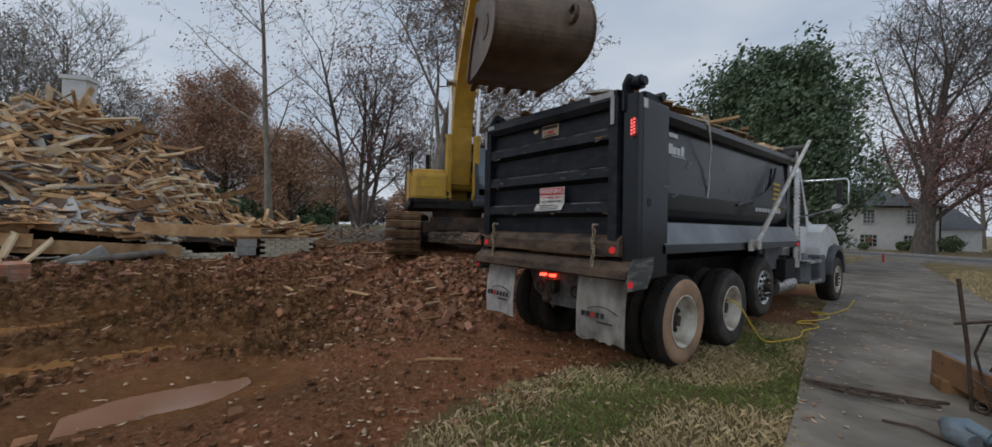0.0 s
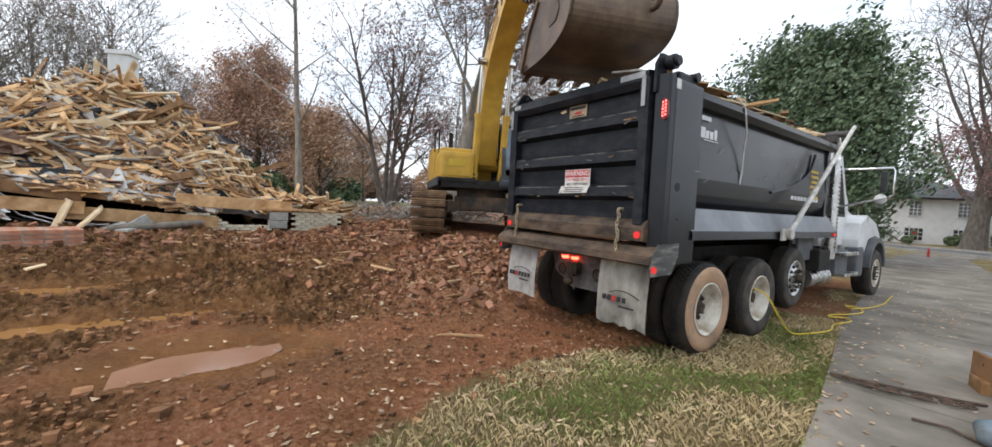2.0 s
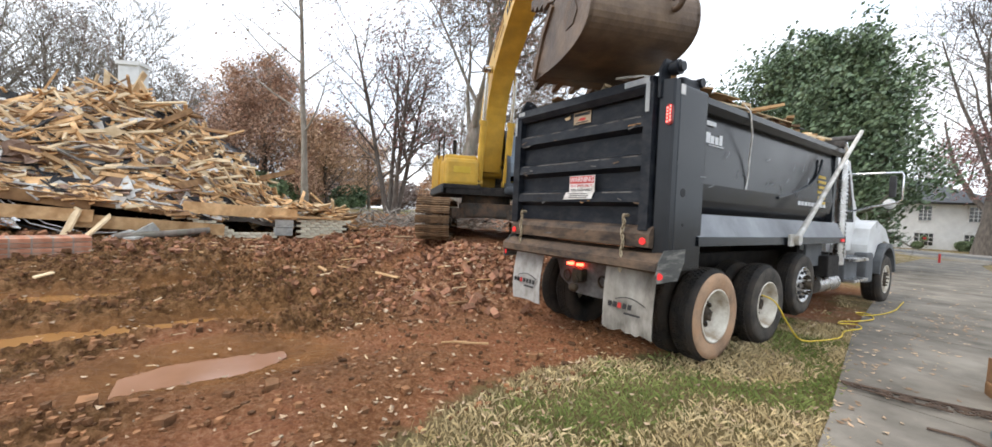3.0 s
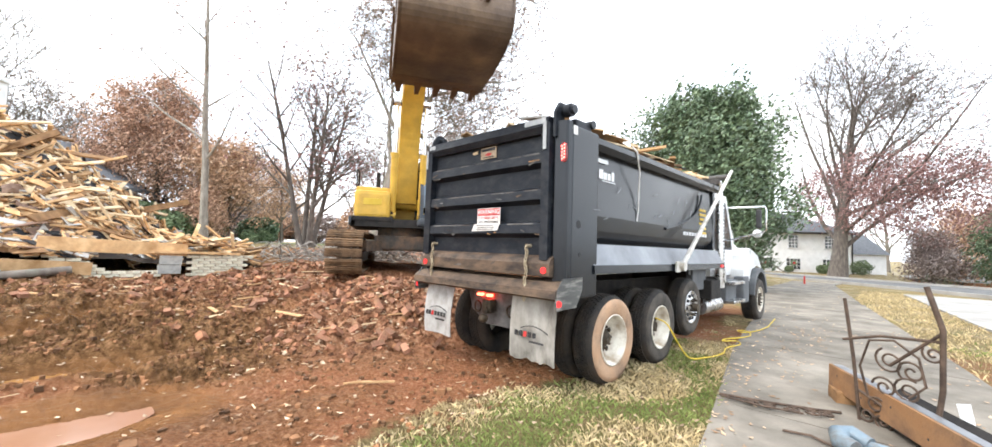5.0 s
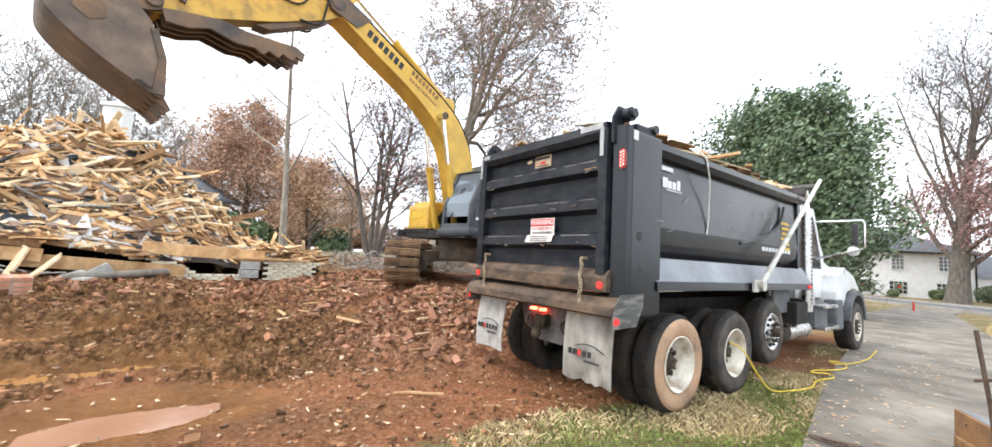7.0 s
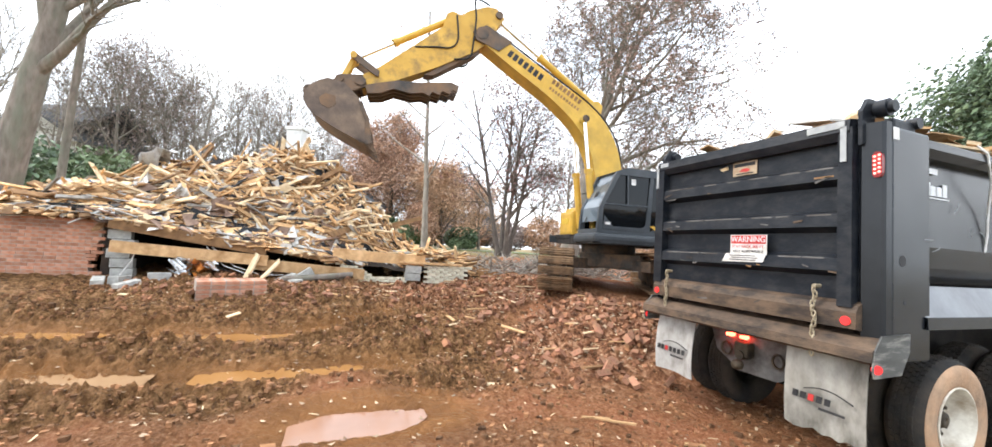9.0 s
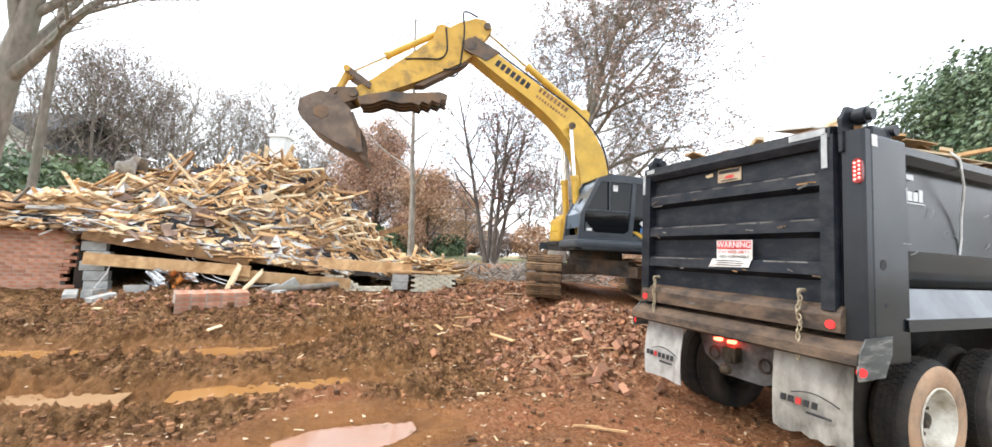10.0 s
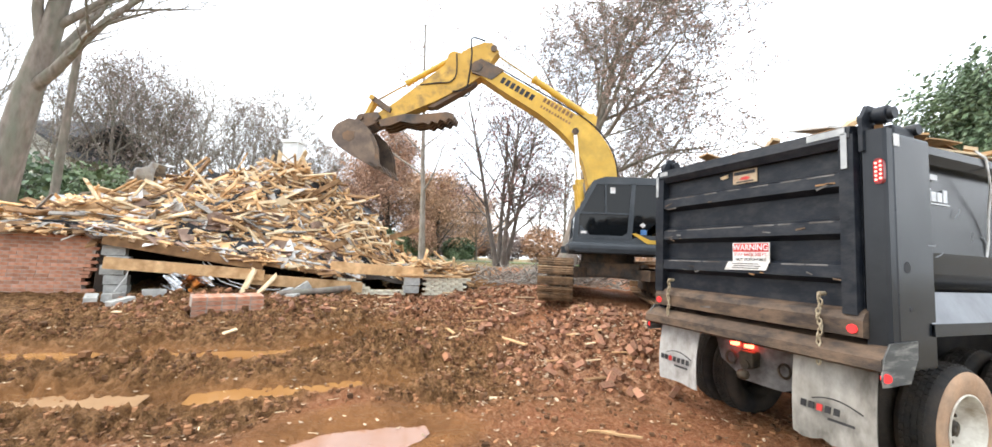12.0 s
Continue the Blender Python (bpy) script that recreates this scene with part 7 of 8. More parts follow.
def tree(x, y, z, height, radius, bark, label, seed, lean=(0, 0), kids=(11, 6, 5, 3), bare=0.35, angle=48, ratio=(0.5, 0.5, 0.5, 0.5), wander=0.09, up=0.05, taper=0.25, thin=0.55,
         leaves=0, leaf_mat=None, leaf_size=0.12, leaf_spread=0.25, top=3, stems=1, keep=None, name="tree", category="tree", pull=(0, 0, 0), group="", twig=0.01, mass=None):
    r = random.Random(seed)
    root = thing(name, pose(x, y, z), label, category, group)
    shapes, ends = [Shape(), Shape()], []
    p = dict(kids=kids, bare=bare, angle=angle, ratio=ratio, wander=wander, up=up, taper=taper, thin=thin, pull=Vector(pull), twig=twig)
    for k in range(stems):
        a = 2 * math.pi * k / max(1, stems)
        off = Vector((math.cos(a), math.sin(a), 0)) * (0.0 if stems == 1 else radius * 1.6)
        way = Vector((lean[0] + (0.16 * math.cos(a) if stems > 1 else 0), lean[1] + (0.16 * math.sin(a) if stems > 1 else 0), 1))
        grow(r, shapes, ends, off + Vector((0, 0, -0.3)), way, height * (0.86 if stems == 1 else r.uniform(0.7, 0.9)), radius, 0, top, p)
    part("trunk", shapes[0], bark, root, "trunk and main limbs")
    part("branches", shapes[1], bark, root, "fine bare branches")
    if mass:
        c, half, count = mass
        for k in range(count):
            d = Vector((r.gauss(0, 1), r.gauss(0, 1), r.gauss(0, 1))).normalized() * r.random() ** 0.4
            if noise.noise(d * 2.6 + Vector((seed, 0, 0))) < -0.16:
                continue
            q = Vector((c[0] + d.x * half[0], c[1] + d.y * half[1], c[2] + d.z * half[2]))
            ends.append((q, q + Vector((r.gauss(0, 0.3), r.gauss(0, 0.3), r.gauss(0, 0.2)))))
    if leaves:
        part("crown", leaf_cloud(r, ends, leaves, leaf_spread, leaf_size, keep), leaf_mat, root, "leaves")
    return root


def gz(x, y):
    return float(ground(x, y))


# slim pale tree beyond the ruin
tree(-24.0, 1.15, gz(-24, 1.1), 19, 0.21, BARK_PALE, "tall slim pale-barked tree, almost bare, with a few dead leaves", 21, lean=(0.02, -0.09), kids=(12, 6, 4), bare=0.30, angle=62, ratio=(0.34, 0.45, 0.5), top=3, leaves=1300, leaf_mat=LEAF_BROWN, leaf_size=0.07, leaf_spread=0.3, up=0.06, thin=0.42, pull=(-0.2, -0.6, 0.1))
# great oak behind the digger
tree(-14.0, 6.0, gz(-14, 6), 16, 0.44, BARK, "large spreading oak with heavy limbs and sparse brown leaves", 34, lean=(0.10, 0.24), kids=(17, 9, 8, 6), bare=0.22, angle=56, ratio=(0.62, 0.5, 0.5, 0.45), top=4, leaves=26000, leaf_mat=LEAF_BROWN, leaf_size=0.065, leaf_spread=0.09, twig=0.018, thin=0.44, wander=0.14, up=0.03, pull=(0.2, 0.9, 0.1))
# slender clump of trees with purple lower leaves
tree(-21.0, 5.6, gz(-21, 5.6), 12.5, 0.17, BARK_DARK, "clump of dark slender trees with sparse purple leaves", 8, kids=(13, 8, 7), bare=0.22, angle=48, ratio=(0.42, 0.5, 0.5), top=3, stems=4, leaves=8000, leaf_mat=LEAF_PURPLE, leaf_size=0.085, leaf_spread=0.3, keep=lambda c, r: r.random() < (0.95 if c.z < 5.5 else 0.35))
# russet round trees on the lawn
tree(-41.0, 0.6, gz(-41, 0.6), 13.2, 0.30, BARK_DARK, "dense rounded tree in russet autumn leaf", 17, kids=(22, 9, 6), bare=0.18, angle=58, ratio=(0.45, 0.5, 0.45), top=3, leaves=46000, leaf_mat=LEAF_RUSSET, leaf_size=0.10, leaf_spread=0.5)
tree(-38.0, 5.6, gz(-38, 5.6), 8.6, 0.20, BARK_DARK, "orange-brown autumn tree beside the lawn", 19, kids=(16, 8, 5), bare=0.2, angle=58, ratio=(0.52, 0.5, 0.45), top=3, leaves=20000, leaf_mat=LEAF_ORANGE, leaf_size=0.11, leaf_spread=0.5)
tree(-44.0, 11.5, gz(-44, 11.5), 8.0, 0.20, BARK, "bare brown tree with thin orange foliage", 23, kids=(16, 8, 6), bare=0.2, angle=50, ratio=(0.55, 0.5, 0.5), top=3, leaves=9000, leaf_mat=LEAF_ORANGE, leaf_size=0.10, leaf_spread=0.4)
tree(-36.5, 3.0, gz(-36.5, 3.0), 4.2, 0.14, BARK_DARK, "low russet ornamental tree", 29, kids=(12, 7, 5), bare=0.2, angle=62, ratio=(0.6, 0.5, 0.45), top=3, leaves=9000, leaf_mat=LEAF_RUSSET, leaf_size=0.10, leaf_spread=0.35)
# near tree past the brick wall
tree(-13.4, -14.0, gz(-13.4, -14.0), 15, 0.47, BARK, "large bare tree with thick pale trunk and forked limbs", 41, lean=(0.04, 0.20), kids=(13, 8, 7, 5), bare=0.42, angle=36, ratio=(0.56, 0.5, 0.5, 0.45), top=4, wander=0.10, up=0.07, thin=0.50, pull=(0.1, 0.3, 0.4), twig=0.012)
# evergreen magnolia beside the truck
def magnolia_keep(c, r):
    """A broad egg-shaped crown with uneven lobes and gaps."""
    q = Vector((c.x / 5.1, c.y / 5.1, (c.z - 5.5) / 5.5))
    lobe = noise.noise(Vector((c.x * 0.55, c.y * 0.55, c.z * 0.7)))
    return q.length < 0.92 + 0.3 * lobe and noise.noise(c * 0.8 + Vector((3, 1, 7))) > -0.28


tree(-3.5, 18.4, 0.0, 10.6, 0.30, BARK, "broad evergreen magnolia with dark glossy leaves", 51, kids=(26, 9, 6), bare=0.12, angle=66, ratio=(0.38, 0.45, 0.4), top=3, leaves=100000, leaf_mat=LEAF_GREEN, leaf_size=0.10, leaf_spread=0.42, wander=0.12, mass=((0, 0, 5.4), (4.9, 4.9, 5.3), 900), keep=magnolia_keep)
# purple-leaved maple in front of the white house
tree(-0.2, 43.2, 0.2, 18.2, 0.62, BARK_DARK, "wide old maple with bare upper limbs and dull purple leaves", 63, lean=(0.10, 0.04), kids=(24, 9, 8, 4), bare=0.14, angle=46, ratio=(0.74, 0.5, 0.5, 0.45), top=4, leaves=110000, leaf_mat=LEAF_PURPLE, leaf_size=0.095, leaf_spread=0.3, wander=0.08, up=0.09, thin=0.40, pull=(0.8, 0.2, 0.0), twig=0.024, mass=((4.2, 0, 6.9), (8.2, 6.0, 3.8), 2600), keep=lambda c, r: r.random() < (0.95 if 2.6 < c.z < 10.0 + 2.5 * noise.noise(c * 0.3) and c.x > -3.5 else 0.012))
# trees behind the far houses on the right
def round_keep(c, r):
    return Vector((c.x / 4.4, c.y / 4.4, (c.z - 5.4) / 4.4)).length < 1.0 + 0.4 * noise.noise(c * 0.6) and noise.noise(c * 0.8) > -0.3


tree(12.0, 60.5, -2.2, 9.6, 0.25, BARK_DARK, "rounded hazy evergreen tree", 71, kids=(24, 9, 5), bare=0.2, angle=62, ratio=(0.40, 0.45, 0.4), top=3, leaves=30000, leaf_mat=LEAF_GREEN, leaf_size=0.13, leaf_spread=0.6, keep=round_keep)
tree(6.2, 61.0, -1.5, 6.5, 0.2, BARK_DARK, "hazy green tree beside the white house", 73, kids=(18, 8, 5), bare=0.15, angle=60, ratio=(0.45, 0.48, 0.45), top=3, leaves=12000, leaf_mat=LEAF_FAR, leaf_size=0.12, leaf_spread=0.6)
tree(9.0, 70.0, -2.9, 10.5, 0.25, BARK_DARK, "orange-brown tree behind the low house", 74, kids=(18, 8, 5), bare=0.15, angle=52, ratio=(0.45, 0.48, 0.45), top=3, leaves=12000, leaf_mat=LEAF_ORANGE, leaf_size=0.13, leaf_spread=0.7)
tree(22.5, 92.0, -2.9, 13.5, 0.3, BARK_DARK, "russet tree behind the low house", 75, kids=(18, 8, 6), bare=0.2, angle=54, ratio=(0.45, 0.48, 0.45), top=3, leaves=14000, leaf_mat=LEAF_RUSSET, leaf_size=0.14, leaf_spread=0.7)
tree(28.0, 90.0, -2.9, 19, 0.35, BARK_DARK, "tall pine with a flat dark crown", 77, kids=(12, 8, 5), bare=0.6, angle=72, ratio=(0.30, 0.45, 0.4), top=3, leaves=14000, leaf_mat=LEAF_BUSH, leaf_size=0.16, leaf_spread=0.6)
tree(2.5, 75.0, -0.5, 12, 0.3, BARK, "bare hazy tree behind the white house", 78, kids=(14, 8, 6), bare=0.2, angle=44, ratio=(0.6, 0.5, 0.5), top=3)
tree(-9.0, 74.0, -0.5, 12, 0.3, BARK, "bare hazy tree behind the white house", 79, kids=(14, 8, 6), bare=0.2, angle=44, ratio=(0.6, 0.5, 0.5), top=3)
# bare woods behind the ruin
# Lighter barks chosen here carry the wood's distance haze as colour.
for k, (x, y, h, sd) in enumerate(((-52, -11.5, 20, 81), (-47, -18.5, 17, 82), (-50, -25.5, 20, 83), (-58, -22, 21, 84), (-44, -24, 16, 85), (-60, -31, 20, 86), (-62, -5, 15, 87), (-58, 2, 13, 88), (-54, -3, 11, 89), (-40, -31, 17, 90), (-66, -15, 17, 91), (-48, -14, 16, 92), (-55, -17, 19, 93), (-52, -29, 18, 94), (-46, -21, 15, 95), (-63, -26, 20, 96), (-56, -8, 15, 97), (-43, -28, 14, 98))):
    tree(x, y, gz(x, y), h, 0.27, BARK_PALE if k % 2 else BARK, "tall bare winter tree in the wood behind the site", sd, kids=(16, 8, 6, 3), bare=0.2, angle=40, ratio=(0.52, 0.52, 0.5, 0.5), top=4 if k == 0 else 3, wander=0.08, up=0.07,
         leaves=3500 if k in (2, 4, 5, 6, 8, 11, 13, 14, 16) else 0, leaf_mat=LEAF_RUSSET if k in (6, 8) else LEAF_FAR, leaf_size=0.11, leaf_spread=0.6, group="bare wood trees", twig=0.024)
for k, (x, y, h, sd) in enumerate(((-30, 22, 12, 101), (-38, 20, 13, 102), (-24, 34, 12, 103), (-52, 24, 14, 104), (-60, 14, 13, 105), (-66, 8, 12, 106))):
    tree(x, y, gz(x, y), h, 0.22, BARK, "bare winter tree along the far lawn", sd, kids=(14, 8, 6), bare=0.2, angle=42, ratio=(0.52, 0.52, 0.5), top=3, leaves=1800, leaf_mat=LEAF_FAR, leaf_size=0.11, leaf_spread=0.6, group="lawn trees", twig=0.02)


def shrub(x, y, z, rx, rz, mat, label, seed, count=2600, size=0.1, name="shrub"):
    r = random.Random(seed)
    root = thing(name, pose(x, y, z), label, "shrub", "shrubs")
    stems = Shape()
    for k in range(9):
        a = 2 * math.pi * k / 9
        stems.tube([(0, 0, -0.1), (0.3 * rx * math.cos(a), 0.3 * rx * math.sin(a), 0.5 * rz), (0.75 * rx * math.cos(a), 0.75 * rx * math.sin(a), 1.3 * rz)], [0.05 * rz, 0.03 * rz, 0.01], 5, caps=False)
    part("stems", stems, BARK_DARK, root)
    s = Shape()
    for k in range(count):
        d = Vector((r.gauss(0, 1), r.gauss(0, 1), r.gauss(0, 1))).normalized()
        lump = 1 + 0.22 * noise.noise(d * 2.3 + Vector((seed, 0, 0)))
        q = r.random() ** 0.28 * lump
        c = Vector((d.x * rx * q, d.y * rx * q, rz * (1 + d.z * q)))
        n1 = Vector((r.gauss(0, 1), r.gauss(0, 1), r.gauss(0, 1))).normalized()
        n2 = n1.orthogonal().normalized() * size * r.uniform(0.7, 1.3)
        w = n1.cross(n2) * 0.6
        s.add([tuple(c - n2), tuple(c + w), tuple(c + n2), tuple(c - w)], [(0, 1, 2), (0, 2, 3)])
    part("foliage", s, mat, root)
    return root


for k, (x, y, rx, rz, mt) in enumerate(((-37.5, -0.5, 2.0, 1.5, LEAF_BUSH), (-36.0, 1.6, 1.5, 1.1, LEAF_BUSH), (-40.5, 4.0, 1.8, 1.3, LEAF_GREEN), (-39.5, 8.2, 1.6, 1.2, LEAF_GREEN), (-44, 9, 1.9, 1.3, LEAF_GREEN), (-25.0, -16.5, 2.5, 2.3, LEAF_BUSH), (-27.0, -13.5, 2.5, 2.1, LEAF_BUSH), (-23.0, -18.5, 2.3, 2.3, LEAF_GREEN), (-31, -10.5, 2.2, 1.3, LEAF_BUSH), (-33.5, -21.5, 2.6, 2.2, LEAF_BUSH), (-34, -18.0, 2.4, 1.9, LEAF_GREEN))):
    shrub(x, y, gz(x, y), rx, rz, mt, "dense green shrub at the edge of the lawn", 120 + k, 2400, 0.16)
for k, (x, y, rad) in enumerate(((-35.8, 6.3, 0.62), (-36.6, 7.6, 0.68), (-33.0, 5.9, 0.35), (-6.9, 47.2, 0.5), (-2.0, 50.4, 0.55), (0.9, 52.5, 0.9), (7.0, 70, 1.6), (-4.6, 48.8, 0.4), (-0.9, 50.2, 0.35), (22, 46, 1.5))):
    shrub(x, y, gz(x, y), rad, rad * 0.85, LEAF_BUSH, "round clipped green shrub", 140 + k, 1500, 0.08, "clipped_shrub")

for k, (x, y, rx, rz, mt) in enumerate(((-49, 30, 4.2, 2.4, LEAF_FAR), (-52, 24.5, 3.6, 2.8, LEAF_ORANGE), (-55, 19.5, 4.0, 2.2, LEAF_FAR), (-57, 14.0, 3.6, 2.0, LEAF_RUSSET), (-59, 8.5, 4.4, 2.6, LEAF_FAR), (-44, 35, 4.0, 2.4, LEAF_ORANGE), (-38, 40, 4.4, 2.2, LEAF_FAR))):
    shrub(x, y, gz(x, y), rx, rz, mt, "hazy brown winter thicket beyond the lawn", 160 + k, 3600, 0.2, "thicket")

# ---------------------------------------------------------------- houses
def window(parent, m, w, h, rows, cols, arch=False, wreath=False, shutters=False):
    fr = Shape().box(0, 0, 0, w + 0.16, 0.10, h + 0.16)
    win = part("window", fr, WHITE_PAINT, parent)
    win.matrix_basis = m
    part("pane", Shape().box(0, -0.055, 0, w, 0.02, h), WINDOW_DARK, win)
    bars = Shape()
    for k in range(1, cols):
        bars.box(-w / 2 + w * k / cols, -0.068, 0, 0.045, 0.02, h)
    for k in range(1, rows):
        bars.box(0, -0.068, -h / 2 + h * k / rows, w, 0.02, 0.045)
    part("glazing_bars", bars, WHITE_PAINT, win)
    if arch:
        part("arch_head", Shape().prism([(w * 0.58 * math.cos(a), h / 2 + 0.05 + 0.28 * math.sin(a)) for a in np.linspace(0, math.pi, 10)], "y", -0.075, 0.0), WHITE_PAINT, win)
    if wreath:
        ring = [(0.24 * math.cos(a), -0.12, 0.1 + 0.24 * math.sin(a)) for a in [2 * math.pi * i / 12 for i in range(13)]]
        part("wreath", Shape().tube(ring, 0.09, 6, caps=False), LEAF_GREEN, win, "green wreath")
        part("bow", Shape().box(0, -0.2, 0.1, 0.22, 0.05, 0.22), RED_PRINT, win, "red bow")
    if shutters:
        for s in (-1, 1):
            part("shutter", Shape().box(s * (w / 2 + 0.32), -0.04, 0, 0.42, 0.08, h + 0.1), FRAME_BLACK, win, "black shutter")
    return win


def hip_roof(L, D, z0, h, over=0.4):
    a, b = L / 2 + over, D / 2 + over
    k = min(a, b)
    v = [(-a, -b, z0), (a, -b, z0), (a, b, z0), (-a, b, z0), (-a + k, 0, z0 + h), (a - k, 0, z0 + h), (-a, -b, z0 - 0.18), (a, -b, z0 - 0.18), (a, b, z0 - 0.18), (-a, b, z0 - 0.18)]
    return Shape().add(v, [(0, 1, 5, 4), (1, 2, 5), (2, 3, 4, 5), (3, 0, 4), (0, 6, 7, 1), (1, 7, 8, 2), (2, 8, 9, 3), (3, 9, 6, 0), (6, 9, 8, 7)])


def gable_roof(L, D, z0, h, over=0.4, thick=0.2):
    b, a = D / 2 + over, L / 2 + over
    prof = [(-b, z0 - 0.1), (0, z0 + h), (b, z0 - 0.1), (b, z0 - 0.1 - thick), (0, z0 + h - thick), (-b, z0 - 0.1 - thick)]
    return Shape().prism(prof, "x", -a, a)


white = thing("house", pose(-8.2, 52.4, -0.15, 0, 0, 37.8), "two-storey white painted brick house with grey hip roof", "house")
part("wall", Shape().box(0, 0, 2.2, 15.0, 8.0, 4.5), HOUSE_WHITE, white)
part("roof", hip_roof(15.0, 8.0, 4.5, 2.3), ROOF_SLATE, white, "grey shingle hip roof")
part("wing_wall", Shape().box(9.9, 1.4, 1.15, 4.8, 6.5, 2.4), HOUSE_WHITE, white)
part("wing_roof", Shape().prism([(-2.2, 2.3), (1.6, 4.6), (5.2, 2.3)], "x", 7.5, 12.6), ROOF_SLATE, white)
part("downpipe", Shape().rod((7.42, -4.06, 0.1), (7.42, -4.06, 4.4), 0.06, 8), FRAME_BLACK, white)
part("gutter", Shape().box(0, -4.42, 4.38, 15.6, 0.12, 0.14), FRAME_BLACK, white)
for x in (-5.6, -1.2, 1.6, 5.2):
    window(white, pose(x, -4.04, 3.45), 0.9, 1.3, 4, 3)
    window(white, pose(x, -4.04, 1.05), 1.35, 1.1, 3, 4, arch=True, wreath=True)
# gabled neighbour with a chimney, behind the heap
gab = thing("house", pose(-37.3, -6.3, 1.5, 0, 0, 62), "cream gabled house with a tall white chimney", "house")
part("wall", Shape().prism([(-4.1, 0), (-4.1, 3.8), (0, 6.6), (4.1, 3.8), (4.1, 0)], "y", -4.0, 4.0), HOUSE_CREAM, gab)
roof = Shape()
for s in (-1, 1):
    roof.prism([(0, 6.85), (s * 4.7, 3.7), (s * 4.7, 3.45), (0, 6.58)], "y", -4.4, 4.4)
part("roof", roof, ROOF_SLATE, gab, "grey shingle roof")
trim_b = Shape()
for s in (-1, 1):
    trim_b.prism([(0, 6.86), (s * 4.72, 3.70), (s * 4.72, 3.2), (0, 6.3)], "y", -4.45, -4.40)
part("barge_board", trim_b, WHITE_PAINT, gab)
part("chimney", Shape().box(0.5, -4.6, 4.4, 1.25, 0.9, 8.8).box(0.5, -4.6, 8.85, 1.5, 1.1, 0.25).box(0.5, -4.6, 2.4, 1.9, 0.95, 4.8), HOUSE_WHITE, gab, "white brick chimney")
# cream house on the rise to the left
cr = thing("house", pose(-49.0, -28.9, 3.6, 0, 0, 66), "cream two-storey house with black shutters on the rise", "house")
part("wall", Shape().prism([(-5.0, -4.0), (-5.0, 5.6), (-0.4, 8.3), (4.2, 5.6), (4.2, -4.0)], "y", -4, 4), HOUSE_CREAM, cr)
roof = Shape()
roof.prism([(-0.4, 8.55), (4.9, 5.45), (4.9, 5.2), (-0.4, 8.25)], "y", -4.5, 4.5)
roof.prism([(-0.4, 8.55), (-5.7, 5.45), (-5.7, 5.2), (-0.4, 8.25)], "y", -4.5, 4.5)
part("roof", roof, ROOF_SLATE, cr, "dark shingle roof")
part("cornice", Shape().box(-0.4, -4.15, 5.5, 9.6, 0.4, 0.3), WHITE_PAINT, cr)
part("porch_roof", Shape().prism([(-5.4, 2.2), (-4.0, 3.3)] + [(-4.0, 2.2)], "x", -5.0, 3.0), ROOF_SLATE, cr)
window(cr, pose(-0.6, -4.05, 4.2), 0.9, 1.5, 2, 2, shutters=True)
window(cr, pose(3.2, -4.05, 2.4), 0.8, 1.5, 3, 2)
part("side_wing", Shape().box(-9, 0, 2.5, 8, 7, 9.5), HOUSE_CREAM, cr)
part("wing_roof", gable_roof(8, 7, 7.3, 2.6), ROOF_SLATE, cr)
# low brick houses across the street
low = thing("house", pose(17.5, 80.0, -2.9, 0, 0, 38), "low red brick house with pale grey roof", "house")
part("wall", Shape().box(0, 0, 1.2, 26, 8, 2.4), BRICK, low)
part("roof", hip_roof(26, 8, 2.4, 1.4, 0.8), ROOF_PALE, low, "pale grey roof")
part("carport_gable", Shape().prism([(-3, 2.7), (0, 4.4), (3, 2.7)], "x", -12.8, -6.0), ROOF_PALE, low)
for x in (-9, -4, 1, 6, 9.5):
    window(low, pose(x, -4.05, 1.5), 1.5, 1.2, 2, 3)
for x in (3.5, 4.8):
    part("fan_unit", Shape().rod((x, -4.05, 0.8), (x, -4.6, 0.8), 0.5, 16), FRAME_BLACK, low)
blue = thing("house", pose(-62, 14.5, 1.8, 0, 0, 70), "distant small grey house with white trim", "house")
part("wall", Shape().box(0, 0, 1.5, 9, 7, 3.0), PIPE_BLUE, blue)
part("roof", gable_roof(9, 7, 3.0, 2.4), ROOF_SLATE, blue)
for x in (-3, 0, 3):
    window(blue, pose(x, -3.55, 1.7), 1.0, 1.3, 2, 2)
# lawn and lane past the slim tree
lawn = Shape()
pts = [(-29.5, -8), (-29, 4), (-27.5, 16), (-36, 22), (-41, 14), (-38, 4), (-37, -8)]
lawn.add([(x, y, gz(x, y) + 0.05) for x, y in pts], [tuple(range(len(pts)))])
LAWN = material("green_lawn", (0.10, 0.16, 0.04), (0.17, 0.22, 0.07), rough=0.9, scale=1.2, bump=0.4, bump_scale=20)
tagged(part("lawn", lawn, LAWN), "mown green lawn beyond the site", "lawn", kind="structure")
lane = Shape()
pts = [(-31.6, -10), (-31.0, 4), (-29.5, 17), (-31.5, 18), (-33.2, 4), (-33.6, -10)]
lane.add([(x, y, gz(x, y) + 0.09) for x, y in pts], [tuple(range(len(pts)))])
tagged(part("lane", lane, CONCRETE_PALE), "pale lane across the lawn", "lane", kind="structure")
# block wall and pole beside the near tree
tagged(part("wall_garden", Shape().box(-16.5, -15.5, 1.7, 0.25, 9, 1.3, 0, 0, 10), CONCRETE_PALE), "low pale rendered garden wall", "wall", kind="structure")
tagged(part("utility_pole", Shape().rod((-17.2, -14.3, 0.9), (-16.9, -13.9, 10.5), 0.15, 12, 0.11), BARK), "weathered wooden utility pole", "pole")
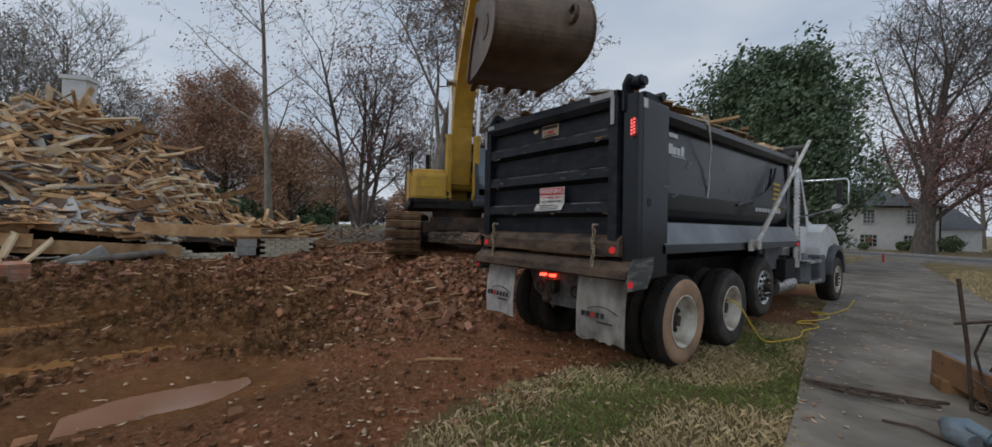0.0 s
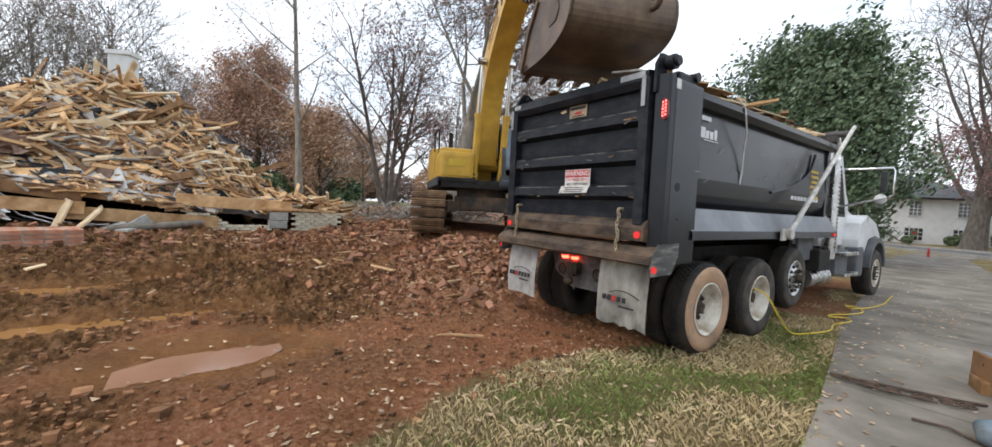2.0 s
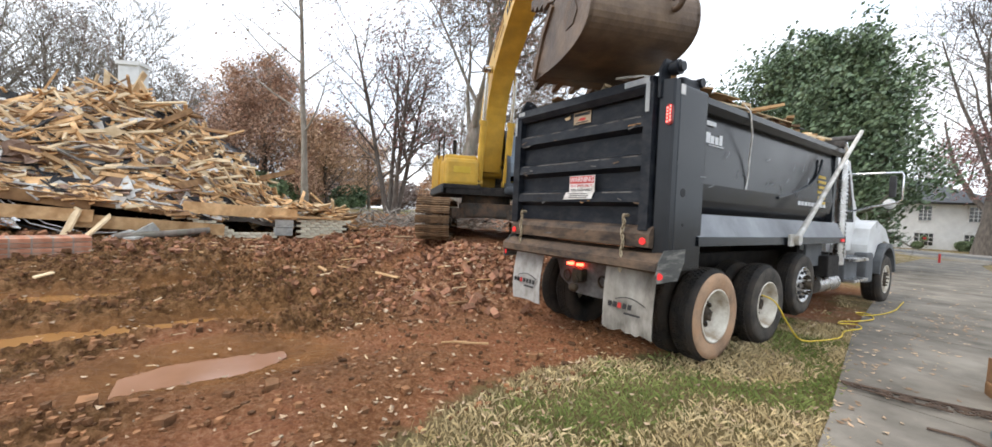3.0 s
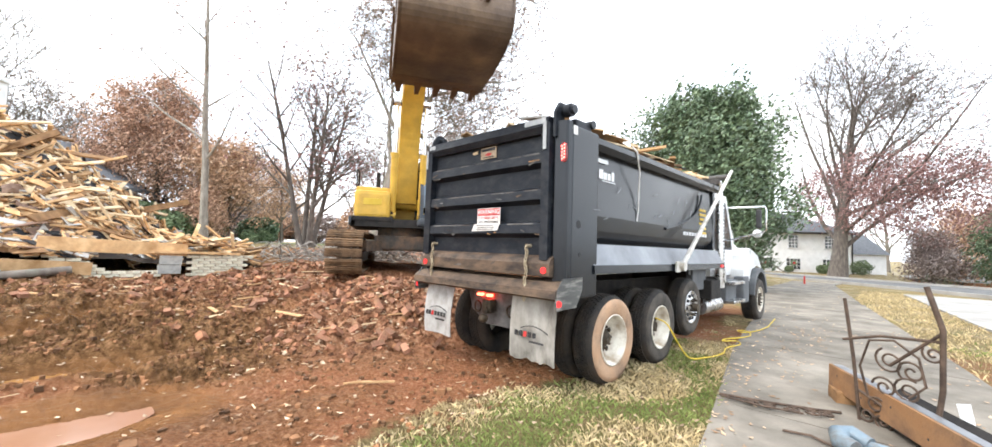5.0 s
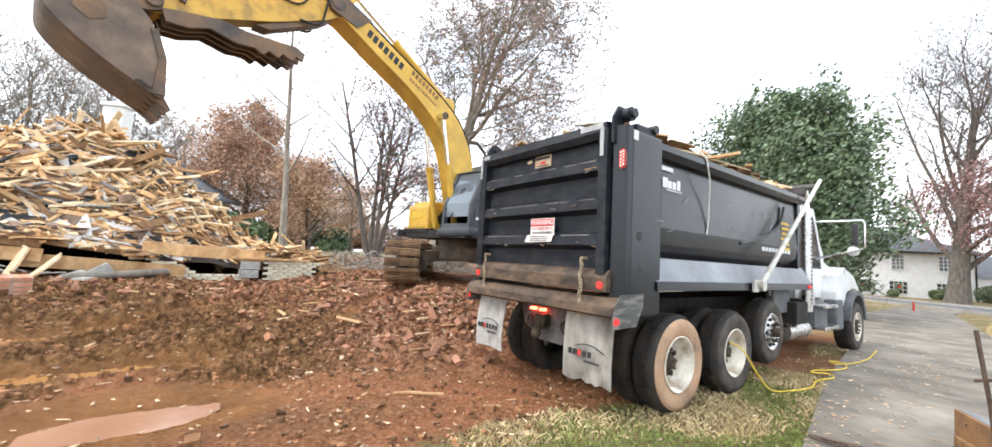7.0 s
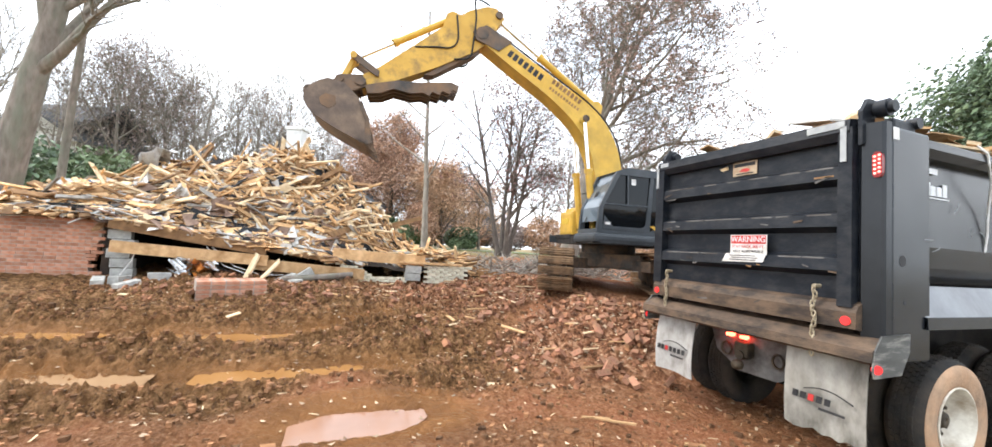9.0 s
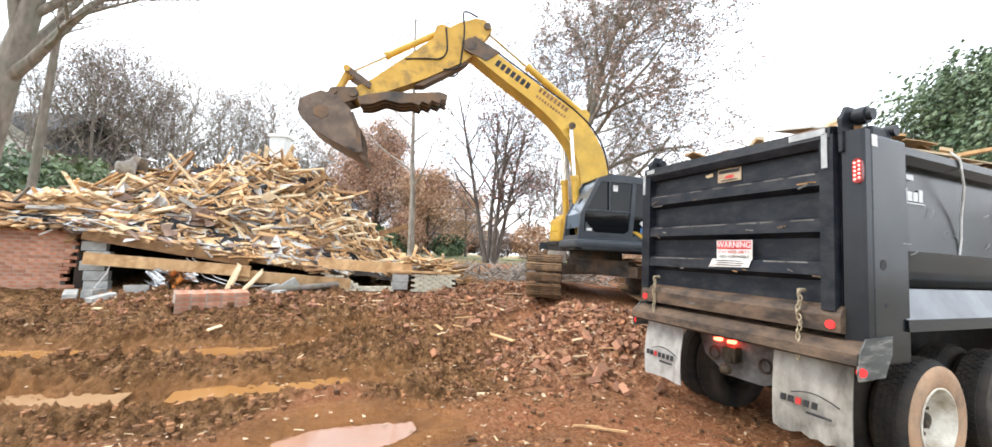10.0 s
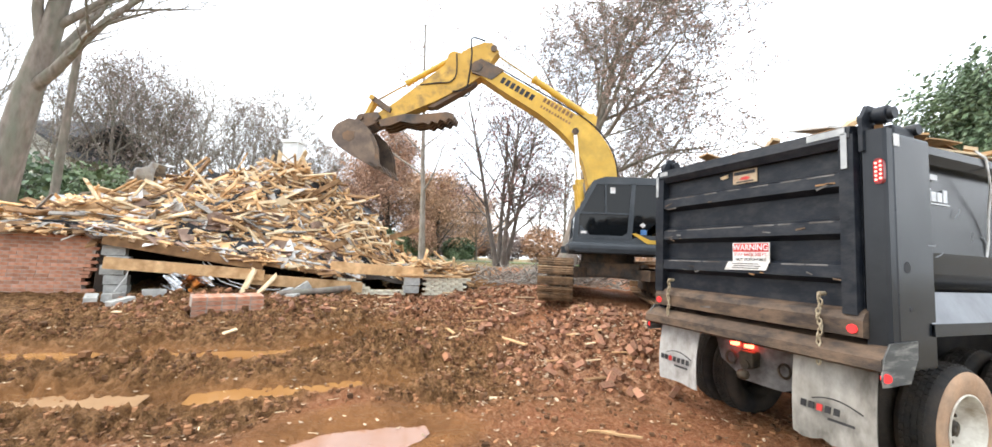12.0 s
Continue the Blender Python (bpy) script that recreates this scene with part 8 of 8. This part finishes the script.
# brush heap behind the digger
br = random.Random(77)
brush = Shape()
for k in range(420):
    x, y = br.gauss(-9.5, 1.0), br.gauss(3.2, 1.6)
    z = gz(x, y)
    a = br.uniform(0, 6.28)
    L = br.uniform(0.5, 1.6)
    h = br.uniform(0.1, 0.75)
    brush.tube([(x, y, z + h * 0.4), (x + 0.5 * L * math.cos(a), y + 0.5 * L * math.sin(a), z + h), (x + L * math.cos(a), y + L * math.sin(a), z + h * 0.7)], [0.02, 0.015, 0.006], 3, caps=False)
tagged(part("brush_heap", brush, WOOD_GREY), "heap of grey brushwood behind the digger", "brush", kind="stuff")

# ---------------------------------------------------------------- scrap on the driveway
def scroll(c, r0, turns, start, flip=1):
    """A flat spiral in the railing's plane (u, z)."""
    out = []
    for k in range(int(14 * turns) + 1):
        t = k / (14 * turns)
        a = start + flip * 2 * math.pi * turns * t
        r = r0 * (1 - 0.82 * t)
        out.append((c[0] + r * math.cos(a), c[1] + r * math.sin(a)))
    return out


rail = thing("iron_railing", pose(3.42, 1.95, 0.03, 6, 0, -29), "rusty wrought iron railing panel with scrolls, standing askew", "railing")


def iron(points, r, parent, name="scroll", label=""):
    part(name, Shape().tube([(p[0], p[2] if len(p) > 2 else 0.0, p[1]) for p in points], r, 6), IRON, parent, label)


iron([(0.0, 0.0), (0.0, 0.6), (-0.03, 1.20)], 0.016, rail, "post", "punched flat iron post")
iron([(0.56, -0.02), (0.66, 0.5), (0.70, 1.02), (0.62, 1.38)], 0.022, rail, "post", "bent iron post")
iron([(-0.08, 0.78), (0.25, 0.88), (0.70, 0.92)], 0.014, rail, "top_rail")
iron([(0.02, 0.30), (0.35, 0.15), (0.6, 0.05)], 0.014, rail, "bottom_rail")
iron([(0.30, 0.62), (0.70, 1.0)], 0.014, rail, "brace")
iron([(0.10, 0.25), (0.05, 0.55), (0.15, 0.82), (0.35, 0.86), (0.52, 0.74), (0.55, 0.5), (0.42, 0.36)], 0.011, rail, "hoop")
for c, r0, tn, st, fl in (((0.30, 0.66), 0.12, 1.7, 2.0, 1), ((0.46, 0.60), 0.11, 1.6, 4.0, -1), ((0.42, 0.42), 0.12, 1.7, 1.0, 1), ((0.24, 0.40), 0.10, 1.6, 3.0, -1), ((0.45, 0.22), 0.11, 1.7, 0.5, 1), ((0.62, 0.80), 0.08, 1.5, 2.5, 1), ((0.16, 0.20), 0.10, 1.6, 5.0, 1), ((0.20, 0.06), 0.09, 1.7, 1.0, -1), ((0.07, 0.08), 0.08, 1.6, 2.2, 1), ((0.28, 0.16), 0.08, 1.5, 3.4, 1)):
    iron(scroll(c, r0, tn, st, fl), 0.010, rail)
piece = thing("iron_scrollwork", pose(2.25, 1.62, 0.06, 88, 0, 12), "flat piece of rusty iron scrollwork lying on the driveway", "ironwork")
iron([(0.0, 0.06), (0.5, 0.02), (0.9, -0.05), (1.08, -0.12)], 0.014, piece, "edge_bar")
iron([(0.02, 0.12), (0.4, 0.22), (0.75, 0.2)], 0.010, piece, "edge_bar")
for k, (u, v, rr) in enumerate(((0.30, 0.12, 0.06), (0.48, 0.13, 0.07), (0.66, 0.10, 0.08), (0.82, 0.10, 0.09), (0.95, 0.06, 0.08))):
    iron(scroll((u, v), rr, 1.6, k * 1.3, 1 if k % 2 else -1), 0.009, piece)
for k in range(6):
    iron([(0.08 + 0.07 * k, 0.06), (0.10 + 0.07 * k, 0.19)], 0.006, piece, "thin_bar")
gate2 = thing("iron_gate", pose(2.98, 0.19, 0.07, -90, 0, 31), "flat rusty iron gate frame lying on the driveway", "gate")
for a, b in (((0, 0), (1.35, 0.02)), ((0, -0.55), (1.35, -0.55)), ((0, 0), (0.0, -0.55)), ((1.35, 0.02), (1.35, -0.55)), ((0.05, -0.14), (1.3, -0.14)), ((0.05, -0.42), (1.3, -0.42))):
    d = Vector((b[0] - a[0], 0, b[1] - a[1]))
    s = Shape().box(0, 0, 0, d.length, 0.03, 0.035, cut=0.004)
    ob = part("bar", s, IRON, gate2)
    ob.matrix_basis = Matrix.Translation(((a[0] + b[0]) / 2, 0, (a[1] + b[1]) / 2)) @ pose(0, 0, 0, 0, -math.degrees(math.atan2(d.z, d.x)), 0)
for k in range(5):
    iron([(0.15 + 0.26 * k, 0.0), (0.15 + 0.26 * k, -0.14)], 0.008, gate2, "spindle")
bar2 = [(2.95, 1.0, 0.05), (3.15, 1.03, 0.06), (3.35, 0.92, 0.05), (3.62, 0.98, 0.05)]
tagged(part("iron_bar", Shape().tube(bar2, 0.012, 6), IRON), "bent rusty iron bar on the driveway", "iron bar")
FASCIA = material("weathered_orange_board", (0.26, 0.13, 0.06), (0.38, 0.21, 0.10), rough=0.8, scale=3, bump=0.3, spots=(0.14, 0.08, 0.05), spot_amount=0.4, spot_scale=3, edge=0.3)
# box gutter beam with sheet metal
box_b = thing("wooden_fascia", pose(0, 0, 0), "orange-brown wooden fascia board with metal flashing, propped on scrap", "board")
a, b = Vector((3.14, 2.66, 0.30)), Vector((4.45, 0.35, 0.16))
d = (b - a).normalized()
side = Vector((-d.y, d.x, 0)).normalized()
rot = Matrix((d, -side, Vector((0, 0, 1)))).transposed().to_4x4()
ob = part("board", Shape().box(0, 0, 0, (b - a).length, 0.05, 0.26, cut=0.006), FASCIA, box_b, "weathered orange board")
ob.matrix_basis = Matrix.Translation((a + b) / 2) @ rot
ob = part("flashing", Shape().prism([(0.0, 0.135), (0.10, 0.13), (0.32, -0.02), (0.40, -0.14), (0.39, -0.15), (0.30, -0.035), (0.10, 0.118), (0.0, 0.123)], "x", -1.30, 1.32), SKIRT_STEEL, box_b, "bent grey metal flashing")
ob.matrix_basis = Matrix.Translation((a + b) / 2) @ Matrix((d, side, Vector((0, 0, 1)))).transposed().to_4x4()
ob = part("dark_strip", Shape().box(0.2, 0.30, 0.02, 2.0, 0.16, 0.012, 38), FRAME_BLACK, box_b, "dark strip")
ob.matrix_basis = Matrix.Translation((a + b) / 2) @ Matrix((d, side, Vector((0, 0, 1)))).transposed().to_4x4()
for k in range(6):
    ob = part("nail_hole", Shape().rod((-1.15 + 0.45 * k, 0.0255, 0.04 * (-1) ** k), (-1.15 + 0.45 * k, 0.0285, 0.04 * (-1) ** k), 0.010, 6), INK, box_b)
    ob.matrix_basis = Matrix.Translation((a + b) / 2) @ rot
prop = Shape().box(3.30, 2.55, 0.09, 0.3, 0.3, 0.14, 0, 0, 20, cut=0.02)
tagged(part("wood_offcut", prop, WOOD_OLD), "dark wooden offcut propping the board", "offcut")
pipe = thing("downpipe", pose(0, 0, 0), "blue-grey metal downpipe with a crushed elbow", "pipe")
part("pipe", Shape().tube([(3.50, 1.06, 0.10), (4.1, 0.86, 0.16), (5.3, 0.46, 0.27)], 0.034, 14), PIPE_BLUE, pipe)
part("elbow", Shape().tube([(3.54, 1.05, 0.11), (3.42, 1.12, 0.13), (3.34, 1.08, 0.11), (3.36, 0.96, 0.10), (3.46, 0.88, 0.10)], [0.055, 0.075, 0.085, 0.075, 0.06], 14), PIPE_BLUE, pipe, "crushed elbow")
glass_jar = thing("clear_sheet", pose(4.15, 2.25, 0.16, 78, 0, 40), "scrap of clear plastic sheet standing by the board", "plastic")
part("sheet", Shape().box(0, 0, 0, 0.12, 0.30, 0.006), SIGN_WHITE, glass_jar)
# yellow air hose from the wheel to the driveway
hp = [(1.16, 2.42, 0.66), (1.30, 2.50, 0.58), (1.42, 2.62, 0.30), (1.50, 2.85, 0.08), (1.62, 3.25, 0.05), (1.70, 3.7, 0.05), (1.62, 4.2, 0.05), (1.70, 4.7, 0.05), (1.58, 4.9, 0.06), (1.42, 4.7, 0.06), (1.40, 4.95, 0.06), (1.55, 5.3, 0.06), (1.62, 5.75, 0.06), (1.45, 6.2, 0.06), (1.30, 6.1, 0.06), (1.45, 5.9, 0.07), (1.58, 6.4, 0.06), (1.62, 7.2, 0.06), (1.56, 7.9, 0.06), (1.50, 8.6, 0.07)]
soft = curve(hp, 5)
tagged(part("air_hose", Shape().tube(soft, 0.010, 8), HOSE_YELLOW), "yellow rubber air hose trailing from the truck wheel", "hose")
cone = thing("marker_stake", pose(-0.4, 27.2, 0.04), "small red marker stake at the end of the driveway", "stake")
part("stake", Shape().rod((0, 0, 0), (0, 0, 0.45), 0.05, 8), RED_PRINT, cone)

# ---------------------------------------------------------------- grass and leaves
gr = random.Random(3)


def blades(count, box, mat, name, label, tall, accept, wide=0.006):
    s = Shape()
    for k in range(count):
        x, y = gr.uniform(box[0], box[1]), gr.uniform(box[2], box[3])
        if not accept(x, y):
            continue
        z = clods(x, y, gz(x, y), float(grass_at(x, y)))
        h, a, w = tall * gr.uniform(0.5, 1.3), gr.uniform(0, 6.28), wide * gr.uniform(0.6, 1.4)
        lx, ly = gr.gauss(0, 0.6) * h, gr.gauss(0, 0.6) * h
        cx, cy = w * math.cos(a), w * math.sin(a)
        s.add([(x - cx, y - cy, z - 0.005), (x + cx, y + cy, z - 0.005), (x + lx * 0.4, y + ly * 0.4, z + h * 0.7), (x + lx, y + ly, z + h * 0.9)], [(0, 1, 2), (1, 3, 2)])
    return tagged(part(name, s, mat), label, "grass", kind="stuff")


def in_strip(x, y):
    if x > float(edge_x(DRIVE_LEFT, y)) + 0.03:
        return False
    g = float(grass_at(x, y)) + 0.45 * noise.noise(Vector((x * 1.3, y * 1.3, 0)))
    return g > 0.45 + 0.3 * gr.random()


def greenish(x, y):
    return noise.noise(Vector((x * 1.1 + 4, y * 1.1, 2))) > 0.13 + gr.uniform(-0.2, 0.2)


blades(46000, (-0.2, 2.9, -4.0, 6.5), GRASS_BLADE, "grass", "patchy green winter grass beside the driveway", 0.05, lambda x, y: in_strip(x, y) and greenish(x, y))
blades(50000, (-0.2, 2.9, -4.0, 8.5), GRASS_DRY, "dry_grass", "straw-coloured dead grass beside the driveway", 0.05, lambda x, y: in_strip(x, y) and not greenish(x, y))
blades(16000, (2.4, 8.0, -2.0, 24.0), GRASS_DRY, "dry_grass", "dry straw grass between the driveways", 0.07, lambda x, y: float(edge_x(DRIVE_RIGHT, y)) + 0.03 < x < float(np.interp(y, [-9, 1, 7, 11.6, 23.7], [8.6, 7.0, 6.1, 5.2, 3.8])), 0.009)
blades(7000, (3.5, 8.0, 1.0, 9.0), GRASS_BLADE, "grass", "tufts of green grass between the driveways", 0.07, lambda x, y: float(edge_x(DRIVE_RIGHT, y)) + 0.25 < x < float(np.interp(y, [-9, 1, 7, 11.6, 23.7], [8.6, 7.0, 6.1, 5.2, 3.8])) and greenish(x, y), 0.008)
leaf = Shape()
for k in range(2300):
    u = gr.random()
    if u < 0.35:
        x, y = gr.uniform(0.3, 2.8), gr.uniform(-4, 8)
    elif u < 0.6:
        y = gr.uniform(-3, 26)
        x = float(edge_x(DRIVE_LEFT, y)) + (float(edge_x(DRIVE_RIGHT, y)) - float(edge_x(DRIVE_LEFT, y))) * (gr.random() ** 2 if gr.random() < 0.5 else 1 - gr.random() ** 2)
    elif u < 0.75:
        x, y = gr.uniform(4, 8), gr.uniform(-1, 14)
    else:
        x, y = gr.uniform(-6, 0.8), gr.uniform(-7, 0.5)
    on_drive = float(edge_x(DRIVE_LEFT, y)) < x < float(edge_x(DRIVE_RIGHT, y))
    z = (0.042 if on_drive else clods(x, y, gz(x, y), float(grass_at(x, y))) + 0.018)
    a, s = gr.uniform(0, 6.28), gr.uniform(0.015, 0.042)
    c, sn = math.cos(a) * s, math.sin(a) * s
    lift = gr.uniform(0.1, 0.6) * s
    leaf.add([(x - c, y - sn, z + lift), (x + sn * 0.5, y - c * 0.5, z), (x + c, y + sn, z + lift * gr.random()), (x - sn * 0.5, y + c * 0.5, z)], [(0, 1, 2), (0, 2, 3)])
tagged(part("fallen_leaves", leaf, LITTER), "curled brown fallen leaves on ground and driveway", "leaves", kind="stuff")



def motions():
    rows = digger_rows()
    for ob, key in ((upper, "upper"), (boom, "boom"), (stick, "stick"), (bucket, "bucket"), (link_a, "link_a"), (link_b, "link_b")):
        walk(ob, rows[key])
    for name, (a, b) in rams.items():
        walk(a, rows[name + "_a"])
        walk(b, rows[name + "_b"])


motions()
